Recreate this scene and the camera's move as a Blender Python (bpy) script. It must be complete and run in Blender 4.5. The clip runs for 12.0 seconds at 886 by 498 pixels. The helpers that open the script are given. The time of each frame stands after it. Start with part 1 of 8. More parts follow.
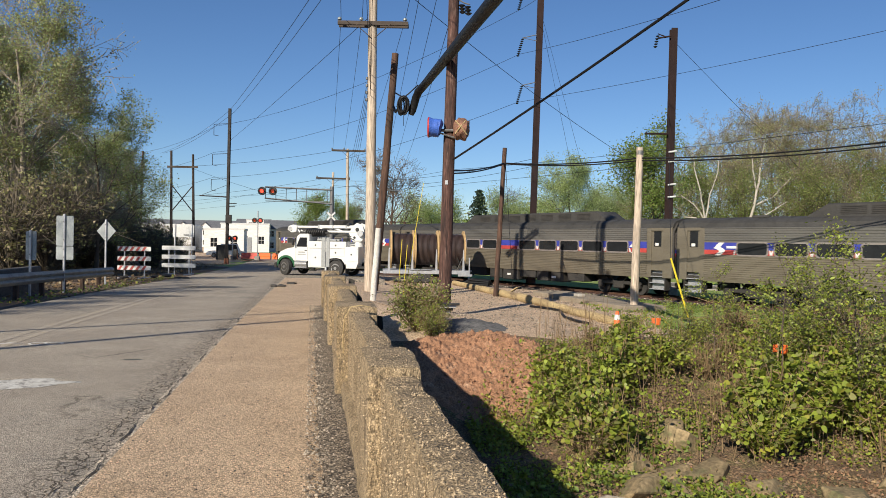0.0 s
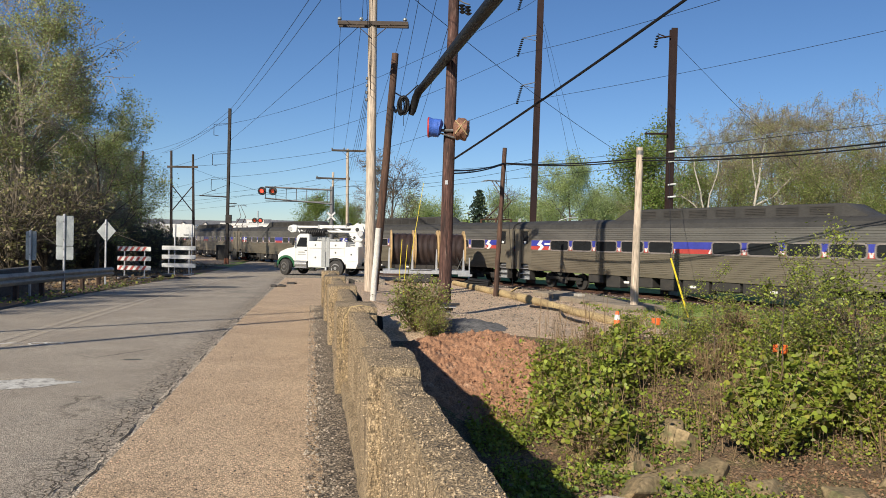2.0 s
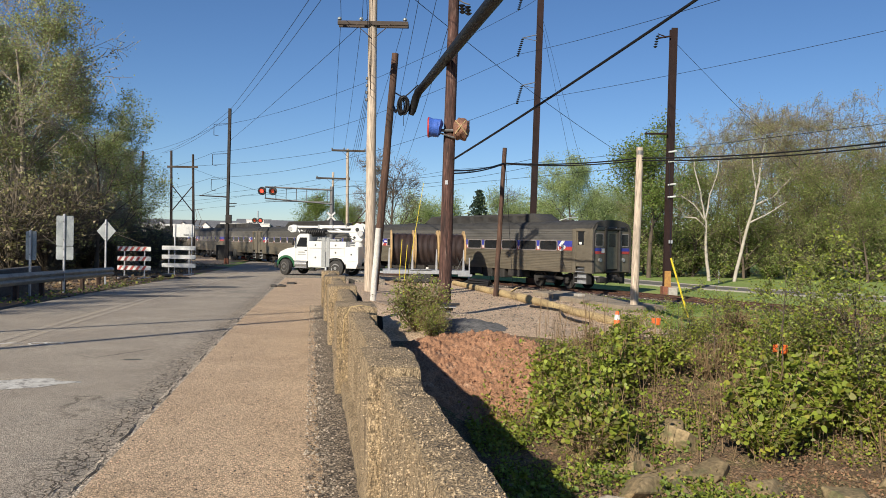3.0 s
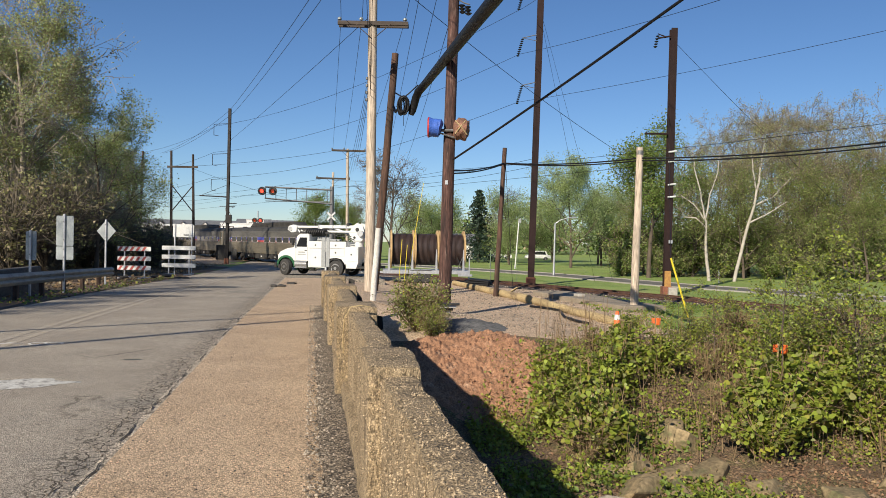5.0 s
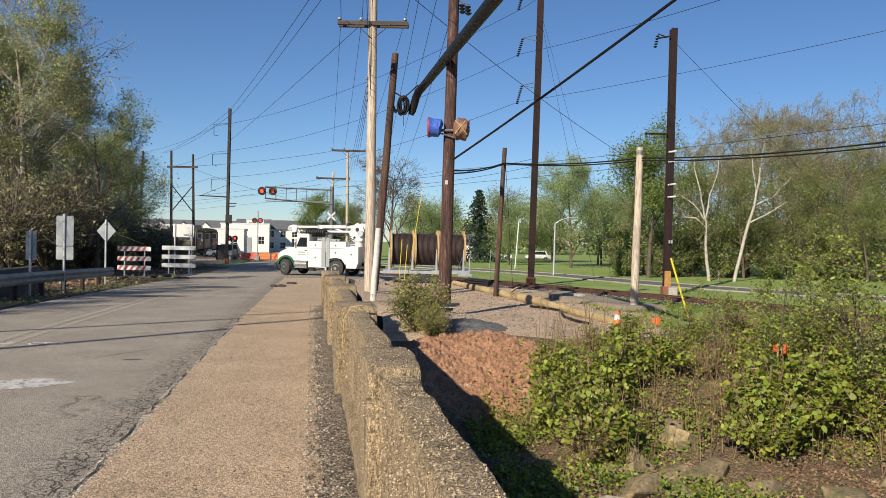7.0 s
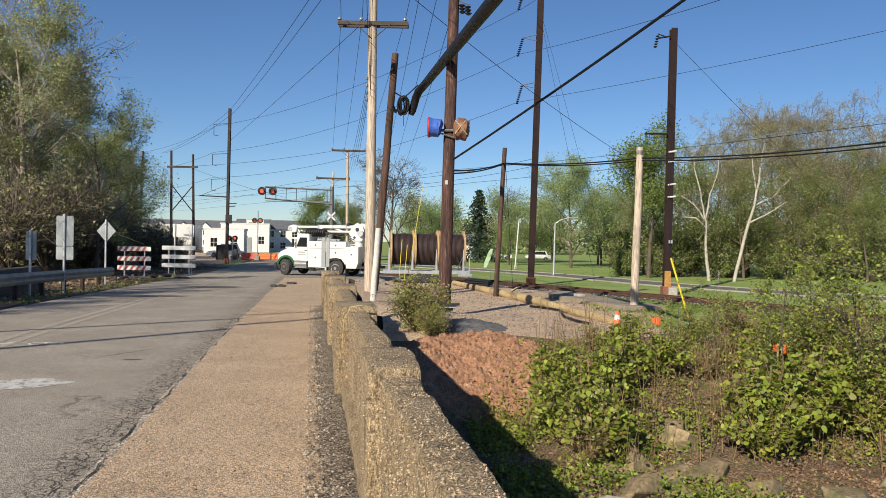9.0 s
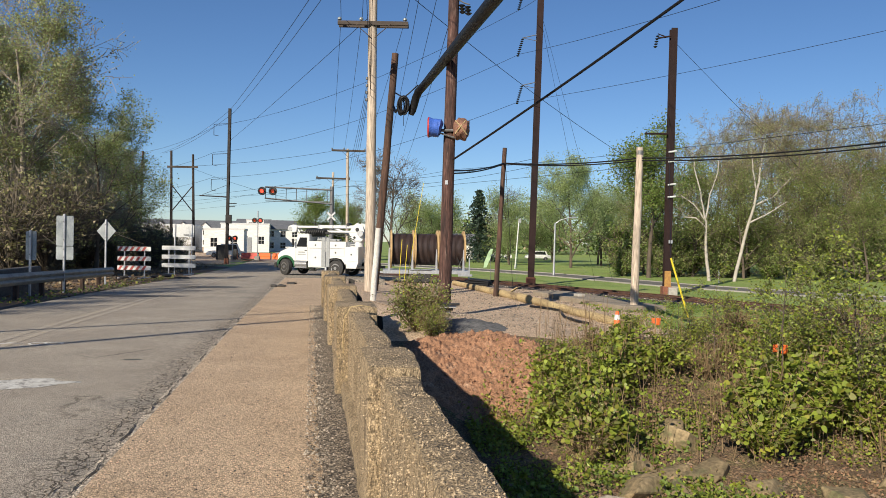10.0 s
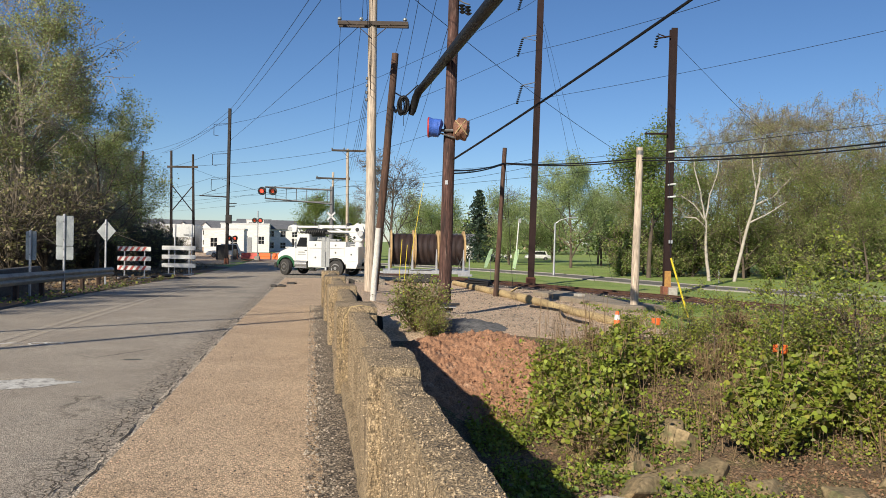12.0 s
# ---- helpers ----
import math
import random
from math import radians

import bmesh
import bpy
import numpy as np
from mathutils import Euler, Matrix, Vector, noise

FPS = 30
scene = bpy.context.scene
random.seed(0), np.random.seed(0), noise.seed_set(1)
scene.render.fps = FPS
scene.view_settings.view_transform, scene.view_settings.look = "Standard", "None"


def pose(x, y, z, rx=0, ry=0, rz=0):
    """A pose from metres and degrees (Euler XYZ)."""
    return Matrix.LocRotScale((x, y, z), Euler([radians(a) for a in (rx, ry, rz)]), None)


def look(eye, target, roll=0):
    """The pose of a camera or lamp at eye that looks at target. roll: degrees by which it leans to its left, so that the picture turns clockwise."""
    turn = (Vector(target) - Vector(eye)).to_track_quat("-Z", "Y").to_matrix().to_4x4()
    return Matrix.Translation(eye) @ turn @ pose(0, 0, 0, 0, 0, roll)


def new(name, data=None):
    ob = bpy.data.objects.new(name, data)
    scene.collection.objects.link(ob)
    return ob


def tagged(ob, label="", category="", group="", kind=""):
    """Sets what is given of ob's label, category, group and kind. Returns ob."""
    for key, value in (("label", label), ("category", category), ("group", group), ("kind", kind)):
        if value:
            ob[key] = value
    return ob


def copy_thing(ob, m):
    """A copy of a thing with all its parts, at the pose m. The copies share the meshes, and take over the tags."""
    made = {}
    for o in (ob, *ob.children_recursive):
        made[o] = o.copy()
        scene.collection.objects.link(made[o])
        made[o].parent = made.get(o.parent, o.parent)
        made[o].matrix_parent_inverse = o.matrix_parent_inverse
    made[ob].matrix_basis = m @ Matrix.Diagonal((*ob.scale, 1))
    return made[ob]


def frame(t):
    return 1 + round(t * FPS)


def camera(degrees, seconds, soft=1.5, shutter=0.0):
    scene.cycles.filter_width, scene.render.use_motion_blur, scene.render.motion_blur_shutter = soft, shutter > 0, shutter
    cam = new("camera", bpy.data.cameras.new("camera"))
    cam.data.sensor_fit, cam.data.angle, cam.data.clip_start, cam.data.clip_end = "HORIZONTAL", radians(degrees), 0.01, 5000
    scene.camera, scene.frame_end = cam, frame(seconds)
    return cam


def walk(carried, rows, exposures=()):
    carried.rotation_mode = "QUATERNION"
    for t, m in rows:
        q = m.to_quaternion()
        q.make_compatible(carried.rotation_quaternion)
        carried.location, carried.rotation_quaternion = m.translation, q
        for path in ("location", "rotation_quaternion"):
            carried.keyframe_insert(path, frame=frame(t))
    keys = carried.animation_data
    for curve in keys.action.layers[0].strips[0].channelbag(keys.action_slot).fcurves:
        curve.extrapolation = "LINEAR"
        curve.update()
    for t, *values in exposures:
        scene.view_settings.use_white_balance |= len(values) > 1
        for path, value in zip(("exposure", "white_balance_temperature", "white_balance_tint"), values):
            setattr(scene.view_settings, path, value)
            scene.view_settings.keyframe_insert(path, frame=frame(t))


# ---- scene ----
cam = camera(63.0, 12.0, soft=0.5, shutter=0.1)
EYE = (0.0, 0.0, 1.6)
walk(cam, [(0.0, look(EYE, (0.0, 100.0, 0.66), 1.0)), (12.0, look(EYE, (0.0, 100.0, 0.66), 1.0))])

# ---- light ----
SUN_EL = radians(30)
SUN_AZ = Vector((-0.5, -0.866, 0))
sky_world = bpy.data.worlds.new("sky")
scene.world = sky_world
sky_world.use_nodes = True
sky = sky_world.node_tree.nodes.new("ShaderNodeTexSky")
sky.sky_type, sky.sun_disc = "NISHITA", False
sky.sun_elevation, sky.sun_rotation = SUN_EL, radians(200)
sky.air_density, sky.dust_density, sky.ozone_density = 0.95, 0.05, 3.5
sky_back = sky_world.node_tree.nodes["Background"]
sky_back.inputs["Strength"].default_value = 0.067
sky_tone = sky_world.node_tree.nodes.new("ShaderNodeHueSaturation")
sky_tone.inputs["Saturation"].default_value = 1.08
sky_world.node_tree.links.new(sky.outputs["Color"], sky_tone.inputs["Color"])
sky_tint = sky_world.node_tree.nodes.new("ShaderNodeMixRGB")
sky_tint.blend_type = "MULTIPLY"
sky_tint.inputs["Fac"].default_value = 1.0
sky_tint.inputs[2].default_value = (0.87, 0.955, 1.10, 1)
sky_world.node_tree.links.new(sky_tone.outputs["Color"], sky_tint.inputs[1])
sky_world.node_tree.links.new(sky_tint.outputs["Color"], sky_back.inputs["Color"])
sun = new("sun", bpy.data.lights.new("sun", "SUN"))
sun.data.energy, sun.data.angle, sun.data.color = 5.0, radians(0.6), (1.0, 0.90, 0.74)
sun_at = SUN_AZ * math.cos(SUN_EL) + Vector((0, 0, math.sin(SUN_EL)))
sun.matrix_world = look(sun_at * 60, (0, 0, 0))
scene.view_settings.exposure = 0.4


# ---- materials ----
def mat(name, c1, c2=None, scale=3.0, rough=0.75, metal=0.0, bump=0.15, bscale=60.0, fine=0.25,
        stretch=(1, 1, 1), c3=None, s3=0.6, cut3=(0.55, 0.7), rnd=0.0, island=0.0, emit=0.0, trans=0.0, spec=0.5, pebble=0.0, pvar=0.5, pdeep=0.6):
    """Two colours mixed by a coarse noise, a fine grain over them, an optional third as stains, and fine relief."""
    m = bpy.data.materials.new(name)
    m.use_nodes = True
    nt = m.node_tree
    n, link = nt.nodes, nt.links.new
    bsdf = n["Principled BSDF"]
    bsdf.inputs["Roughness"].default_value = rough
    bsdf.inputs["Metallic"].default_value = metal
    bsdf.inputs["Specular IOR Level"].default_value = spec
    co = n.new("ShaderNodeTexCoord")
    mp = n.new("ShaderNodeMapping")
    mp.inputs["Scale"].default_value = stretch
    link(co.outputs["Object"], mp.inputs["Vector"])

    def noise_tex(s, detail=6.0, rr=0.6):
        t = n.new("ShaderNodeTexNoise")
        t.inputs["Scale"].default_value, t.inputs["Detail"].default_value, t.inputs["Roughness"].default_value = s, detail, rr
        link(mp.outputs["Vector"], t.inputs["Vector"])
        return t

    def mix(f, a, b, kind="MIX"):
        x = n.new("ShaderNodeMix")
        x.data_type, x.blend_type = "RGBA", kind
        for sock, v in (("Factor_Float", f), ("A_Color", a), ("B_Color", b)):
            s = next(i for i in x.inputs if i.identifier == sock)
            if isinstance(v, bpy.types.NodeSocket):
                link(v, s)
            else:
                s.default_value = v
        return next(o for o in x.outputs if o.identifier == "Result_Color")

    def ramp(v, a, b, lo=0.0, hi=1.0):
        r = n.new("ShaderNodeMapRange")
        for k, q in (("From Min", a), ("From Max", b), ("To Min", lo), ("To Max", hi)):
            r.inputs[k].default_value = q
        link(v, r.inputs["Value"])
        return r.outputs["Result"]

    c1 = (*c1, 1)
    c2 = (*(c2 or [v * 0.8 for v in c1[:3]]), 1)
    col = mix(ramp(noise_tex(scale).outputs["Fac"], 0.35, 0.65), c1, c2)
    if c3:
        col = mix(ramp(noise_tex(s3, 8.0, 0.7).outputs["Fac"], *cut3), col, (*c3, 1))
    if fine:
        v = ramp(noise_tex(bscale, 3.0).outputs["Fac"], 0.3, 0.7, 1 - fine, 1 + fine)
        col = mix(1.0, col, v, "MULTIPLY")
    peb = None
    if pebble:
        vo = n.new("ShaderNodeTexVoronoi")
        vo.inputs["Scale"].default_value = pebble
        link(co.outputs["Object"], vo.inputs["Vector"])
        sp = n.new("ShaderNodeSeparateColor")
        link(vo.outputs["Color"], sp.inputs["Color"])
        col = mix(1.0, col, ramp(sp.outputs["Red"], 0, 1, 1 - pvar, 1 + pvar), "MULTIPLY")
        peb = ramp(vo.outputs["Distance"], 0.0, 0.75, 1.0, 0.0)
        # crevice shade put into the colour: darker in the gaps between pebbles
        col = mix(1.0, col, ramp(peb, 0.0, 0.5, 1 - pdeep, 1.0), "MULTIPLY")
    if rnd:
        oi = n.new("ShaderNodeObjectInfo")
        col = mix(1.0, col, ramp(oi.outputs["Random"], 0, 1, 1 - rnd, 1 + rnd), "MULTIPLY")
    if island:
        ge = n.new("ShaderNodeNewGeometry")
        col = mix(1.0, col, ramp(ge.outputs["Random Per Island"], 0, 1, 1 - island, 1 + island), "MULTIPLY")
    link(col, bsdf.inputs["Base Color"])
    link(ramp(noise_tex(scale * 4).outputs["Fac"], 0.3, 0.7, max(0.03, rough - 0.1), min(1, rough + 0.1)), bsdf.inputs["Roughness"])
    if bump:
        b = n.new("ShaderNodeBump")
        b.inputs["Strength"].default_value, b.inputs["Distance"].default_value = bump, 0.02
        link(noise_tex(bscale, 4.0).outputs["Fac"], b.inputs["Height"])
        if peb is not None:
            b2 = n.new("ShaderNodeBump")
            b2.inputs["Strength"].default_value, b2.inputs["Distance"].default_value = 0.8, 0.5 / pebble
            link(peb, b2.inputs["Height"])
            link(b2.outputs["Normal"], b.inputs["Normal"])
        link(b.outputs["Normal"], bsdf.inputs["Normal"])
    if emit:
        bsdf.inputs["Emission Color"].default_value = c1
        bsdf.inputs["Emission Strength"].default_value = emit
    if trans:
        tl = n.new("ShaderNodeBsdfTranslucent")
        link(col, tl.inputs["Color"])
        mx = n.new("ShaderNodeMixShader")
        mx.inputs["Fac"].default_value = trans
        link(bsdf.outputs["BSDF"], mx.inputs[1])
        link(tl.outputs["BSDF"], mx.inputs[2])
        link(mx.outputs["Shader"], n["Material Output"].inputs["Surface"])
    return m


ASPHALT = mat("old_asphalt", (0.44, 0.385, 0.315), (0.355, 0.31, 0.255), 0.7, 0.9, bump=0.35, bscale=90, fine=0.4, c3=(0.25, 0.235, 0.205), s3=0.5, cut3=(0.56, 0.7), pebble=110, pvar=0.4, pdeep=0.4, spec=0.2)
DARK_ASPHALT = mat("patched_asphalt", (0.055, 0.055, 0.055), (0.08, 0.078, 0.075), 1.5, 0.9, bump=0.4, bscale=60, fine=0.35)


def add_cracks(m):
    """Crazed cracks along the broken road edge, a few elsewhere."""
    nt = m.node_tree
    n, link = nt.nodes, nt.links.new
    bsdf = n["Principled BSDF"]
    src = bsdf.inputs["Base Color"].links[0].from_socket
    co = n.new("ShaderNodeTexCoord")
    wob = n.new("ShaderNodeTexNoise")
    wob.inputs["Scale"].default_value = 5.0
    link(co.outputs["Object"], wob.inputs["Vector"])
    add = n.new("ShaderNodeMixRGB")
    add.blend_type = "ADD"
    add.inputs["Fac"].default_value = 0.16
    link(co.outputs["Object"], add.inputs[1])
    link(wob.outputs["Color"], add.inputs[2])

    def crack(scale, width):
        v = n.new("ShaderNodeTexVoronoi")
        v.feature = "DISTANCE_TO_EDGE"
        v.inputs["Scale"].default_value = scale
        link(add.outputs["Color"], v.inputs["Vector"])
        r = n.new("ShaderNodeMapRange")
        r.inputs["From Min"].default_value, r.inputs["From Max"].default_value = width * 0.35, width
        r.inputs["To Min"].default_value, r.inputs["To Max"].default_value = 1, 0
        link(v.outputs["Distance"], r.inputs["Value"])
        return r.outputs["Result"]

    def times(a, b):
        q = n.new("ShaderNodeMath")
        q.operation = "MULTIPLY"
        link(a, q.inputs[0])
        link(b, q.inputs[1])
        return q.outputs["Value"]

    dot = n.new("ShaderNodeVectorMath")
    dot.operation = "DOT_PRODUCT"
    dot.inputs[1].default_value = (0.984, 0.1785, 0)
    link(add.outputs["Color"], dot.inputs[0])
    edge = n.new("ShaderNodeMapRange")
    edge.inputs["From Min"].default_value, edge.inputs["From Max"].default_value = -1.98, -1.6
    link(dot.outputs["Value"], edge.inputs["Value"])
    big = n.new("ShaderNodeTexNoise")
    big.inputs["Scale"].default_value = 0.35
    link(co.outputs["Object"], big.inputs["Vector"])
    some = n.new("ShaderNodeMapRange")
    some.inputs["From Min"].default_value, some.inputs["From Max"].default_value = 0.6, 0.7
    link(big.outputs["Fac"], some.inputs["Value"])
    near = times(crack(8.5, 0.06), edge.outputs["Result"])
    far = times(crack(0.9, 0.014), some.outputs["Result"])
    mx = n.new("ShaderNodeMath")
    mx.operation = "MAXIMUM"
    link(near, mx.inputs[0])
    link(far, mx.inputs[1])
    col = n.new("ShaderNodeMixRGB")
    col.inputs[2].default_value = (0.062, 0.054, 0.044, 1)
    link(mx.outputs["Value"], col.inputs["Fac"])
    link(src, col.inputs[1])
    link(col.outputs["Color"], bsdf.inputs["Base Color"])


add_cracks(ASPHALT)
SIDEWALK = mat("aggregate_concrete", (0.69, 0.51, 0.34), (0.58, 0.42, 0.275), 0.9, 0.9, bump=0.7, bscale=120, fine=0.55, c3=(0.48, 0.345, 0.22), s3=0.8, cut3=(0.55, 0.75), pebble=75, pvar=0.35, pdeep=0.5)
PARAPET = mat("weathered_parapet_concrete", (0.43, 0.325, 0.20), (0.285, 0.21, 0.12), 3.0, 0.95, bump=1.0, bscale=60, fine=0.55, stretch=(1, 1, 0.4), c3=(0.17, 0.125, 0.075), s3=5.0, cut3=(0.52, 0.66), pebble=120, pvar=0.35, pdeep=0.4)
GRIT = mat("loose_grit", (0.31, 0.245, 0.175), (0.17, 0.135, 0.10), 6, 0.95, bump=1.0, bscale=90, fine=0.7, pebble=60, pvar=0.75, pdeep=0.7)
PARAPET_STONE = mat("parapet_aggregate", (0.40, 0.31, 0.20), (0.19, 0.14, 0.088), 25, 0.95, bump=0.2, bscale=90, island=0.55)
BANK_STONE = mat("muddy_stone", (0.20, 0.14, 0.09), (0.11, 0.08, 0.055), 4, 0.9, bump=0.3, bscale=60, island=0.4)
STONE = mat("grit_stone", (0.34, 0.29, 0.23), (0.16, 0.13, 0.10), 2, 0.9, bump=0.3, bscale=60, island=0.7)
PAINT_WHITE = mat("worn_road_paint", (0.62, 0.61, 0.57), (0.42, 0.40, 0.36), 12, 0.8, bump=0.3, bscale=80, c3=(0.2, 0.19, 0.175), s3=9, cut3=(0.52, 0.62))
SPRAY_WHITE = mat("faded_white_spray", (0.66, 0.64, 0.6), (0.54, 0.52, 0.48), 10, 0.8, bump=0.2, bscale=80, c3=(0.42, 0.38, 0.33), s3=7, cut3=(0.55, 0.66))
WORN_EDGE = mat("worn_edge_strip", (0.66, 0.57, 0.45), (0.52, 0.45, 0.36), 6, 0.9, bump=0.5, bscale=60, c3=(0.2, 0.17, 0.135), s3=5, cut3=(0.50, 0.62), pebble=60)
PAINT_YELLOW = mat("worn_yellow_paint", (0.52, 0.415, 0.27), (0.47, 0.395, 0.29), 8, 0.8, bump=0.3, bscale=80, c3=(0.45, 0.39, 0.315), s3=1.6, cut3=(0.30, 0.5), pebble=110, pvar=0.4, pdeep=0.4)
GRASS_SOIL = mat("mown_lawn", (0.225, 0.305, 0.065), (0.155, 0.23, 0.045), 0.4, 0.95, bump=0.6, bscale=25, fine=0.45, c3=(0.27, 0.275, 0.10), s3=0.5, cut3=(0.48, 0.7))
GRAVEL = mat("dusty_gravel", (0.62, 0.455, 0.31), (0.50, 0.365, 0.25), 0.8, 0.95, bump=0.9, bscale=28, fine=0.45, c3=(0.34, 0.27, 0.2), s3=0.7, cut3=(0.55, 0.7), pebble=24, pvar=0.35, pdeep=0.3)
EARTH = mat("bank_earth", (0.24, 0.15, 0.085), (0.13, 0.085, 0.05), 2.3, 0.95, bump=1.0, bscale=30, fine=0.6, c3=(0.15, 0.13, 0.055), s3=1.4, cut3=(0.48, 0.6), pebble=26, pvar=0.35, pdeep=0.4)
LITTER = mat("leaf_litter", (0.15, 0.095, 0.055), (0.09, 0.06, 0.04), 1.0, 0.95, bump=0.8, bscale=20, fine=0.5, c3=(0.07, 0.09, 0.03), s3=0.4, cut3=(0.55, 0.7))
RED_DIRT = mat("red_clay", (0.37, 0.195, 0.11), (0.23, 0.12, 0.068), 4.0, 0.95, bump=1.0, bscale=26, fine=0.45, c3=(0.43, 0.27, 0.175), s3=3)
BALLAST = mat("track_ballast", (0.16, 0.125, 0.10), (0.09, 0.075, 0.065), 2.0, 0.95, bump=1.0, bscale=30, fine=0.5, pebble=14, pvar=0.5)
RUST = mat("rusty_rail_steel", (0.13, 0.065, 0.04), (0.08, 0.045, 0.03), 6, 0.7, 0.3, bump=0.3)
BROWN_STEEL = mat("rusted_brown_steel", (0.026, 0.013, 0.012), (0.015, 0.009, 0.009), 1.2, 0.8, 0.0, spec=0.25, bump=0.25, bscale=40, stretch=(1, 1, 0.3))
DARK_POLE = mat("creosote_brown_wood", (0.115, 0.055, 0.042), (0.026, 0.013, 0.011), 7, 0.85, bump=1.0, bscale=40, fine=0.6, stretch=(1, 1, 0.09), c3=(0.26, 0.17, 0.135), s3=9, cut3=(0.58, 0.68))
LIGHT_POLE = mat("grey_tan_pole_wood", (0.49, 0.405, 0.32), (0.41, 0.335, 0.26), 3, 0.85, bump=0.9, bscale=40, fine=0.5, stretch=(1, 1, 0.05), c3=(0.29, 0.23, 0.175), s3=9, cut3=(0.56, 0.70))
MID_POLE = mat("weathered_brown_wood", (0.105, 0.055, 0.036), (0.028, 0.017, 0.013), 6, 0.85, bump=0.9, bscale=40, fine=0.5, stretch=(1, 1, 0.07))
GREY_WOOD = mat("grey_arm_wood", (0.085, 0.065, 0.052), (0.045, 0.036, 0.03), 4, 0.85, bump=0.5, stretch=(0.1, 1, 1))
TIMBER = mat("yellow_timber", (0.46, 0.35, 0.18), (0.31, 0.225, 0.115), 2.2, 0.85, bump=0.8, bscale=30, stretch=(1, 0.35, 1), c3=(0.17, 0.12, 0.07), s3=1.6, cut3=(0.54, 0.66), fine=0.4)
BLACK_RUBBER = mat("black_cable_rubber", (0.007, 0.007, 0.008), (0.012, 0.012, 0.014), 5, 0.55, bump=0.2, spec=0.3)
GALV = mat("galvanised_steel", (0.50, 0.51, 0.52), (0.40, 0.41, 0.43), 4, 0.5, 0.6, bump=0.1)
SIGN_BACK = mat("sign_back_aluminium", (0.33, 0.355, 0.36), (0.26, 0.285, 0.29), 3, 0.55, 0.25, bump=0.05)
RAIL_GREY = mat("dull_weathered_rail", (0.36, 0.34, 0.30), (0.25, 0.235, 0.205), 3, 0.7, 0.1, bump=0.1)
GREY_GLAZE = mat("grey_glaze", (0.24, 0.27, 0.27), (0.16, 0.18, 0.18), 9, 0.3, bump=0)
PORCELAIN = mat("white_porcelain", (0.7, 0.7, 0.68), (0.6, 0.6, 0.58), 5, 0.3, bump=0)
BLACK_PAINT = mat("black_paint", (0.02, 0.02, 0.02), (0.03, 0.03, 0.03), 5, 0.5, bump=0.05)
WHITE_PAINT = mat("white_vehicle_paint", (0.66, 0.66, 0.64), (0.60, 0.60, 0.58), 2, 0.35, bump=0.0, fine=0.03)
TYRE = mat("tyre_rubber", (0.03, 0.03, 0.03), (0.045, 0.042, 0.04), 6, 0.85, bump=0.2)
GLASS_DARK = mat("dark_window_glass", (0.015, 0.016, 0.018), (0.02, 0.022, 0.025), 2, 0.12, bump=0, fine=0)


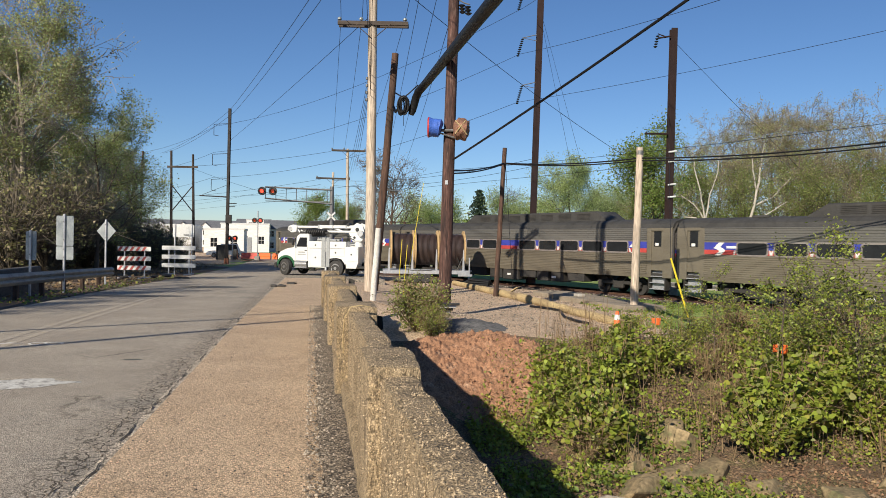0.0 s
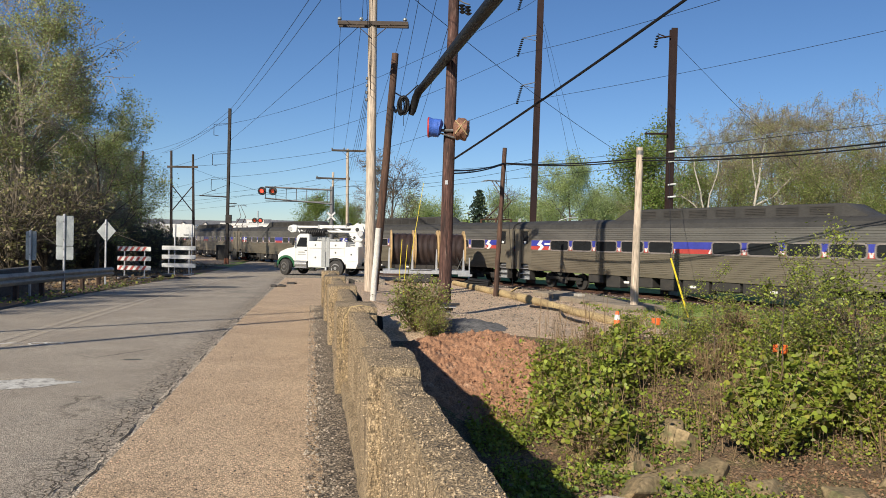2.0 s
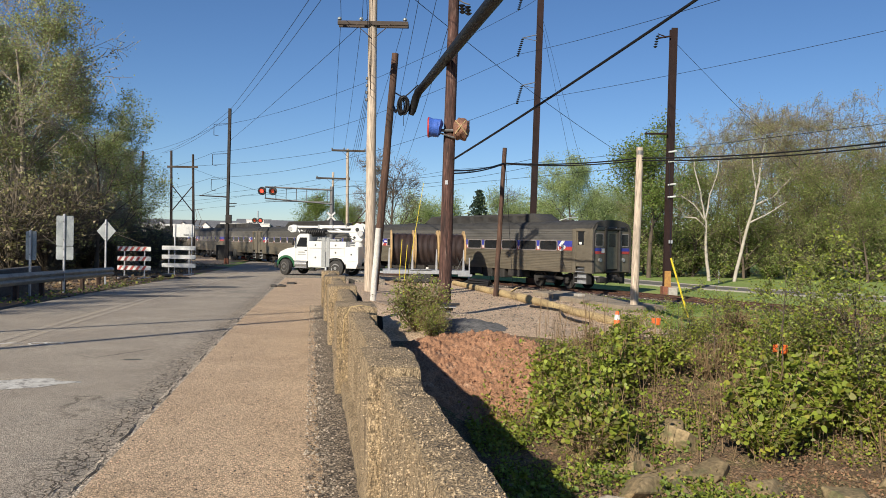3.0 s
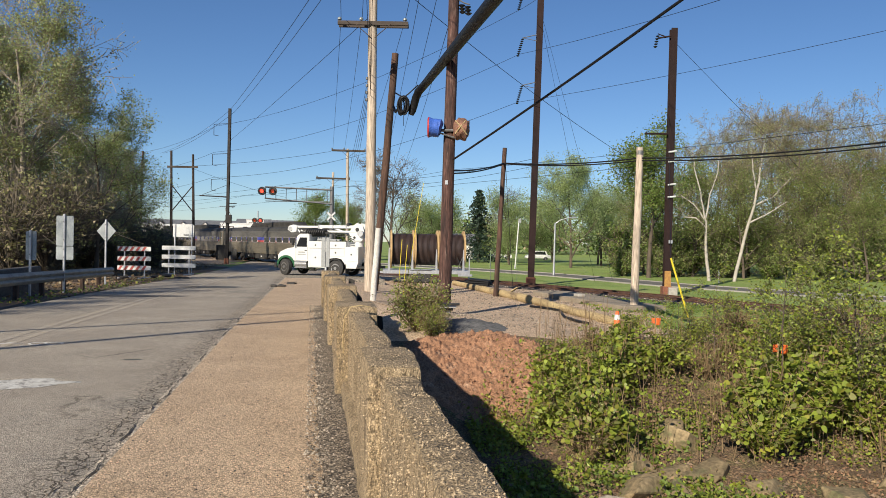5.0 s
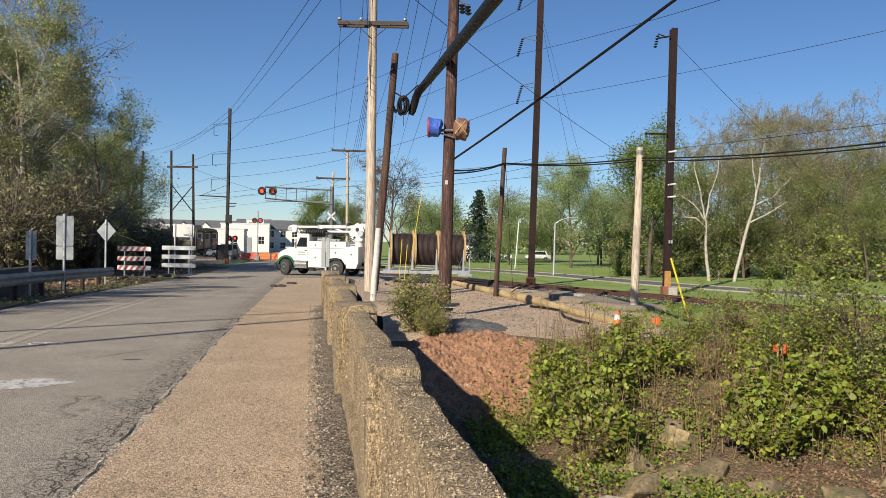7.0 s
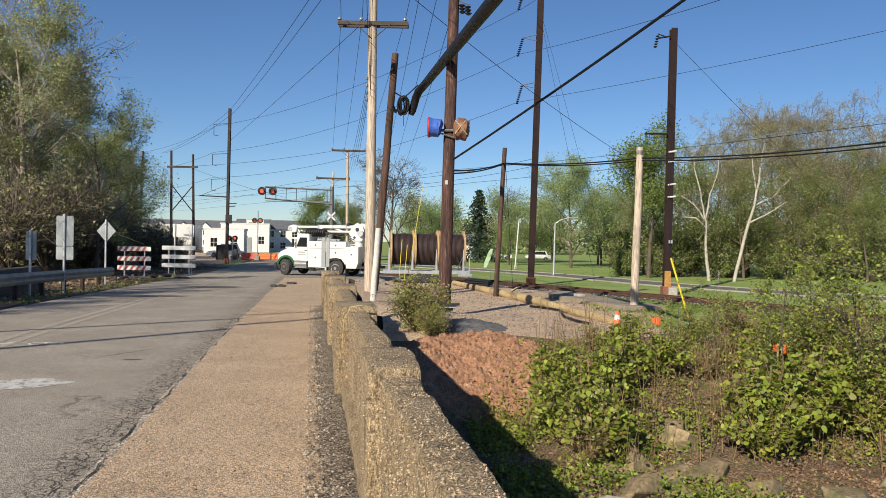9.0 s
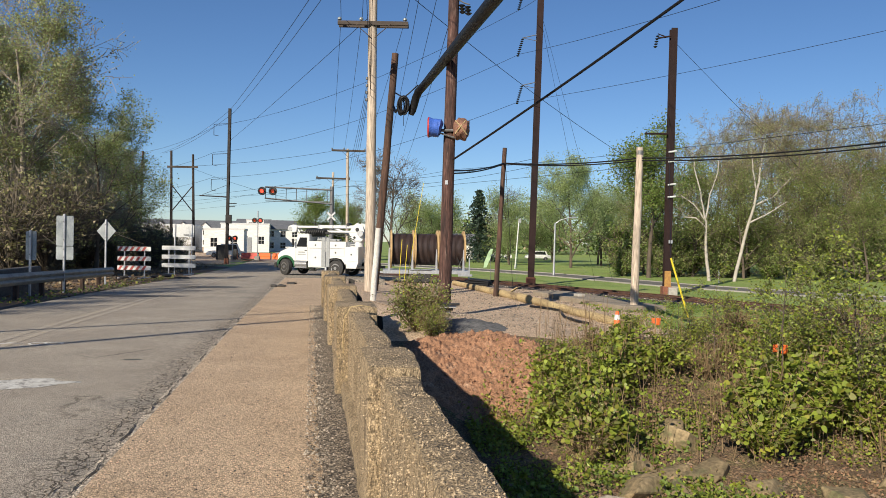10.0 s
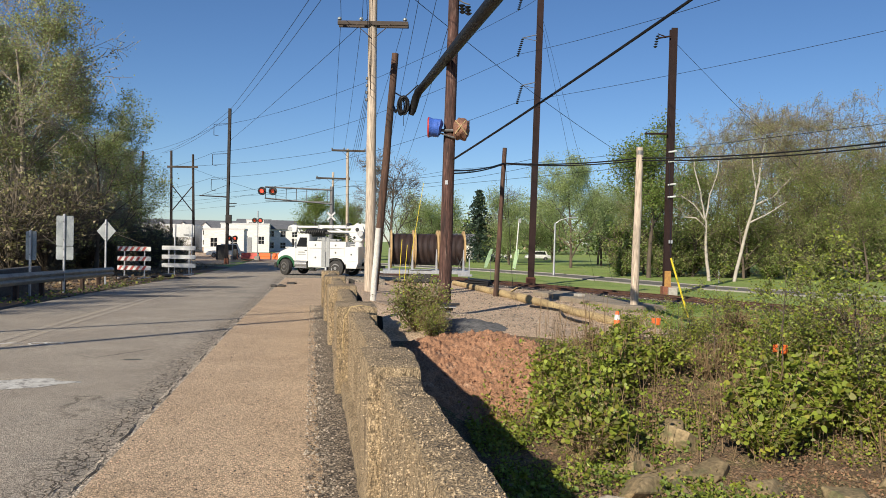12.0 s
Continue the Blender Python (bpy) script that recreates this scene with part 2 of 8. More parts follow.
# ---- mesh helpers ----
class MB:
    """Collects vertices and faces of one mesh."""

    def __init__(self):
        self.v, self.f, self.k = [], [], []

    def add(self, verts, faces, k=0):
        o = len(self.v)
        self.v.extend(tuple(p) for p in verts)
        self.f.extend(tuple(i + o for i in q) for q in faces)
        self.k.extend([k] * len(faces))
        return self

    def box(self, c, s, bev=0.0, m=None, k=0):
        """A box round c with size s and chamfered edges."""
        h = [max(a / 2, 1e-4) for a in s]
        b = min(bev, 0.45 * min(s))
        m = m or Matrix.Identity(4)
        if b <= 0:
            vs = [m @ Vector((c[0] + x * h[0], c[1] + y * h[1], c[2] + z * h[2])) for x in (-1, 1) for y in (-1, 1) for z in (-1, 1)]
            return self.add(vs, [(0, 1, 3, 2), (4, 6, 7, 5), (0, 4, 5, 1), (2, 3, 7, 6), (0, 2, 6, 4), (1, 5, 7, 3)], k)
        vs, idx = [], {}
        for x in (-1, 1):
            for y in (-1, 1):
                for z in (-1, 1):
                    for a in range(3):
                        q = [h[i] * (x, y, z)[i] - (0 if i == a else b * (x, y, z)[i]) for i in range(3)]
                        idx[x, y, z, a] = len(vs)
                        vs.append(m @ Vector([c[i] + q[i] for i in range(3)]))
        fs = []
        for a in range(3):
            u, w = (a + 1) % 3, (a + 2) % 3
            for sg in (-1, 1):
                def at(p, q):
                    t = [0, 0, 0]
                    t[a], t[u], t[w] = sg, p, q
                    return tuple(t)
                ring = [at(-1, -1), at(1, -1), at(1, 1), at(-1, 1)]
                fs.append([idx[(*r, a)] for r in (ring if sg > 0 else ring[::-1])])
            for p in (-1, 1):
                for q in (-1, 1):
                    t0, t1 = [0, 0, 0], [0, 0, 0]
                    t0[a], t0[u], t0[w] = -1, p, q
                    t1[a], t1[u], t1[w] = 1, p, q
                    e = [idx[(*t0, u)], idx[(*t1, u)], idx[(*t1, w)], idx[(*t0, w)]]
                    fs.append(e if p * q > 0 else e[::-1])
        for x in (-1, 1):
            for y in (-1, 1):
                for z in (-1, 1):
                    e = [idx[x, y, z, i] for i in range(3)]
                    fs.append(e if x * y * z > 0 else e[::-1])
        return self.add(vs, fs, k)

    def tube(self, pts, radii, n=10, k=0, caps=True):
        """A round tapered tube through pts."""
        pts = [Vector(p) for p in pts]
        rings = []
        side = None
        for i, p in enumerate(pts):
            d = (pts[min(i + 1, len(pts) - 1)] - pts[max(i - 1, 0)]).normalized()
            ref = Vector((0, 0, 1)) if abs(d.z) < 0.9 else Vector((1, 0, 0))
            u = d.cross(ref).normalized() if side is None else (side - d * side.dot(d)).normalized()
            side = u
            w = d.cross(u)
            r = radii[i] if isinstance(radii, (list, tuple)) else radii
            rings.append([p + (u * math.cos(t) + w * math.sin(t)) * r for t in (2 * math.pi * j / n for j in range(n))])
        vs = [q for ring in rings for q in ring]
        fs = [(i * n + j, i * n + (j + 1) % n, (i + 1) * n + (j + 1) % n, (i + 1) * n + j) for i in range(len(pts) - 1) for j in range(n)]
        if caps:
            fs += [tuple(range(n))[::-1], tuple(range((len(pts) - 1) * n, len(pts) * n))]
        return self.add(vs, fs, k)

    def prism(self, outline, a, b, m, k=0):
        """Extrudes a flat outline (u, v) from a to b along the third axis of m."""
        n = len(outline)
        vs = [m @ Vector((u, v, w)) for w in (a, b) for u, v in outline]
        fs = [tuple(range(n))[::-1], tuple(range(n, 2 * n))] + [(i, (i + 1) % n, n + (i + 1) % n, n + i) for i in range(n)]
        return self.add(vs, fs, k)

    def mesh(self, name, mats, smooth=None):
        me = bpy.data.meshes.new(name)
        me.from_pydata(self.v, [], self.f)
        for m in mats if isinstance(mats, (list, tuple)) else [mats]:
            me.materials.append(m)
        if any(self.k):
            me.polygons.foreach_set("material_index", self.k)
        if smooth:
            me.shade_smooth()
            me.set_sharp_from_angle(angle=radians(smooth))
        me.update()
        return me


def part(name, mb, material, parent, label="", smooth=35, m=None):
    ob = new(name, mb.mesh(name, material, smooth) if isinstance(mb, MB) else mb)
    ob.parent = parent
    if m is not None:
        ob.matrix_basis = m
    return tagged(ob, label)


def thing(name, label, category, m=None, group="", kind=""):
    ob = new(name)
    ob.empty_display_size = 0.2
    ob.matrix_basis = m or Matrix.Identity(4)
    return tagged(ob, label, category, group, kind)


def solid(name, mb, material, label, category, m=None, group="", kind="", smooth=35):
    ob = new(name, mb.mesh(name, material, smooth) if isinstance(mb, MB) else mb)
    ob.matrix_basis = m or Matrix.Identity(4)
    return tagged(ob, label, category, group, kind)


# YZ: outline in (y, z), extruded along x; XZ: outline in (x, z), extruded along y
YZ = Matrix(((0, 0, 1, 0), (1, 0, 0, 0), (0, 1, 0, 0), (0, 0, 0, 1)))
XZ = Matrix(((1, 0, 0, 0), (0, 0, -1, 0), (0, 1, 0, 0), (0, 0, 0, 1)))


def rounded(w, h, r, n=4):
    """Outline of a rectangle with rounded corners."""
    pts = []
    for cx, cy, a in ((w / 2 - r, h / 2 - r, 0), (-w / 2 + r, h / 2 - r, 90), (-w / 2 + r, -h / 2 + r, 180), (w / 2 - r, -h / 2 + r, 270)):
        pts += [(cx + r * math.cos(radians(a + 90 * i / n)), cy + r * math.sin(radians(a + 90 * i / n))) for i in range(n + 1)]
    return pts


# ---- the plan ----
ROAD_D, ROAD_R = Vector((-0.1785, 0.984, 0)), Vector((0.984, 0.1785, 0))
TRACK_D, TRACK_N = Vector((-0.5695, 0.822, 0)), Vector((0.822, 0.5695, 0))
TRACK_O = Vector((13.56, 32.35, 0)) + TRACK_N * 1.58
RAIL_Z = -1.0
ROAD_ROT = math.degrees(math.atan2(ROAD_D.y, ROAD_D.x))
TRACK_ROT = math.degrees(math.atan2(TRACK_D.y, TRACK_D.x))


def road_z(s):
    return np.interp(s, (-60, 6, 14, 25, 36, 46, 56, 66, 76, 88, 500), (0, 0, -0.03, -0.2, -0.42, -0.62, -0.78, -0.88, -0.94, -0.97, -0.97))


def on_road(s, l, z=0.0):
    p = ROAD_D * s + ROAD_R * l
    return Vector((p.x, p.y, float(road_z(s)) + z))


def sstep(a, b, v):
    t = np.clip((v - a) / (b - a), 0, 1)
    return t * t * (3 - 2 * t)


def ground_z(x, y):
    """Height of the ground sheet."""
    x, y = np.asarray(x, float), np.asarray(y, float)
    s, l = x * ROAD_D.x + y * ROAD_D.y, x * ROAD_R.x + y * ROAD_R.y
    wob = 0.05 * np.sin(x * 1.3 + 0.7 * np.sin(y)) * np.sin(y * 1.1 + 0.5 * np.sin(1.7 * x))
    lot = -0.98 + 0.5 * wob + 0.28 * np.exp(-((x - 0.3) ** 2 + (y - 21) ** 2) / 14)
    n = (x - TRACK_O.x) * TRACK_N.x + (y - TRACK_O.y) * TRACK_N.y
    lot = lot + (-1.24 + 0.3 * wob - lot) * sstep(-4.2, -2.4, n)
    lot = lot + (np.minimum(road_z(s) - 0.12, 0) - lot) * (1 - sstep(1.0, 5.5, l)) * sstep(19, 24, s)
    edge = 18.6 + 0.05 * (x - 1) + 0.5 * np.sin(x * 0.9) + 0.25 * np.sin(x * 2.3)
    creek = sstep(0, 6.2, edge - y)
    right = lot * (1 - creek) + (-2.35 + 2.5 * wob) * creek
    left = road_z(s) - 0.12 + 1.5 * wob * sstep(-8.5, -12, l) + 0.25 * sstep(-12, -22, l)
    mid = road_z(s) - 0.25
    z = np.where(l > 0.75, right, np.where(l < -7.35, left, mid))
    return np.where(np.hypot(x, y) > 170, -1.0, z)


def gz(x, y):
    return float(ground_z(x, y))


# ---- ground ----
def build_ground():
    xs = np.concatenate([[-2500, -1200, -600, -350, -220, -150, -110], np.arange(-85, -14, 1.7), np.arange(-14, 32, 0.32), np.arange(32, 100, 2.0), [120, 160, 230, 400, 800, 2500]])
    ys = np.concatenate([[-300, -120, -60, -30], np.arange(-16, 7, 1.5), np.arange(7, 50, 0.32), np.arange(50, 130, 1.6), [140, 160, 190, 240, 330, 500, 900, 2500]])
    gx, gy = np.meshgrid(xs, ys)
    z = ground_z(gx, gy)
    nx, ny = len(xs), len(ys)
    me = bpy.data.meshes.new("ground")
    i = np.arange(nx * ny).reshape(ny, nx)
    f = np.stack([i[:-1, :-1], i[:-1, 1:], i[1:, 1:], i[1:, :-1]], -1).reshape(-1, 4)
    me.from_pydata(np.stack([gx, gy, z], -1).reshape(-1, 3).tolist(), [], f.tolist())
    for m in (GRASS_SOIL, GRAVEL, EARTH, LITTER, DARK_ASPHALT):
        me.materials.append(m)
    cx, cy = gx.reshape(-1)[f].mean(1), gy.reshape(-1)[f].mean(1)
    s, l = cx * ROAD_D.x + cy * ROAD_D.y, cx * ROAD_R.x + cy * ROAD_R.y
    n = (cx - TRACK_O.x) * TRACK_N.x + (cy - TRACK_O.y) * TRACK_N.y
    k = np.zeros(len(f), int)
    k[(n < -1.8) & (l > 0) & (cy > 17) & (cx < 7.5 + 0.8 * np.sin(cy))] = 1
    k[(cy < 18.4 + 0.05 * (cx - 1) + 0.5 * np.sin(cx * 0.9)) & (l > 0)] = 2
    k[(l < -7.1) & (s < 70)] = 3
    k[(l < -8.6) & (s >= 70)] = 1
    me.polygons.foreach_set("material_index", k)
    me.shade_smooth()
    tagged(new("ground", me), "mown lawn, gravel lot and earthy creek banks", "ground", kind="structure")


def strip(name, s0, s1, l0, l1, dz, material, label, step=1.0, lstep=1.0, thick=0.3, category="road"):
    """A slab that follows the road's fall, with sides."""
    ns, nl = max(2, int((s1 - s0) / step) + 1), max(2, int((l1 - l0) / lstep) + 1)
    ss, ll = np.linspace(s0, s1, ns), np.linspace(l0, l1, nl)
    b = MB()
    top = [on_road(s, l, dz) for s in ss for l in ll]
    b.add(top, [(i * nl + j, i * nl + j + 1, (i + 1) * nl + j + 1, (i + 1) * nl + j) for i in range(ns - 1) for j in range(nl - 1)])
    for l, flip in ((l0, 1), (l1, 0)):
        e = [on_road(s, l, dz + o) for s in ss for o in (0, -thick)]
        fs = [(2 * i, 2 * i + 2, 2 * i + 3, 2 * i + 1) for i in range(ns - 1)]
        b.add(e, [q if flip else q[::-1] for q in fs])
    for s, flip in ((s0, 0), (s1, 1)):
        e = [on_road(s, l, dz + o) for l in ll for o in (0, -thick)]
        fs = [(2 * i, 2 * i + 2, 2 * i + 3, 2 * i + 1) for i in range(nl - 1)]
        b.add(e, [q if flip else q[::-1] for q in fs])
    return solid(name, b, material, label, category, kind="structure", smooth=30)


build_ground()
strip("road", -30, 260, -7.15, -1.4, -0.07, ASPHALT, "worn grey two-lane asphalt road with cracks", 1.5)
strip("pavement", -30, 41, -1.4, 0.12, 0.0, SIDEWALK, "tan exposed-aggregate concrete sidewalk slab", 1.5, category="sidewalk")


def grit_strip():
    """Grit along the parapet foot, with a ragged edge."""
    b = MB()
    vs = []
    ss = np.arange(-3, 19, 0.12)
    for s in ss:
        e = 0.07 + 0.07 * noise.noise(Vector((s * 1.1, 0, 3))) + 0.045 * noise.noise(Vector((s * 5, 2, 3)))
        vs += [on_road(s, e, 0.002), on_road(s, e + 0.03, 0.012), on_road(s, 0.36, 0.02)]
    b.add(vs, [(3 * i + j, 3 * i + 1 + j, 3 * i + 4 + j, 3 * i + 3 + j) for i in range(len(ss) - 1) for j in range(2)])
    solid("grit_strip", b, GRIT, "dark grit strip along the parapet foot", "gutter", kind="structure")


strip("wall_footing", -12, 19, 0.12, 0.36, -0.02, SIDEWALK, "concrete footing under the parapet", 1.5, 0.2, category="footing")
grit_strip()
strip("pavement_end", 18.95, 41, 0.12, 0.78, -0.004, SIDEWALK, "tan concrete sidewalk beyond the parapet", 1.5, 0.3, category="sidewalk")
strip("road_apron", 41, 60, -1.4, 4.1, -0.065, ASPHALT, "asphalt apron beside the road where the truck stands", 1.5, category="road")


# ---- parapet ----
def parapet():
    wall = thing("wall_parapet", "weathered tan concrete bridge parapet with square posts", "wall", kind="structure")
    rot = Matrix.Translation(on_road(0, 0)) @ Matrix.Rotation(math.atan2(ROAD_R.y, ROAD_R.x), 4, "Z")
    # local x: away from the road, y: along it
    posts = [-2.9 + 3.6 * i for i in range(7)]
    rng = random.Random(4)

    def rough_box(c, s, bev, nseg):
        """A cast block with wavy, chipped faces."""
        b = bmesh.new()
        bmesh.ops.create_cube(b, size=1.0, matrix=Matrix.Translation(c) @ Matrix.Diagonal((*s, 1)))
        bmesh.ops.bevel(b, geom=b.edges[:], offset=bev, segments=2, affect="EDGES", profile=0.6)
        for a, k in ((1, nseg), (2, 5), (0, 2)):
            lo, w = c[a] - s[a] / 2, s[a]
            for i in range(1, k):
                no = Vector((0, 0, 0))
                no[a] = 1
                co = Vector(c)
                co[a] = lo + w * i / k
                bmesh.ops.bisect_plane(b, geom=b.verts[:] + b.edges[:] + b.faces[:], plane_co=co, plane_no=no)
        for v in b.verts:
            q = v.co * 3.1
            d = noise.noise(q) * 0.012 + noise.noise(q * 4) * 0.009
            v.co += Vector((d, 0.3 * d, d * 0.8))
        me = bpy.data.meshes.new("block")
        b.to_mesh(me)
        b.free()
        me.materials.append(PARAPET)
        me.shade_smooth()
        me.set_sharp_from_angle(angle=radians(50))
        return me

    for i, y in enumerate(posts):
        z = float(road_z(y))
        x0, x1 = (0.31, 0.615) if i < 3 and y < 5 else (0.26, 0.69)
        part("post", rough_box(((x0 + x1) / 2, y, z + 0.20), (x1 - x0, 0.74, 1.44), 0.03, 6), None, wall, m=rot)
        if i < len(posts) - 1:
            y0, y1 = y + 0.365, y + 3.235
            zc = float(road_z((y0 + y1) / 2))
            part("rail_panel", rough_box((0.485, (y0 + y1) / 2, zc + 0.17), (0.20, y1 - y0, 1.40), 0.04, 30), None, wall, m=rot)
            part("plinth", rough_box((0.46, (y0 + y1) / 2, zc - 0.1), (0.28, y1 - y0, 0.5), 0.05, 14), None, wall, m=rot)
    side = MB().box((0.55, 7.5, -1.5), (0.34, 23.6, 2.0), 0.03)
    part("fascia", side, PARAPET, wall, m=rot)
    # coarse aggregate standing proud of the weathered faces
    r2 = np.random.default_rng(15)
    oct_v = np.array([(1, 0, 0), (-1, 0, 0), (0, 1, 0), (0, -1, 0), (0, 0, 0.8), (0, 0, -0.8)])
    oct_f = np.array([(0, 2, 4), (2, 1, 4), (1, 3, 4), (3, 0, 4), (2, 0, 5), (1, 2, 5), (3, 1, 5), (0, 3, 5)])

    def aggregate(y0, y1, x0, x1, top, n, front):
        """Stones over the top, the road side and, on posts, the near face."""
        area = [(y1 - y0) * (x1 - x0), (y1 - y0) * 0.75, (x1 - x0) * 0.75 if front else 0.0]
        face = r2.choice(3, n, p=np.array(area) / sum(area))
        y, x, z = r2.uniform(y0, y1, n), r2.uniform(x0 + 0.02, x1 - 0.02, n), top - r2.uniform(0.02, 0.75, n)
        zc = road_z((y0 + y1) / 2)
        p = np.stack([np.where(face == 1, x0, x), np.where(face == 2, y0, y), zc + np.where(face == 0, top, z)], 1)
        q = p * 3.1
        d = np.array([noise.noise(Vector(k)) * 0.012 + noise.noise(Vector(k) * 4) * 0.009 for k in q])
        p += np.stack([d, 0.3 * d, d * 0.8], 1)
        s = 0.0078 * r2.uniform(0.45, 1.1, (n, 1, 1)) ** 1.5
        p += np.stack([1.0 * (face == 1), 1.0 * (face == 2), -1.0 * (face == 0)], 1) * 0.001
        v = oct_v[None] * r2.uniform(0.6, 1.3, (n, 6, 3)) * s + p[:, None, :]
        return v.reshape(-1, 3)

    cloud = []
    for i, y in enumerate(posts[:5]):
        dense = (1600, 3800, 1500, 400, 200)[i]
        x0, x1 = (0.31, 0.615) if y < 5 else (0.26, 0.69)
        cloud.append(aggregate(y - 0.37, y + 0.37, x0, x1, 0.92, dense // 2, True))
        cloud.append(aggregate(y + 0.38, y + 3.22, 0.385, 0.585, 0.87, dense * 2, False))
    cloud = np.concatenate(cloud)
    me = bpy.data.meshes.new("aggregate")
    me.from_pydata(cloud.tolist(), [], (oct_f[None] + 6 * np.arange(len(cloud) // 6)[:, None, None]).reshape(-1, 3).tolist())
    me.materials.append(PARAPET_STONE)
    tagged(part("aggregate", me, None, wall, m=rot), kind="stuff")
    # drooping wire loop over the cap
    w = MB().tube([(0.33, 7.40, 0.45), (0.325, 7.40, 0.66), (0.34, 7.40, 0.82), (0.40, 7.40, 0.925), (0.5, 7.40, 0.94), (0.6, 7.42, 0.92)], 0.007, 6)
    solid("wire_loop", w, TIMBER, "thin pale wire bent over the parapet", "wire", rot)


parapet()


# ---- track ----
def track_m(s=0.0, n=0.0, z=0.0):
    """Pose on the track: x along it, y towards the road side."""
    p = TRACK_O + TRACK_D * s + TRACK_N * n
    return pose(p.x, p.y, z, 0, 0, TRACK_ROT)


def track():
    t = thing("track", "single rusty railway track on stone ballast", "railway track", track_m(0, 0, RAIL_Z), kind="structure")
    b = MB()
    prof = [(-2.3, -0.25), (-1.5, -0.13), (1.5, -0.13), (2.3, -0.25), (2.3, -0.5), (-2.3, -0.5)]
    b.prism(prof, -70, 260, YZ)
    part("ballast", b, BALLAST, t)
    rail = [(-0.07, -0.15), (0.07, -0.15), (0.07, -0.13), (0.012, -0.11), (0.012, -0.04), (0.036, -0.03), (0.036, 0), (-0.036, 0), (-0.036, -0.03), (-0.012, -0.04), (-0.012, -0.11), (-0.07, -0.13)]
    for y in (-0.755, 0.755):
        r = MB()
        r.prism([(u + y, v) for u, v in rail], -70, 260, YZ)
        part("rail", r, RUST, t)
    tie = MB().box((0, 0, -0.155), (0.22, 2.6, 0.16), 0.02).mesh("tie", DARK_POLE)
    for i in range(150):
        part("tie", tie, None, t, m=pose(-22 + 0.55 * i, 0, 0, 0, 0, random.uniform(-1, 1)))
    return t


track()

# ---- train ----
STEEL = mat("grimy_stainless_steel", (0.22, 0.193, 0.147), (0.175, 0.153, 0.117), 0.9, 0.5, 0.45, bump=0.08, bscale=30, fine=0.15, stretch=(0.4, 1, 2), c3=(0.18, 0.15, 0.11), s3=1.2)
STEEL_UP = mat("sooty_upper_steel", (0.165, 0.16, 0.148), (0.125, 0.12, 0.112), 0.8, 0.55, 0.35, bump=0.08, bscale=30, fine=0.15, stretch=(0.4, 1, 2))
ROOF_BLACK = mat("sooty_roof", (0.052, 0.05, 0.047), (0.035, 0.034, 0.032), 1.2, 0.75, 0.1, bump=0.2, bscale=25)
UNDER = mat("underframe_black", (0.028, 0.027, 0.026), (0.045, 0.04, 0.036), 2, 0.8, 0.1, bump=0.3, bscale=20)
BLUE = mat("faded_blue_stripe", (0.045, 0.055, 0.34), (0.035, 0.045, 0.26), 3, 0.45, bump=0)
RED = mat("faded_red_stripe", (0.45, 0.06, 0.05), (0.36, 0.05, 0.045), 3, 0.45, bump=0)
MARK_WHITE = mat("stripe_white", (0.75, 0.74, 0.72), (0.68, 0.67, 0.64), 4, 0.45, bump=0)
DOOR_STEEL = mat("door_steel", (0.225, 0.197, 0.15), (0.19, 0.166, 0.126), 1.5, 0.5, 0.45, bump=0.05)
FRAME_PALE = mat("pale_window_gasket", (0.30, 0.27, 0.25), (0.23, 0.2, 0.19), 3, 0.5, 0.3, bump=0)
CAR_L = 25.2
CAR_P = 25.9
SPEED = 19.04
W_SIDE = 1.58


def ribbed(z0, z1, n, y, depth=0.022):
    """Outline of a fluted sheet, from z0 to z1."""
    pts = []
    p = (z1 - z0) / n
    for i in range(n):
        z = z0 + i * p
        pts += [(y, z), (y, z + 0.45 * p), (y + depth, z + 0.55 * p), (y + depth, z + 0.9 * p)]
    pts.append((y, z1))
    return pts


def sheet(b, prof, x0, x1, flip=False):
    n = len(prof)
    vs = [(x, u, v) for x in (x0, x1) for u, v in prof]
    fs = [(i, i + 1, n + i + 1, n + i) for i in range(n - 1)]
    return b.add(vs, [q[::-1] for q in fs] if flip else fs)


def roof_curve():
    pts = [(W_SIDE, 3.5)]
    for i in range(0, 13):
        a = math.pi * i / 12
        pts.append((1.5 * math.cos(a), 3.56 + 0.46 * math.sin(a) ** 0.8))
    return pts + [(-W_SIDE, 3.5)]


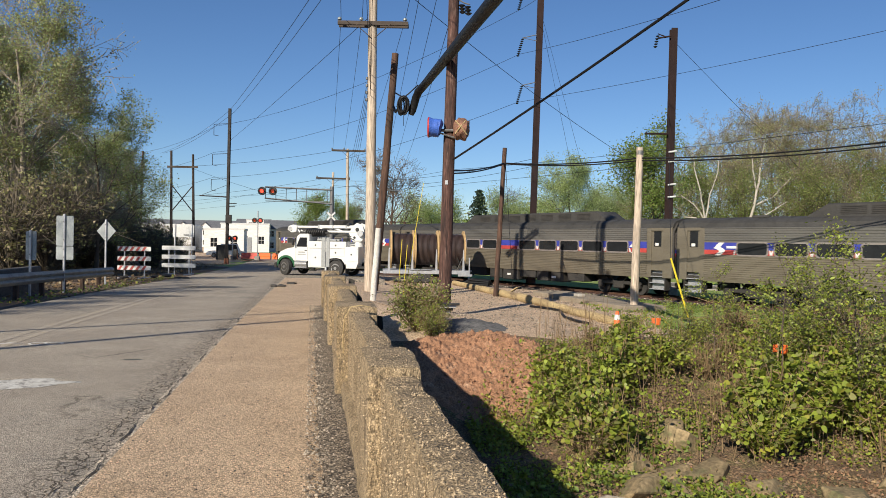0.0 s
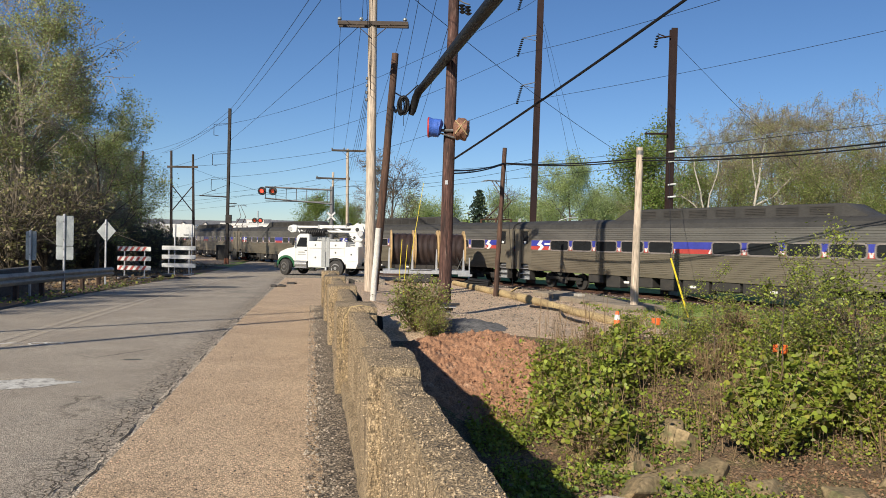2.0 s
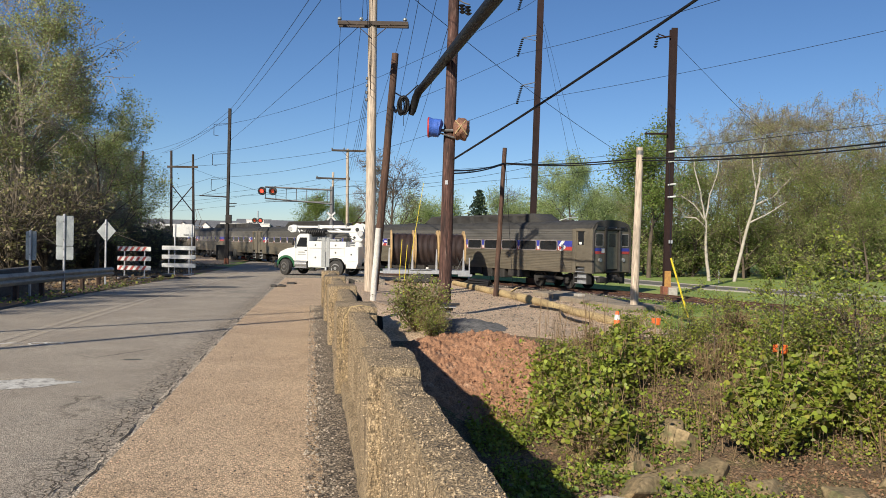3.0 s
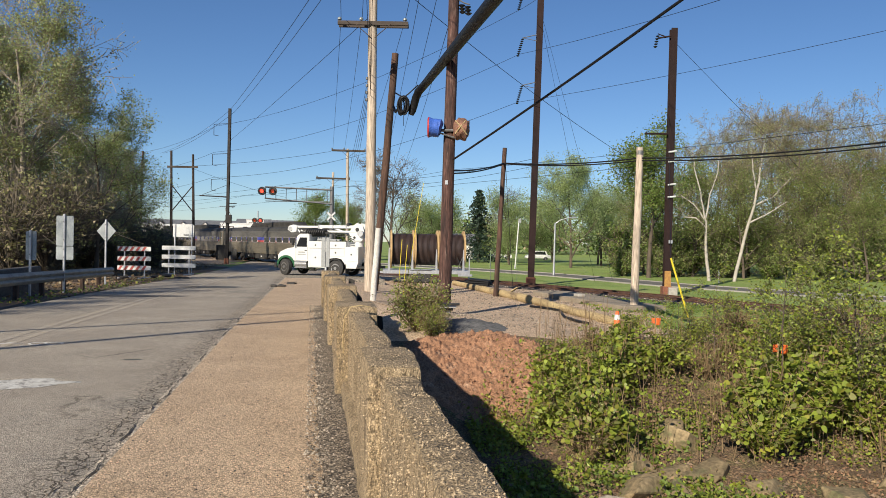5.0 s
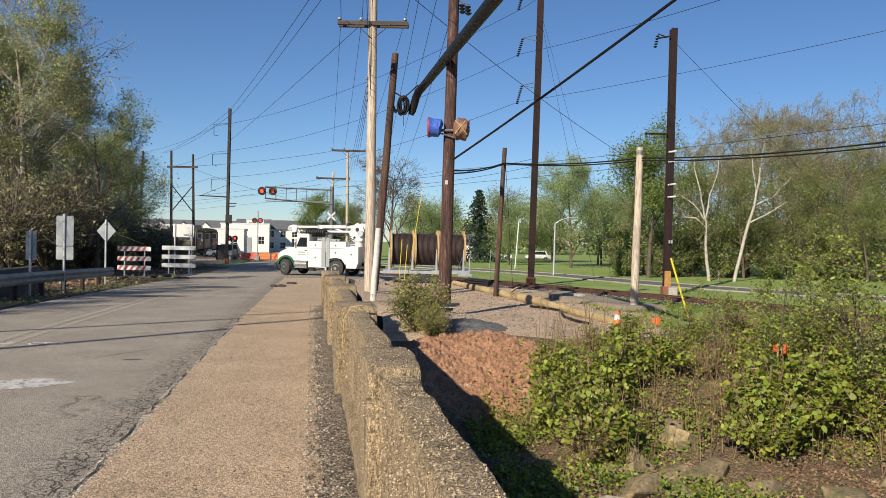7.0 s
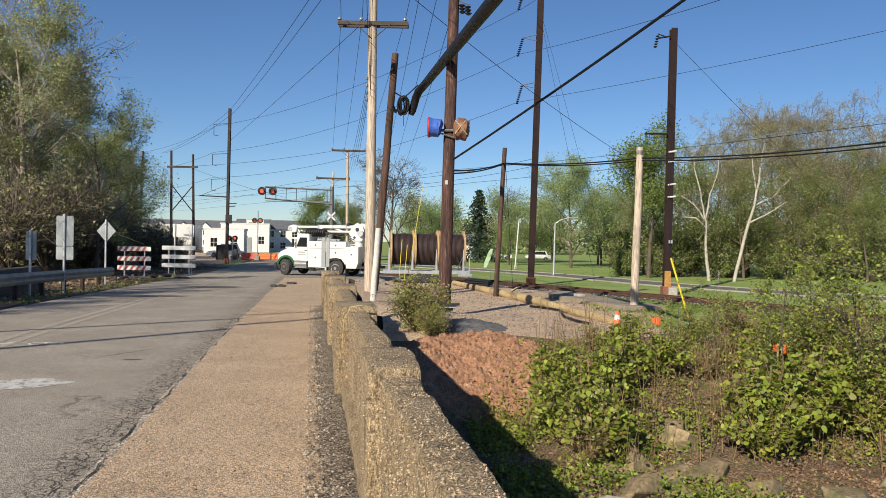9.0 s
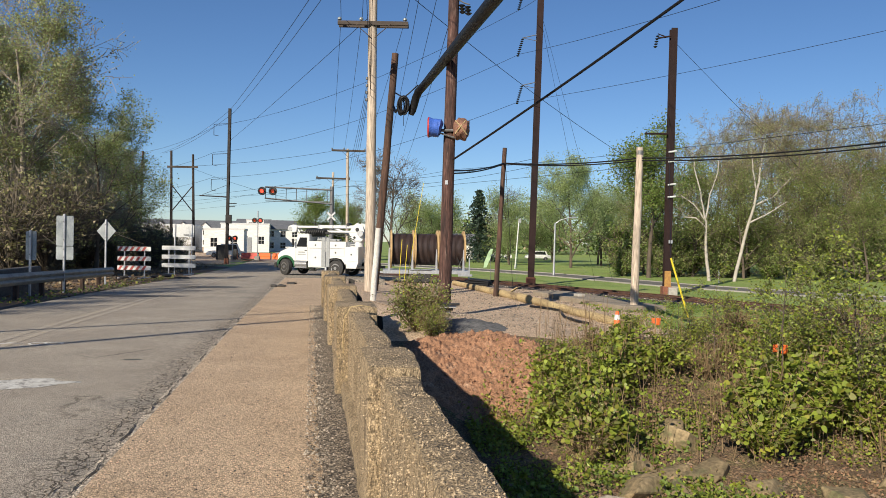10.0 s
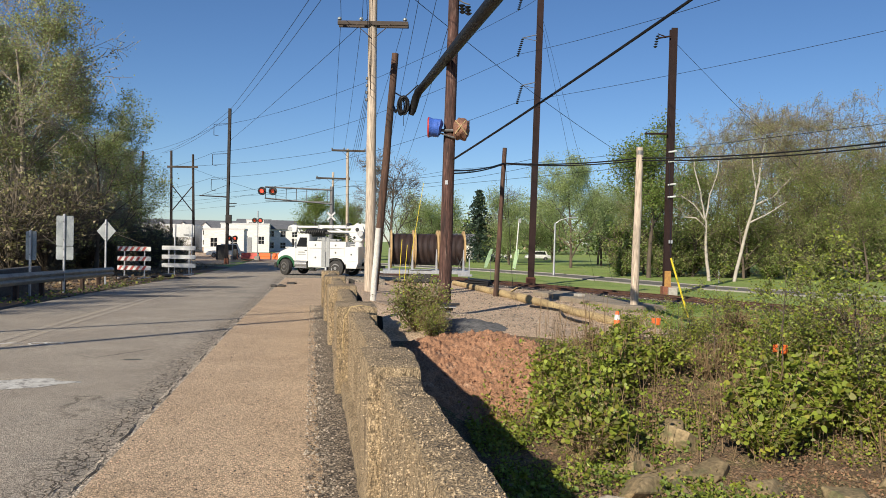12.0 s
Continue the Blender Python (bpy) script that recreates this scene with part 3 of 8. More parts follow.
def build_car(panto):
    """A railcar; x runs from its tail (0) to its head, z from the rail head."""
    car = thing("railcar", "fluted stainless commuter railcar with a blue and red window stripe", "train car", group="railcars of the train")
    L = CAR_L
    v0, v1 = 1.35, L - 1.35
    # shell
    b = MB()
    for sg in (1, -1):
        sheet(b, [(sg * u, v) for u, v in ribbed(1.14, 2.2, 11, W_SIDE)], v0, v1, sg < 0)
        sheet(b, [(sg * u, v) for u, v in [(W_SIDE - 0.03, 0.98), (W_SIDE - 0.01, 1.13), (W_SIDE, 1.14)]], v0, v1, sg < 0)
        sheet(b, [(sg * W_SIDE, 2.2), (sg * W_SIDE, 2.86)], v0, v1, sg < 0)
        for x0, x1 in ((-0.2, 0.36), (1.08, 1.35), (L - 1.35, L - 1.08), (L - 0.36, L + 0.2)):
            b.box(((x0 + x1) / 2, sg * (W_SIDE - 0.03), 2.25), (x1 - x0, 0.06, 2.5), 0.01)
        b.box((0.72, sg * (W_SIDE - 0.03), 3.44), (0.74, 0.06, 0.14), 0)
        b.box((L - 0.72, sg * (W_SIDE - 0.03), 3.44), (0.74, 0.06, 0.14), 0)
    part("body_side", b, STEEL, car, smooth=0)
    b = MB()
    for sg in (1, -1):
        sheet(b, [(sg * u, v) for u, v in ribbed(2.86, 3.5, 6, W_SIDE)], v0, v1, sg < 0)
    part("upper_side", b, STEEL_UP, car, "sooty fluted upper side", smooth=0)
    b = MB()
    rc = roof_curve()
    sheet(b, rc, -0.2, L + 0.2)
    for x, fl in ((-0.2, True), (L + 0.2, False)):
        n = len(rc)
        b.add([(x, u, v) for u, v in rc], [tuple(range(n)) if not fl else tuple(range(n))[::-1]])
    for i in range(17):
        x = 0.9 + i * (L - 1.8) / 16
        sheet(b, [(u * 1.006, 3.5 + (v - 3.5) * 1.02 + 0.004) for u, v in rc[1:-1]], x, x + 0.05)
    part("roof", b, ROOF_BLACK, car, "dark sooty arched roof")
    # roof hood
    h0, h1 = (9.2, L - 6.7) if panto else (5.6, L - 8.2)
    b = MB()
    prof = [(0.84, 3.9), (0.83, 4.44), (0.78, 4.50), (-0.78, 4.50), (-0.83, 4.44), (-0.84, 3.9)]
    n = len(prof)
    rings = [(h0 - 0.9, 0.12), (h0, 1.0), (h1, 1.0), (h1 + 0.9, 0.12)]
    vs = [(x, u, 3.9 + (v - 3.9) * k) for x, k in rings for u, v in prof]
    fs = [(i * n + j, i * n + j + 1, (i + 1) * n + j + 1, (i + 1) * n + j) for i in range(3) for j in range(n - 1)]
    b.add(vs, [q[::-1] for q in fs] + [tuple(range(n)), tuple(range(3 * n, 4 * n))[::-1]])
    hood = part("roof_hood", b, ROOF_BLACK, car, "long raised roof hood with side vents")
    for sg in (1, -1):
        for i in range(7):
            x = h0 + 0.4 + i * (h1 - h0 - 0.8) / 7
            v = MB()
            for j in range(5):
                v.box((x + 0.56, sg * 0.84, 4.06 + j * 0.075), (1.02, 0.03, 0.04), 0, None)
            part("vent", v, UNDER, hood, smooth=0)
    # stripes
    for sg in (1, -1):
        b = MB().box((L / 2, sg * (W_SIDE + 0.003), 2.64), (v1 - v0, 0.01, 0.34))
        part("blue_stripe", b, BLUE, car, "faded blue stripe")
        b = MB().box((L / 2, sg * (W_SIDE + 0.003), 2.36), (v1 - v0, 0.01, 0.215))
        part("red_stripe", b, RED, car, "faded red stripe")
    # windows
    xs = [3.3, 5.1, 6.9, 8.7, 10.5, 14.2, 16.0, 17.8, 19.6, 21.4]
    wo = rounded(1.46, 0.56, 0.13)
    gl = MB().prism(wo, -0.012, 0.012, XZ).mesh("window", GLASS_DARK)
    b = MB()
    ro, ri = rounded(1.56, 0.66, 0.17), rounded(1.42, 0.52, 0.12)
    n = len(ro)
    vs = [(u, d, v) for d in (0, 0.022) for o in (ro, ri) for u, v in o]
    fs = []
    for j in range(n):
        k = (j + 1) % n
        fs += [(2 * n + j, 2 * n + k, 3 * n + k, 3 * n + j), (j, k, 2 * n + k, 2 * n + j)]
    fr = b.add(vs, fs).mesh("window_frame", FRAME_PALE)
    for sg in (1, -1):
        for x in xs:
            w = part("window", gl, None, car, m=pose(x, sg * (W_SIDE + 0.01), 2.53, 0, 0, 0 if sg > 0 else 180))
            part("window_frame", fr, None, w)
        # white slips beside the windows, and the mark
        for x in xs:
            for e in (-0.84, 0.84):
                q = 1 if e > 0 else -1
                part("white_slip", MB().prism([(x + e, 2.27), (x + e + q * 0.09, 2.27), (x + e + q * 0.03, 2.45), (x + e - q * 0.03, 2.5)], -0.003, 0.003, XZ), MARK_WHITE, car, m=pose(0, sg * (W_SIDE + 0.012), 0))
        for x, d in ((2.15, 1), (L - 2.15, -1)):
            z, c = 2.52, sg
            g = MB()
            shape = [(-0.36, 0.02), (-0.02, 0.34), (0.30, 0.34), (0.06, 0.10), (0.30, -0.02), (0.36, -0.12), (0.06, -0.36), (-0.26, -0.36), (0.02, -0.12), (-0.22, 0.0)]
            g.prism([(u * 0.85, v * 0.85 + z) for u, v in shape], -0.004, 0.004, XZ)
            part("white_mark", g, MARK_WHITE, car, "plain white angular mark", m=pose(x, sg * (W_SIDE + 0.014), 0, 0, 0, 0 if sg < 0 else 180))
            g = MB().box((x + d * 0.62, sg * (W_SIDE + 0.012), 2.6), (0.5, 0.008, 0.11))
            part("white_bar", g, MARK_WHITE, car)
    # vestibule doors and steps
    for sg in (1, -1):
        for xc in (0.72, L - 0.72):
            d = part("side_door", MB().box((xc, sg * (W_SIDE - 0.09), 2.37), (0.76, 0.05, 2.02), 0.01), DOOR_STEEL, car)
            part("door_window", MB().box((xc, sg * (W_SIDE - 0.06), 2.95), (0.46, 0.02, 0.76), 0.008), GLASS_DARK, d)
            part("notice", MB().box((xc + 0.02, sg * (W_SIDE - 0.045), 2.68), (0.2, 0.01, 0.14)), MARK_WHITE, d)
            st = MB()
            for i in range(3):
                st.box((xc, sg * (W_SIDE - 0.16 - 0.02 * (2 - i)), 0.42 + i * 0.32), (0.9, 0.3, 0.05), 0.01)
                st.box((xc, sg * (W_SIDE - 0.26), 0.56 + i * 0.32), (0.86, 0.02, 0.24), 0)
            part("steps", st, GALV, car, "worn steel boarding steps")
            for e in (-0.5, 0.5):
                part("step_side", MB().box((xc + e, sg * (W_SIDE - 0.22), 0.85), (0.05, 0.4, 0.95), 0.01), UNDER, car)
    # floor and underframe
    part("floor", MB().box((L / 2, 0, 1.1), (L - 0.1, 3.0, 0.24), 0.02), UNDER, car)
    rng = random.Random(7)
    x = 5.8
    while x < L - 7.0:
        w = rng.uniform(0.9, 2.2)
        h = rng.uniform(0.45, 0.72)
        for sg in (1, -1):
            part("equipment_box", MB().box((x + w / 2, sg * 1.12, 1.0 - h / 2), (w, 0.75, h), 0.04), UNDER, car)
        x += w + rng.uniform(0.12, 0.5)
    for i in range(3):
        part("placard", MB().box((8.2 + i * 4.1, W_SIDE - 0.06, 0.66), (0.34, 0.015, 0.12)), MARK_WHITE, car)
    for bx in (3.6, L - 3.6):
        tr = MB()
        for sg in (1, -1):
            tr.box((bx, sg * 1.02, 0.6), (3.0, 0.16, 0.2), 0.03)
            tr.box((bx, sg * 1.08, 0.42), (0.7, 0.22, 0.26), 0.05)
            for d in (-1, 1):
                tr.box((bx + d * 1.28, sg * 1.02, 0.46), (0.34, 0.24, 0.34), 0.05)
                tr.tube([(bx + d * 0.2, sg * 1.08, 0.5), (bx + d * 0.62, sg * 1.1, 1.0)], 0.05, 8)
        tr.box((bx, 0, 0.62), (0.6, 2.0, 0.25), 0.03)
        truck = part("bogie", tr, UNDER, car, "dark bogie frame")
        for d in (-1, 1):
            wh = MB()
            for sg in (1, -1):
                wh.tube([(0, sg * 0.70, 0), (0, sg * 0.71, 0), (0, sg * 0.84, 0)], [0.48, 0.45, 0.45], 24)
            wh.tube([(0, -0.9, 0), (0, 0.9, 0)], 0.08, 10)
            part("wheelset", wh, UNDER, truck, m=pose(bx + d * 1.28, 0, 0.45))
    # ends
    for xe, d in ((-0.2, -1), (L + 0.2, 1)):
        e = MB()
        for sg in (1, -1):
            e.box((xe + d * -0.04, sg * 1.05, 2.3), (0.08, 1.02, 2.5), 0.02)
        e.box((xe + d * -0.04, 0, 3.5), (0.08, 1.1, 0.3), 0.01)
        end = part("end_wall", e, STEEL, car)
        dr = part("end_door", MB().box((xe - d * 0.0, 0, 2.28), (0.06, 0.9, 2.1), 0.01), DOOR_STEEL, car)
        part("door_window", MB().box((xe + d * 0.03, 0, 2.85), (0.03, 0.5, 0.72), 0.01), GLASS_DARK, dr)
        for sg in (1, -1):
            part("end_window", MB().box((xe + d * 0.012, sg * 1.05, 2.88), (0.03, 0.56, 0.66), 0.02), GLASS_DARK, end)
            part("blue_band", MB().box((xe + d * 0.008, sg * 1.05, 2.34), (0.014, 1.0, 0.18)), BLUE, end)
            part("red_band", MB().box((xe + d * 0.008, sg * 1.05, 2.17), (0.014, 1.0, 0.15)), RED, end)
            fo, fi = rounded(0.66, 0.76, 0.07), rounded(0.54, 0.64, 0.05)
            k = len(fo)
            fm = MB().add([(xe + d * q, sg * 1.05 + u, v + 2.88) for q in (0.0, 0.034) for o in (fo, fi) for u, v in o], [(2 * k + a, 2 * k + (a + 1) % k, 3 * k + (a + 1) % k, 3 * k + a) for a in range(k)] + [(a, (a + 1) % k, 2 * k + (a + 1) % k, 2 * k + a) for a in range(k)])
            part("end_window_frame", fm, FRAME_PALE, end)
            part("handrail", MB().tube([(xe + d * 0.07, sg * 1.5, 1.3), (xe + d * 0.07, sg * 1.5, 2.7)], 0.016, 6), GALV, end)
            part("marker_light", MB().box((xe + d * 0.05, sg * 0.25, 3.52), (0.08, 0.16, 0.1), 0.02), PORCELAIN, end)
            part("lamp", MB().tube([(xe, sg * 0.95, 1.75), (xe + d * 0.06, sg * 0.95, 1.75)], 0.11, 14), GALV, end)
        for y, w in ((-0.95, 0.62), (0.0, 0.8), (0.95, 0.62)):
            part("sign_box", MB().box((xe + d * 0.0, y, 3.52), (0.1, w, 0.22), 0.03), GLASS_DARK, end, "dark glazed sign box")
        part("white_mark", MB().box((xe + d * 0.02, 0.72 * -d, 2.27), (0.012, 0.26, 0.26), 0.0), MARK_WHITE, end)
        df = MB()
        for sg in (1, -1):
            df.box((xe + d * 0.06, sg * 0.55, 2.25), (0.16, 0.12, 2.35), 0.03)
        df.box((xe + d * 0.06, 0, 3.5), (0.16, 1.22, 0.12), 0.03)
        df.box((xe + d * 0.07, 0, 1.1), (0.18, 1.2, 0.12), 0.03)
        part("diaphragm", df, UNDER, car, "black rubber end diaphragm")
        for sg in (1, -1):
            part("corner_post", MB().tube([(xe + d * 0.03, sg * 1.5, 1.0), (xe + d * 0.03, sg * 1.5, 3.3), (xe + d * 0.03, sg * 1.2, 3.75)], 0.06, 8), UNDER, car)
        cp = MB().box((xe + d * 0.12, 0, 0.75), (0.42, 0.4, 0.34), 0.05).box((xe - d * 0.15, 0, 0.62), (0.3, 1.9, 0.3), 0.04)
        cp.tube([(xe, 0.4, 0.9), (xe + d * 0.28, 0.42, 0.6), (xe, 0.5, 0.4)], 0.03, 6)
        part("coupler", cp, UNDER, car)
    # roof gear
    for x in (h0 - 3.0, h1 + 3.0):
        for sg in (1, -1):
            part("roof_pod", MB().box((x, sg * 0.7, 4.0), (0.8, 0.3, 0.14), 0.04), ROOF_BLACK, car)
    if panto:
        x0 = 3.4
        p = MB()
        for sx in (-0.8, 0.8):
            for sg in (1, -1):
                p.tube([(x0 + sx, sg * 0.65, 3.95), (x0 + sx, sg * 0.65, 4.2)], 0.07, 8)
        for sg in (1, -1):
            p.tube([(x0 - 0.9, sg * 0.65, 4.22), (x0 + 0.9, sg * 0.65, 4.22)], 0.035, 6)
        for sx in (-0.8, 0.8):
            p.tube([(x0 + sx, -0.7, 4.22), (x0 + sx, 0.7, 4.22)], 0.035, 6)
        base = part("pantograph", p, RUST, car, "rusty raised pantograph")
        a = MB()
        knee = Vector((x0 - 1.2, 0, 5.4))
        for sg in (1, -1):
            a.tube([(x0 + 0.6, sg * 0.45, 4.25), knee + Vector((0, sg * 0.3, 0))], 0.04, 6)
            a.tube([knee + Vector((0, sg * 0.3, 0)), (x0 + 0.3, sg * 0.15, 6.85)], 0.028, 6)
        part("arm", a, RUST, base)
        hd = MB()
        for dx in (-0.16, 0.16):
            hd.tube([(x0 + 0.3 + dx, -0.95, 6.75), (x0 + 0.3 + dx, -0.7, 6.88), (x0 + 0.3 + dx, 0.7, 6.88), (x0 + 0.3 + dx, 0.95, 6.75)], 0.03, 6)
        part("collector", hd, GALV, base)
    return car


CARS = []


def train():
    first = build_car(False)
    second = build_car(True)
    CARS.extend([first, second, copy_thing(first, Matrix.Identity(4)), copy_thing(second, Matrix.Identity(4))])


train()


# ---- poles ----
def z_at(x, y):
    return gz(x, y) - 0.05


def wood_pole(x, y, top, r0, r1, lean, material, label, category="utility pole", name="utility_pole", z0=None):
    """A tapered wooden pole; lean: how far its head stands off its foot."""
    z0 = z_at(x, y) if z0 is None else z0
    p = thing(name, label, category, pose(x, y, z0))
    n = 9
    h = top - z0
    rng = random.Random(int(x * 97 + y * 31))
    pts = [(lean[0] * i / n + rng.uniform(-0.012, 0.012), lean[1] * i / n, h * i / n) for i in range(n + 1)]
    b = MB().tube(pts, [r0 + (r1 - r0) * i / n for i in range(n + 1)], 18)
    part("shaft", b, material, p)
    return p


def crossarm(p, z, half, m_rot, insulators, material=GREY_WOOD, braces=True, off=(0, 0)):
    """A wooden arm with braces and pin insulators, under the pole p."""
    rot = pose(off[0], off[1], z, 0, 0, m_rot)
    arm = part("crossarm", MB().box((0, -0.2, 0), (2 * half, 0.11, 0.17), 0.012).box((0, 0.2, 0.01), (2 * half, 0.11, 0.17), 0.012), material, p, m=rot)
    if braces:
        for sg in (1, -1):
            part("brace", MB().tube([(sg * 0.75, -0.27, -0.05), (sg * 0.08, -0.22, -0.62)], 0.018, 6), GREY_WOOD, arm)
    for x in insulators:
        b = MB().tube([(x, -0.2, 0.06), (x, -0.2, 0.12), (x, -0.2, 0.13), (x, -0.2, 0.2), (x, -0.2, 0.24)], [0.03, 0.03, 0.09, 0.085, 0.04], 12)
        part("insulator", b, GREY_GLAZE, arm, "grey glazed pin insulator")


def steel_pole(x, y, top, size, lean, z0=-1.25, material=BROWN_STEEL):
    p = thing("catenary_pole", "rusted brown steel catenary pole beside the track", "catenary pole", pose(x, y, z0), group="catenary poles")
    h = top - z0
    b = MB()
    f, t = size / 2, 0.022
    sh = Matrix(((1, 0, lean[0] / h, 0), (0, 1, lean[1] / h, 0), (0, 0, 1, 0), (0, 0, 0, 1)))
    b.box((0, -f, h / 2), (size, t, h), 0.004, sh)
    b.box((0, f, h / 2), (size, t, h), 0.004, sh)
    b.box((0, 0, h / 2), (t, size, h), 0.0, sh)
    part("column", b, material, p, smooth=0)
    part("base", MB().box((0, 0, 0.22), (size * 1.5, size * 1.5, 0.7), 0.03), mat_base, p, "rust-stained footing")
    return p


# darker steel and wood for the far poles
FAR_STEEL = mat("far_black_steel", (0.022, 0.018, 0.018), (0.015, 0.013, 0.013), 1, 0.7, 0.2, bump=0.2)
FAR_WOOD = mat("far_dark_wood", (0.05, 0.037, 0.03), (0.035, 0.027, 0.023), 1, 0.85, bump=0.3)
SIGNAL_GREY = mat("weathered_signal_steel", (0.20, 0.20, 0.20), (0.14, 0.14, 0.145), 2, 0.6, 0.5, bump=0.1)
mat_base = mat("rusty_footing", (0.24, 0.09, 0.05), (0.16, 0.07, 0.045), 3, 0.85, bump=0.4)
FOOTING = mat("pale_footing_concrete", (0.45, 0.42, 0.37), (0.32, 0.29, 0.25), 4, 0.9, bump=0.5)
HARDWARE = mat("weathered_hardware", (0.2, 0.2, 0.2), (0.12, 0.12, 0.12), 8, 0.6, 0.5, bump=0.1)
REEL_RED = mat("red_plastic", (0.5, 0.035, 0.03), (0.4, 0.03, 0.03), 4, 0.5, bump=0.1)
REEL_BLUE = mat("blue_tarp", (0.05, 0.13, 0.5), (0.04, 0.10, 0.38), 6, 0.5, bump=0.5, bscale=20)
REEL_BROWN = mat("brown_wrap", (0.30, 0.145, 0.09), (0.12, 0.065, 0.045), 4, 0.7, bump=0.8, bscale=14)
YELLOW = mat("yellow_plastic", (0.72, 0.58, 0.04), (0.62, 0.48, 0.03), 4, 0.5, bump=0)
STUB_WHITE = mat("chipped_white_paint", (0.62, 0.60, 0.55), (0.48, 0.46, 0.42), 4, 0.75, bump=0.4, stretch=(1, 1, 0.2), c3=(0.5, 0.12, 0.09), s3=1.6, cut3=(0.64, 0.7))


def coil_insulators(p, x, y, z, dx=0.0, n=7, drop=0.9):
    b = MB()
    for i in range(n):
        q = i / (n - 1)
        c = Vector((x + dx * q, y, z - drop * q))
        b.tube([c, c + Vector((0, 0, -0.03)), c + Vector((0, 0, -0.09))], [0.04, 0.12, 0.05], 10)
    return part("insulator_string", b, BLACK_PAINT, p, "dark ribbed insulator string")


def poles():
    # dark creosoted pole by the bank
    d = wood_pole(0.08, 24.83, 14.0, 0.225, 0.17, (0.19, 0.0), DARK_POLE, "dark creosoted utility pole at the creek bank")
    crossarm(d, 13.2, 1.3, 62, (-1.2, 0.6, 1.2))
    crossarm(d, 12.1, 1.1, 62, (-1.0, 1.0))
    zr = 5.56 + 0.75
    b = MB().tube([(-0.68, -0.25, zr + 0.04), (-0.66, -0.25, zr + 0.04), (-0.62, -0.25, zr + 0.04)], [0.30, 0.345, 0.345], 22)
    part("reel_flange", b, REEL_RED, d, "red reel flange")
    rr = random.Random(6)
    b = MB().tube([(-0.62, -0.25, zr + 0.04), (-0.58, -0.25, zr + 0.04), (-0.5, -0.25, zr + 0.03), (-0.4, -0.25, zr + 0.03), (-0.31, -0.25, zr + 0.02), (-0.27, -0.25, zr + 0.02), (-0.2, -0.25, zr)], [0.345, 0.33, 0.305, 0.315, 0.30, 0.315, 0.2], 20)
    b.v = [(x + rr.uniform(-0.012, 0.012), y + rr.uniform(-0.012, 0.012), z + rr.uniform(-0.012, 0.012)) for x, y, z in b.v]
    part("blue_reel", b, REEL_BLUE, d, "blue wrapped cable coil")
    n = 12
    xs = [0.18 + 0.56 * i / n for i in range(n + 1)]
    b = MB().tube([(x, -0.25, zr + 0.03 - 0.1 * (x - 0.2)) for x in xs], [0.36 * min(1, 3.2 * (i + 0.7) / n, 4.5 * (n - i + 0.5) / n) ** 0.5 for i in range(n + 1)], 20)
    b.v = [tuple(Vector(q) * 1.0 + Vector((noise.noise(Vector(q) * 7), noise.noise(Vector(q) * 7 + Vector((5, 0, 0))), noise.noise(Vector(q) * 7 + Vector((0, 5, 0))))) * 0.075) for q in b.v]
    wrap = part("brown_reel", b, REEL_BROWN, d, "brown wrapped cable coil", smooth=25)
    for x0, z0, x1, z1 in ((0.26, 0.24, 0.66, -0.22), (0.26, -0.2, 0.6, 0.24)):
        part("strap", MB().tube([(x0, -0.53, zr + z0), ((x0 + x1) / 2, -0.64, zr + (z0 + z1) / 2), (x1, -0.53, zr + z1)], 0.022, 6), TIMBER, wrap)
    part("bracket", MB().tube([(-0.3, -0.25, zr - 0.05), (0.3, -0.25, zr - 0.05)], 0.05, 8).tube([(-0.4, -0.3, zr - 0.1), (0.1, -0.28, zr - 0.26), (0.3, -0.26, zr - 0.3)], 0.03, 6), HARDWARE, d)
    for sx, z in ((0.42, 9.45), (0.62, 9.4)):
        coil_insulators(d, sx, -0.1, z + 1.13, 0.03, 3, 0.22)
    part("strut", MB().tube([(0.12, 0, 10.88), (0.5, -0.1, 10.63), (0.7, -0.1, 10.58)], 0.025, 6), HARDWARE, d)
    part("tag", MB().box((0.0, -0.21, 4.5), (0.1, 0.02, 0.14), 0.0), GALV, d)
    # tan pole with a crossarm
    p = wood_pole(-3.12, 31.0, 13.2, 0.225, 0.175, (-0.05, 0.0), LIGHT_POLE, "grey-tan utility pole with a wooden crossarm", z0=-0.62)
    crossarm(p, 11.47, 1.5, 0, (-1.42, -0.5, 1.36), off=(-0.02, 0))
    for i in range(4):
        part("spool", MB().tube([(-0.24, -0.1, 8.2 + i * 0.3), (-0.24, -0.1, 8.3 + i * 0.3)], 0.06, 8), HARDWARE, p)
    part("rack", MB().box((-0.2, -0.08, 8.7), (0.04, 0.04, 1.2)), HARDWARE, p)
    # white painted stub
    p = wood_pole(-2.32, 24.0, 2.03, 0.105, 0.095, (0.16, 0.0), STUB_WHITE, "short white-painted pole with orange spray marks", "pole", "stub_pole", z0=-0.7)
    # brown leaning pole
    p = wood_pole(-3.13, 33.2, 10.2, 0.19, 0.155, (0.80, 0.0), MID_POLE, "brown leaning pole with a cut-off top", z0=-0.75)
    # short pole by the log
    p = wood_pole(2.58, 34.94, 6.2, 0.125, 0.105, (0.31, 0.0), MID_POLE, "short weathered brown pole holding the cable", "pole", z0=-1.0)
    # tan stub pole
    p = wood_pole(7.75, 29.15, 5.55, 0.17, 0.135, (0.12, 0.0), LIGHT_POLE, "short new tan pole beside the track", "pole", z0=-1.0)
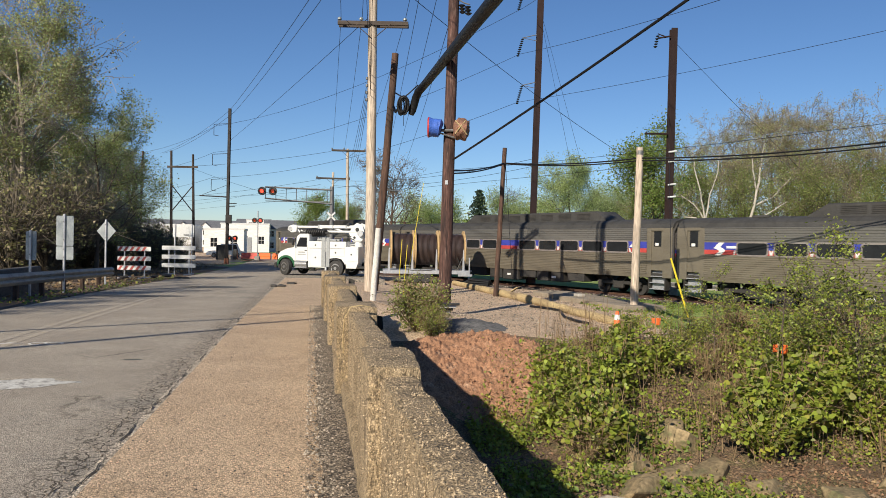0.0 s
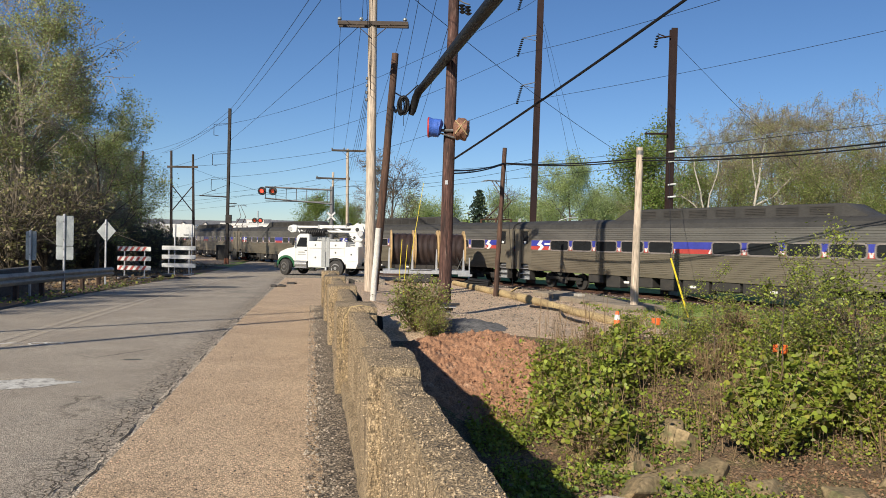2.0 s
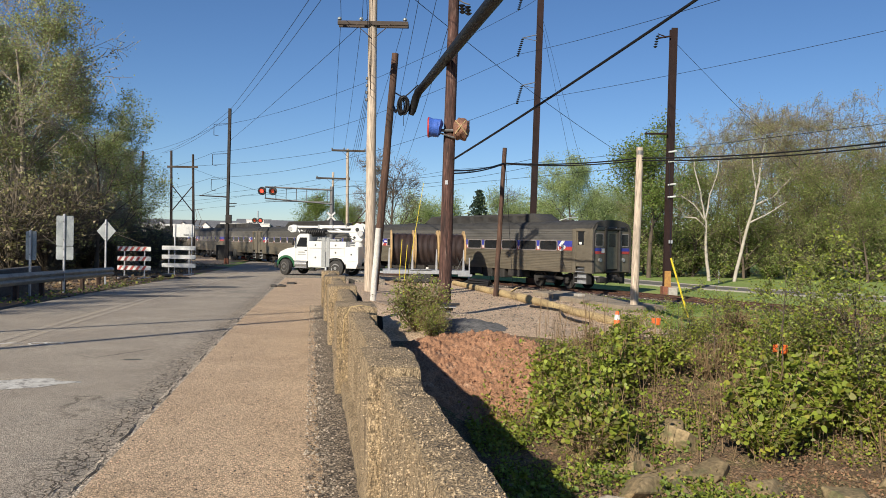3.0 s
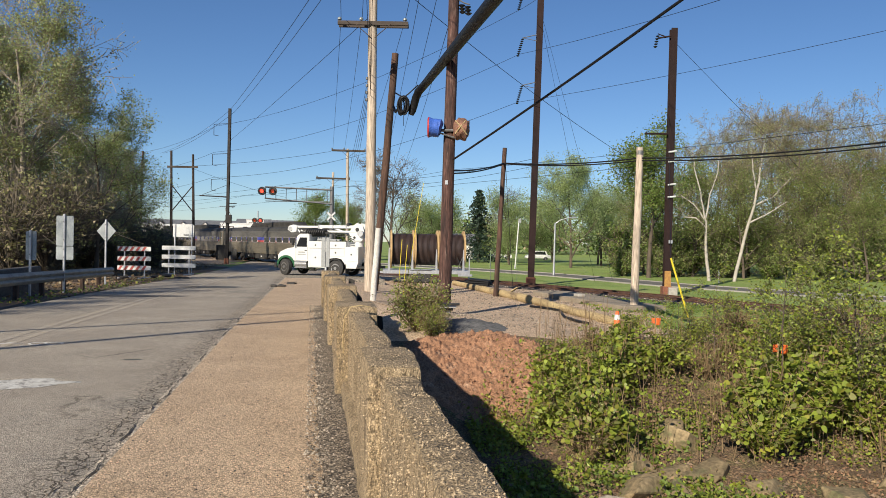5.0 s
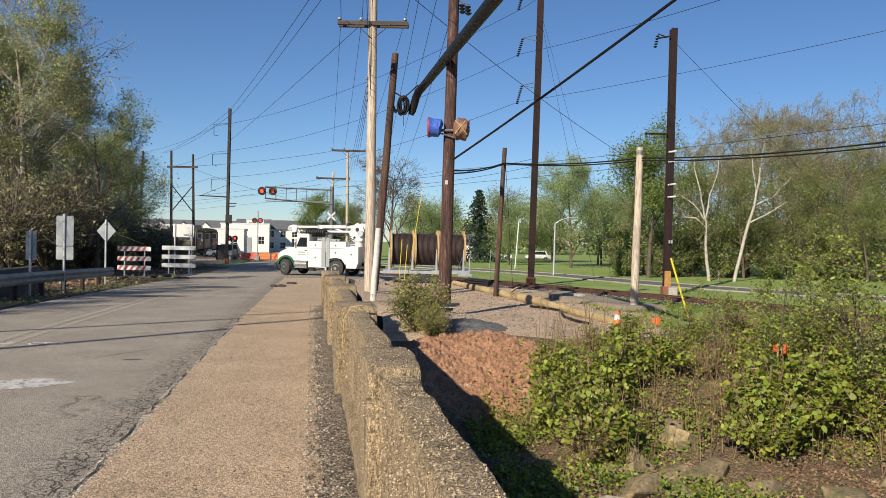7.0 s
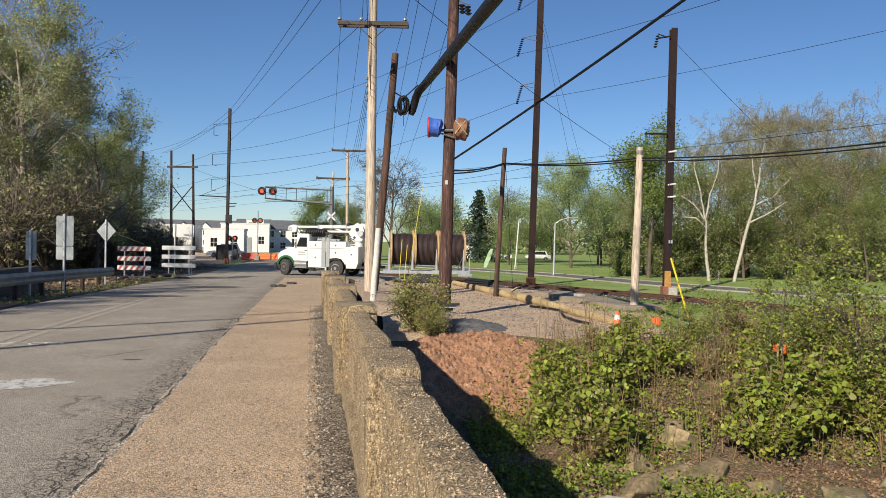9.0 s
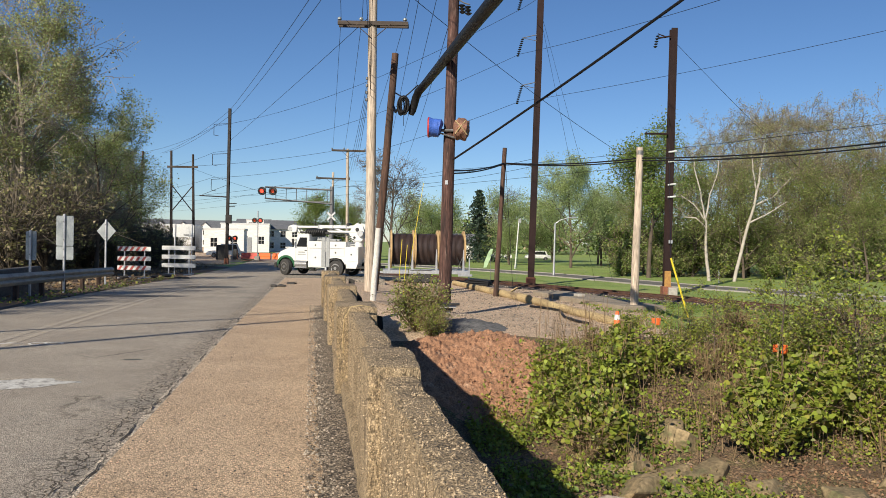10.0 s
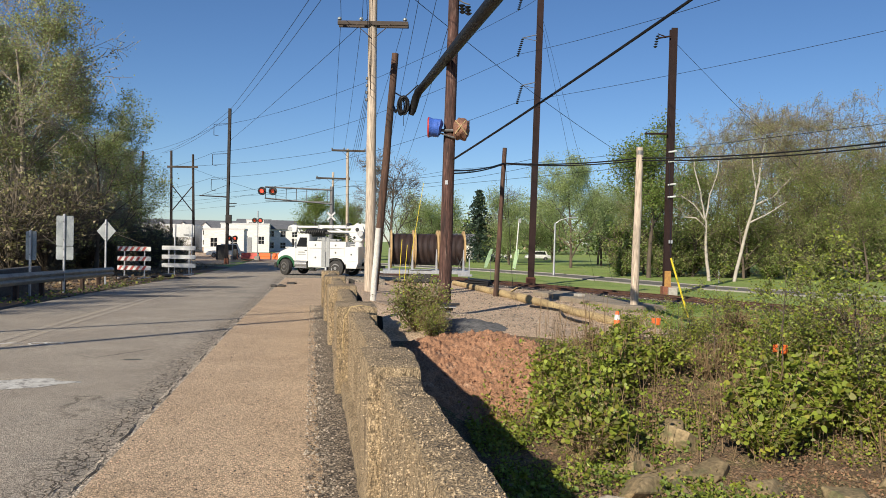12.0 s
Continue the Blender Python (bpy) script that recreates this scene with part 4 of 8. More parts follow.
    part("band", MB().tube([(0.11, 0, 6.25), (0.115, 0, 6.42)], 0.142, 16), HARDWARE, p)
    # steel poles
    a = steel_pole(5.98, 49.0, 19.5, 0.40, (0.36, 0))
    for z in (19.8, 16.65, 13.45):
        part("bracket", MB().tube([(0.2, 0, z + 0.35), (-0.85, 0, z + 0.1)], 0.03, 6).tube([(0.2, 0, z - 0.1), (-0.85, 0, z + 0.1)], 0.02, 6), HARDWARE, a)
        coil_insulators(a, -0.85, 0, z + 0.05, -0.3, 9, 1.12)
    c = steel_pole(12.71, 41.0, 13.9, 0.36, (0.12, 0))
    part("concrete_foot", MB().box((0.25, -0.25, 0.2), (0.5, 0.5, 0.65), 0.04), FOOTING, c, "pale broken concrete foot")
    part("paint_band", MB().box((0, -0.215, 0.95), (0.36, 0.012, 1.0)), mat("rust_bleed", (0.45, 0.24, 0.06), (0.3, 0.15, 0.05), 5, 0.8), c)
    part("top_arm", MB().tube([(0.1, 0, 14.75), (-0.75, 0, 14.6)], 0.05, 8).tube([(-0.3, 0, 14.68), (-0.78, 0, 14.85)], 0.03, 6), BROWN_STEEL, c)
    coil_insulators(c, -0.78, 0, 14.75, -0.12, 5, 0.6)
    part("side_arm", MB().box((-0.75, 0, 9.2), (1.3, 0.1, 0.1), 0.01).tube([(-1.35, 0, 9.25), (-0.2, 0, 9.75)], 0.015, 6), BROWN_STEEL, c)
    for z in (8.15, 7.6, 6.3, 5.6):
        part("clamp", MB().tube([(-0.1, -0.24, z), (0.35, -0.24, z + 0.06)], 0.05, 8), PORCELAIN, c)
    part("yellow_tag", MB().box((0.1, -0.26, 3.1), (0.22, 0.1, 0.2), 0.01), GALV, c)
    # far poles
    e = steel_pole(-22.44, 75.0, 15.05, 0.27, (0.13, 0), -1.0, FAR_STEEL)
    for z, w in ((15.1, 1.5), (12.0, 1.6), (9.4, 1.7)):
        part("bracket", MB().tube([(0.1, 0, z - 0.6), (-w, 0, z - 0.7)], 0.03, 6).tube([(-w, 0, z - 0.7), (-w, 0, z - 1.8)], 0.03, 6).tube([(-w, 0, z - 1.8), (-w + 0.5, 0, z - 1.9)], 0.03, 6), FAR_STEEL, e)
    part("catenary_arm", MB().tube([(0.1, 0, 6.9), (-2.9, 0, 7.0)], 0.06, 8).tube([(0.1, 0, 8.2), (-2.6, 0, 7.1)], 0.02, 6).tube([(0.1, 0, 6.2), (0.95, 0, 6.25)], 0.05, 6).tube([(0.1, 0, 5.9), (0.8, 0, 5.9)], 0.05, 6), FAR_STEEL, e)
    part("switch_box", MB().box((0.2, -0.15, 4.6), (0.6, 0.3, 0.9), 0.03), FAR_STEEL, e)
    # wooden H-frame
    h = thing("h_frame_pole", "dark two-legged wooden transmission pole with cross braces", "transmission pole", pose(-30.6, 85, -1.0))
    for x0, x1, top in ((-1.35, -1.5, 12.8), (1.3, 1.05, 12.4)):
        part("leg", MB().tube([(x0, 0, 0), (x1, 0, top)], [0.17, 0.13], 12), FAR_WOOD, h)
    part("crossarm", MB().box((-0.1, -0.16, 10.9), (3.6, 0.14, 0.24), 0.02), GREY_WOOD, h)
    for a0, b0 in (((-1.4, 5.6), (1.2, 8.8)), ((1.2, 5.6), (-1.4, 8.8))):
        part("brace", MB().tube([(a0[0], -0.12, a0[1]), (b0[0], -0.12, b0[1])], 0.06, 6), FAR_WOOD, h)
    # far service poles
    p = wood_pole(-9.95, 75.0, 11.1, 0.17, 0.14, (-0.1, 0), LIGHT_POLE, "tan wooden pole with a crossarm beyond the truck", z0=-1.0)
    crossarm(p, 11.9, 1.75, 6, (-1.7, -0.5, 1.65))
    p = wood_pole(-12.6, 82.0, 9.3, 0.15, 0.12, (0.0, 0), LIGHT_POLE, "tan wooden pole by the crossing", z0=-1.0)
    crossarm(p, 9.6, 1.9, 12, (-1.8, 1.8))
    p = wood_pole(-33.6, 80.0, 11.1, 0.14, 0.11, (0.25, 0), DARK_POLE, "dark slender pole at the wood's edge")
    p = wood_pole(-34.6, 80.6, 9.6, 0.13, 0.11, (0.0, 0), DARK_POLE, "dark slender pole at the wood's edge")
    # yellow guy guard
    g = thing("guy_guard", "yellow plastic guy-wire guard", "guy guard", pose(8.87, 26.0, -0.95))
    part("guard", MB().tube([(0, 0, 0), (-0.67, 0, 2.12)], 0.035, 10), YELLOW, g)
    # cable guard on the brown pole: thick black conduit, sagging to a coil
    k = thing("cable_conduit", "thick black cable conduit strung between two poles", "cable", pose(0, 0, 0))
    path = [(-1.5, 31.5, 7.12), (-1.44, 31.5, 7.3), (-1.37, 31.45, 7.53), (-1.28, 31.3, 7.84), (-1.14, 31.0, 8.06), (-0.88, 30.3, 8.18), (-0.37, 26.84, 7.95), (0.4, 21.65, 7.6), (1.68, 13.0, 7.03)]
    part("conduit", MB().tube(path, [0.12, 0.165] + [0.172] * (len(path) - 2), 14), BLACK_RUBBER, k)
    rng = random.Random(3)
    cb = MB()
    for i in range(11):
        cx, cy, cz = -1.84 + rng.uniform(-0.1, 0.1), 31.35 + rng.uniform(-0.15, 0.15), 7.48 + rng.uniform(-0.05, 0.05)
        rx, rz, tilt = rng.uniform(0.12, 0.24), rng.uniform(0.28, 0.38), rng.uniform(-0.5, 0.5)
        cb.tube([(cx + rx * math.cos(q * 0.524), cy + tilt * rx * math.sin(q * 0.524), cz + rz * math.sin(q * 0.524)) for q in range(13)], 0.035, 6, caps=False)
    part("loose_coil", cb, BLACK_RUBBER, k)
    # clamps and ties that hold the coil to the leaning pole
    tb = MB()
    tb.tube([(-2.3, 32.9, 8.35), (-2.1, 32.2, 8.12), (-1.9, 31.5, 7.9), (-1.82, 31.35, 7.75)], 0.03, 6)
    tb.tube([(-1.86, 31.4, 7.82), (-1.62, 31.4, 8.0), (-1.2, 31.2, 8.35)], 0.028, 6)
    tb.tube([(-2.35, 32.8, 7.7), (-2.22, 32.2, 7.35), (-2.05, 31.6, 7.4), (-1.95, 31.4, 7.5)], 0.06, 6)
    tb.tube([(-1.8, 31.3, 7.2), (-1.8, 31.3, 6.6)], 0.012, 5)
    part("cable_tie", tb, BLACK_RUBBER, k)


poles()


# ---- overhead wires ----
def wire(name, a, b, sag=0.3, r=0.012, label="thin black overhead wire", n=14, material=None):
    a, b = Vector(a), Vector(b)
    pts = [a.lerp(b, i / n) - Vector((0, 0, sag * 4 * (i / n) * (1 - i / n))) for i in range(n + 1)]
    return solid(name, MB().tube(pts, r, 5), material or BLACK_RUBBER, label, "wire", group="overhead wires")


# ---- vegetation ----
BARK = mat("grey_brown_bark", (0.12, 0.09, 0.065), (0.07, 0.055, 0.042), 4, 0.9, bump=0.6, bscale=25, stretch=(1, 1, 0.3))
THICKET_BARK = mat("brown_thicket_bark", (0.15, 0.125, 0.095), (0.095, 0.08, 0.06), 2, 0.9, bump=0.2, island=0.3)
PALE_BARK = mat("pale_grey_bark", (0.33, 0.285, 0.23), (0.21, 0.18, 0.145), 3, 0.9, bump=0.4, bscale=20, stretch=(1, 1, 0.3))
WOOD_BARK = mat("mid_brown_bark", (0.20, 0.165, 0.125), (0.13, 0.105, 0.08), 3, 0.9, bump=0.4, bscale=20, island=0.35)
WHITE_BARK = mat("white_bark", (0.44, 0.40, 0.34), (0.34, 0.305, 0.255), 3, 0.85, bump=0.3, c3=(0.2, 0.17, 0.13), s3=2.5, cut3=(0.6, 0.7))
LEAF_OLIVE = mat("young_olive_leaves", (0.37, 0.37, 0.155), (0.285, 0.295, 0.115), 0.5, 0.6, bump=0, fine=0, island=0.3, trans=0.5)
LEAF_DULL = mat("budding_brown_leaves", (0.33, 0.27, 0.165), (0.25, 0.215, 0.125), 0.4, 0.7, bump=0, fine=0, island=0.4, trans=0.3)
LEAF_WOOD = mat("shaded_olive_leaves", (0.27, 0.285, 0.092), (0.195, 0.215, 0.07), 0.5, 0.65, bump=0, fine=0, island=0.35, trans=0.45)
LEAF_GREEN = mat("fresh_green_leaves", (0.245, 0.33, 0.08), (0.18, 0.26, 0.058), 0.6, 0.55, bump=0, fine=0, island=0.3, trans=0.55)
LEAF_LIGHT = mat("pale_spring_leaves", (0.48, 0.55, 0.275), (0.39, 0.46, 0.215), 0.4, 0.6, bump=0, fine=0, island=0.22, trans=0.65)
LEAF_BUSH = mat("glossy_bush_leaves", (0.275, 0.325, 0.045), (0.18, 0.235, 0.03), 1.6, 0.5, bump=0, fine=0, island=0.4, trans=0.3)
LEAF_YELLOW = mat("yellow_green_leaves", (0.32, 0.31, 0.05), (0.23, 0.235, 0.038), 1.2, 0.5, bump=0, fine=0, island=0.4, trans=0.35)
NEEDLE = mat("dark_spruce_needles", (0.02, 0.042, 0.022), (0.014, 0.03, 0.017), 2, 0.7, bump=0, fine=0, island=0.4)
DEAD_LEAF = mat("dead_brown_leaves", (0.25, 0.14, 0.08), (0.15, 0.085, 0.05), 3, 0.9, bump=0, fine=0, island=0.5)
STALK = mat("dry_stalks", (0.26, 0.18, 0.095), (0.15, 0.10, 0.055), 3, 0.9, bump=0, fine=0, island=0.4)


def leaves_mesh(name, pts, size, materials, rng, shares=None, flat=0.4, fold=0.25, wide=0.33, broad=False):
    """Pointed leaves, each a folded diamond, with random turn round the points."""
    pts = np.asarray(pts, float)
    n = len(pts)
    a = rng.normal(size=(n, 3))
    a[:, 2] *= 0.7
    a /= np.linalg.norm(a, axis=1)[:, None]
    b = rng.normal(size=(n, 3)) + np.array([0, 0, flat])
    c = np.cross(a, b)
    c /= np.linalg.norm(c, axis=1)[:, None] + 1e-9
    nn = np.cross(a, c)
    s = (size * rng.uniform(0.6, 1.35, n))[:, None]
    v = np.stack([pts - a * s * 0.5, pts + c * s * wide + nn * s * fold * 0.3, pts + a * s * 0.55, pts - c * s * wide + nn * s * fold * 0.3], 1).reshape(-1, 3)
    k = 4
    if broad:
        k = 6
        v = np.stack([pts - a * s * 0.42, pts - a * s * 0.22 + c * s * 0.34, pts + a * s * 0.16 + c * s * 0.30, pts + a * s * 0.58, pts + a * s * 0.16 - c * s * 0.30, pts - a * s * 0.22 - c * s * 0.34], 1).reshape(-1, 3)
    me = bpy.data.meshes.new(name)
    me.from_pydata(v.tolist(), [], np.arange(k * n).reshape(-1, k).tolist())
    for m in materials:
        me.materials.append(m)
    if len(materials) > 1:
        me.polygons.foreach_set("material_index", rng.choice(len(materials), n, p=shares))
    me.update()
    return me


def grow_tree(seed, h, r, crown_from=0.3, spread=0.5, levels=4, kids=(6, 5, 4, 4), up=0.25, bend=0.12, lean=(0, 0), thin=0.006, steps=2):
    """Tapered trunk, limbs and twigs in one mesh, and the points where leaves sit."""
    rng = random.Random(seed)
    b = MB()
    tips = []

    def grow(p, d, length, rad, level):
        ns = 6 if level == 0 else 4 if level < 3 else steps
        pts, rads = [p.copy()], [rad]
        for i in range(ns):
            d = (d + Vector((rng.uniform(-1, 1), rng.uniform(-1, 1), rng.uniform(-0.6, 0.6) + up * (level > 0))) * bend * (0.5 if level == 0 else 1.3)).normalized()
            p = p + d * length / ns
            pts.append(p.copy())
            rads.append(max(thin, rad * (1 - 0.75 * (i + 1) / ns)))
        b.tube(pts, rads, (12, 7, 5, 3, 3)[level], caps=False)
        if level >= levels - 1:
            tips.extend(pts[1:])
        if level >= levels:
            return
        k = kids[min(level, len(kids) - 1)]
        for j in range(k):
            q = (crown_from if level == 0 else 0.3) + (1 - (crown_from if level == 0 else 0.3)) * (j + rng.uniform(0.2, 1)) / k
            q = min(q, 0.999)
            i = int(q * ns)
            at = pts[i].lerp(pts[i + 1], q * ns - i)
            dd = (pts[i + 1] - pts[i]).normalized()
            side = dd.orthogonal().normalized()
            side.rotate(Matrix.Rotation(rng.uniform(0, 6.283), 3, dd))
            ang = rng.uniform(0.5, 1.05)
            nd = (dd * math.cos(ang) + side * math.sin(ang)).normalized()
            ln = (h * spread * (1.15 - 0.6 * q) if level == 0 else length * 0.55) * rng.uniform(0.7, 1.15)
            grow(at, nd, ln, rads[i] * (0.5 if level == 0 else 0.6), level + 1)

    grow(Vector((0, 0, -0.3)), Vector((lean[0], lean[1], 1)).normalized(), h * 0.92 + 0.3, r, 0)
    return b, np.array([tuple(t) for t in tips])


def crown_points(tips, n, scatter, seed, zmin=1.0):
    rng = np.random.default_rng(seed)
    q = tips[rng.integers(0, len(tips), n)] + rng.normal(size=(n, 3)) * scatter
    return q[q[:, 2] > zmin], rng


def make_tree(label, seed, h, r, leaves, size, materials, shares=None, bark=None, scatter=0.5, group="", name="tree", **kw):
    t = thing(name, label, "tree", group=group)
    b, tips = grow_tree(seed, h, r, **kw)
    part("trunk", b, bark or BARK, t, smooth=60)
    if leaves:
        pts, rng = crown_points(tips, leaves, scatter, seed)
        part("crown", leaves_mesh("crown", pts, size, materials, rng, shares), None, t)
    return t


def plant(src, spots):
    """Moves the built tree to the first spot and copies it to the rest: x, y, scale, turn."""
    for i, (x, y, k, turn) in enumerate(spots):
        m = pose(x, y, gz(x, y) - 0.1, 0, 0, turn)
        if i == 0:
            src.matrix_basis = m @ Matrix.Diagonal((k, k, k, 1))
        else:
            c = copy_thing(src, m)
            c.scale = (k, k, k)


def white_tree(label, x, y, trunk, limbs, seed, group):
    """A slim white-barked tree: a trunk, limbs that fork from it, fine twigs and a few leaves; places from its foot in x and z."""
    rng = random.Random(seed)
    t = thing("tree", label, "tree", pose(x, y, gz(x, y) - 0.1), group=group)
    b, tips = MB(), []

    def limb(pts, r0, r1, twigs):
        ps = [Vector((u, rng.uniform(-0.3, 0.3) * (i > 0), w)) for i, (u, w) in enumerate(pts)]
        fine = []
        for p, q in zip(ps, ps[1:]):
            fine += [p.lerp(q, k / 4) + Vector((rng.uniform(-1, 1), rng.uniform(-1, 1), 0)) * 0.035 for k in range(4)]
        fine.append(ps[-1])
        n = len(fine)
        b.tube(fine, [r0 + (r1 - r0) * i / (n - 1) for i in range(n)], 9)
        for i in range(twigs):
            k = rng.uniform(0.3, 1)
            p = fine[min(int(k * (n - 1)), n - 1)]
            e = p + Vector((rng.uniform(-1.3, 1.3), rng.uniform(-1.3, 1.3), rng.uniform(0.2, 1.5)))
            m = p.lerp(e, 0.5) + Vector((rng.uniform(-0.2, 0.2), 0, rng.uniform(-0.2, 0.1)))
            b.tube([p, m, e], [0.024, 0.016, 0.008], 4, 1, False)
            for j in range(4):
                f = m + Vector((rng.uniform(-0.8, 0.8), rng.uniform(-0.8, 0.8), rng.uniform(0, 0.9)))
                b.tube([m, f], [0.012, 0.006], 3, 1, False)
                tips.append(tuple(f))
            tips.append(tuple(e))

    limb(trunk, 0.15, 0.085, 5)
    for l in limbs:
        limb(l, 0.08, 0.025, 9)
    part("trunk", b, [WHITE_BARK, WOOD_BARK], t, smooth=60)
    pts, g = crown_points(np.array(tips), 900, 0.3, seed)
    part("crown", leaves_mesh("crown", pts, 0.13, [LEAF_OLIVE, LEAF_LIGHT], g, (0.6, 0.4)), None, t)


def woods():
    # wood beside the road
    g = "trees of the wood beside the road"
    a = make_tree("tall spreading tree with young olive leaves beside the road", 11, 14.5, 0.24, 25000, 0.135, [LEAF_OLIVE, LEAF_DULL, LEAF_LIGHT], (0.5, 0.12, 0.38), PALE_BARK, spread=0.46, crown_from=0.12, kids=(8, 6, 5, 4), scatter=0.24, thin=0.011, steps=2, group=g)
    # the last two spots are unseen, added to shade the verge and road
    plant(a, [(-24.9, 43, 1.0, 20), (-28.5, 47.5, 1.0, 200), (-33, 50, 1.1, 140), (-30.5, 41, 0.9, 250), (-38, 62, 1.05, 70), (-40, 86, 1.0, 33), (-20.6, 7.5, 0.72, 80), (-22.5, 2, 0.8, 200)])
    b = make_tree("budding tree with olive leaves and bare twigs beside the road", 23, 12, 0.19, 14000, 0.135, [LEAF_OLIVE, LEAF_GREEN, LEAF_LIGHT], (0.5, 0.25, 0.25), BARK, spread=0.5, crown_from=0.15, scatter=0.3, thin=0.01, steps=3, group=g)
    # the second spot is unseen, added to shade the barricade and diamond sign
    plant(b, [(-21.9, 45.5, 0.80, 0), (-21.6, 25.2, 0.72, 45), (-33.5, 60, 0.85, 200), (-31, 44, 1.1, 30), (-35.5, 76, 0.9, 75), (-38, 82, 1.0, 130), (-33.5, 69, 0.8, 310)])
    c = make_tree("tall bare tree with fine tangled twigs and few buds", 37, 10, 0.14, 4200, 0.085, [LEAF_DULL, LEAF_LIGHT], (0.6, 0.4), PALE_BARK, spread=0.46, crown_from=0.15, scatter=0.15, group=g, kids=(9, 6, 5, 4), thin=0.009)
    # the last spot is unseen, added for thin streaks of shade on the road
    plant(c, [(-27.2, 44.0, 1.62, 150), (-29.0, 64, 0.85, 0), (-32.0, 67, 0.8, 120), (-26.4, 55, 0.78, 220), (-35.0, 74, 0.8, 60), (-24.3, 51, 0.66, 300), (-27.8, 59, 0.8, 160), (-31.5, 44, 1.6, 40), (-28.5, 54, 0.95, 10), (-29.6, 58, 0.92, 77), (-27.0, 61, 0.8, 205), (-24.5, 9.5, 1.25, 140)])
    # wood beyond the park road
    g = "trees of the wood beyond the park road"
    a = make_tree("tall hazy tree with brown buds beyond the park road", 51, 15, 0.2, 9500, 0.115, [LEAF_DULL, LEAF_OLIVE, LEAF_LIGHT], (0.6, 0.3, 0.1), WOOD_BARK, spread=0.4, crown_from=0.2, kids=(10, 6, 5, 3), scatter=0.2, thin=0.014, steps=2, group=g)
    plant(a, [(22.5, 82, 0.80, 300), (25.2, 78, 0.86, 10), (28.6, 76, 0.95, 0), (33, 80, 1.07, 60), (36.5, 77, 1.08, 130), (41, 78, 1.1, 200), (34.5, 70, 0.86, 260), (44, 71, 0.9, 320), (46.5, 78, 1.12, 20), (43.5, 82, 1.15, 111), (38.5, 84, 1.15, 222), (39, 68, 0.8, 80), (28.5, 68, 0.72, 170)])
    b = make_tree("leafy tree with olive-green leaves beyond the park road", 67, 11, 0.2, 9500, 0.17, [LEAF_GREEN, LEAF_OLIVE, LEAF_WOOD], (0.35, 0.25, 0.4), BARK, spread=0.45, crown_from=0.12, levels=3, kids=(10, 8, 5), scatter=0.36, group=g)
    plant(b, [(27.5, 66, 0.72, 60), (33.5, 66, 0.74, 150), (39.5, 65, 0.78, 240), (46, 68, 0.9, 330), (36.5, 62, 0.6, 45), (30.5, 72, 0.9, 10), (36, 74, 0.95, 200), (42.5, 74, 0.95, 130), (25, 73, 0.85, 260), (44, 63, 0.75, 70), (20.6, 74, 0.74, 15), (32, 69, 0.8, 100), (23.5, 68, 0.8, 200), (39.5, 70, 0.95, 300), (47.5, 73, 1.0, 50)])
    d = make_tree("full dark green tree beyond the park road", 64, 11, 0.22, 15000, 0.19, [LEAF_GREEN, LEAF_WOOD], (0.75, 0.25), BARK, spread=0.42, crown_from=0.36, levels=3, kids=(11, 7, 5), scatter=0.5, group=g)
    plant(d, [(18.4, 64.5, 1.03, 0), (-17.6, 100, 0.72, 130), (-14.4, 103, 0.66, 250)])
    white_tree("white-barked tree forking low, beyond the park road", 22.1, 60, [(0, 0), (-0.3, 3.1), (-0.4, 5.1)], [[(-0.4, 5.1), (-0.85, 7.3), (-1.35, 9.6), (-1.6, 11.0)], [(-0.4, 5.1), (0.05, 7.3), (0.5, 9.2), (0.65, 11.0)], [(-0.4, 4.6), (-1.2, 5.3), (-2.1, 5.4), (-2.6, 6.1)], [(-0.45, 5.2), (-1.3, 6.3), (-2.4, 7.2)]], 71, g)
    white_tree("leaning white-barked tree beyond the park road", 24.2, 60, [(0, 0), (0.85, 3.6), (1.45, 6.4), (1.9, 8.8)], [[(1.9, 8.8), (2.2, 10.3), (2.3, 12.0)], [(1.7, 7.6), (1.35, 9.4), (1.3, 11.0)], [(1.5, 6.4), (3.2, 7.2), (4.6, 8.8)], [(1.2, 5.0), (2.8, 5.8), (4.2, 6.8)]], 76, g)
    # park trees
    g = "trees of the park"
    a = make_tree("broad pale green tree on the lawn", 83, 12, 0.2, 24000, 0.17, [LEAF_LIGHT, LEAF_GREEN], (0.92, 0.08), spread=0.45, crown_from=0.1, kids=(11, 6, 4, 3), up=0.12, scatter=0.4, group=g)
    plant(a, [(15.6, 88, 0.98, 0), (21.5, 98, 0.8, 120)])
    b = make_tree("green leafy park tree", 89, 9, 0.18, 8500, 0.2, [LEAF_GREEN, LEAF_LIGHT], (0.3, 0.7), spread=0.5, crown_from=0.1, levels=3, kids=(9, 6, 4), scatter=0.6, group=g)
    plant(b, [(9.3, 102, 0.95, 0), (1.5, 112, 0.95, 70), (8.6, 94, 0.55, 150), (22.5, 105, 0.95, 220), (-3.2, 118, 1.0, 10), (13.2, 110, 0.9, 300), (26, 100, 0.95, 60), (-1.2, 108, 0.8, 33), (17, 112, 1.0, 80), (-5.5, 108, 0.78, 200)])
    c = make_tree("wide bare tree with fine reddish twigs behind the truck", 97, 11.5, 0.25, 3000, 0.12, [LEAF_DULL], None, BARK, spread=0.52, crown_from=0.18, kids=(11, 7, 6, 4), thin=0.02, group=g)
    plant(c, [(-6.6, 92, 1.0, 0), (9.5, 122, 0.85, 200), (-14.5, 128, 0.7, 80)])
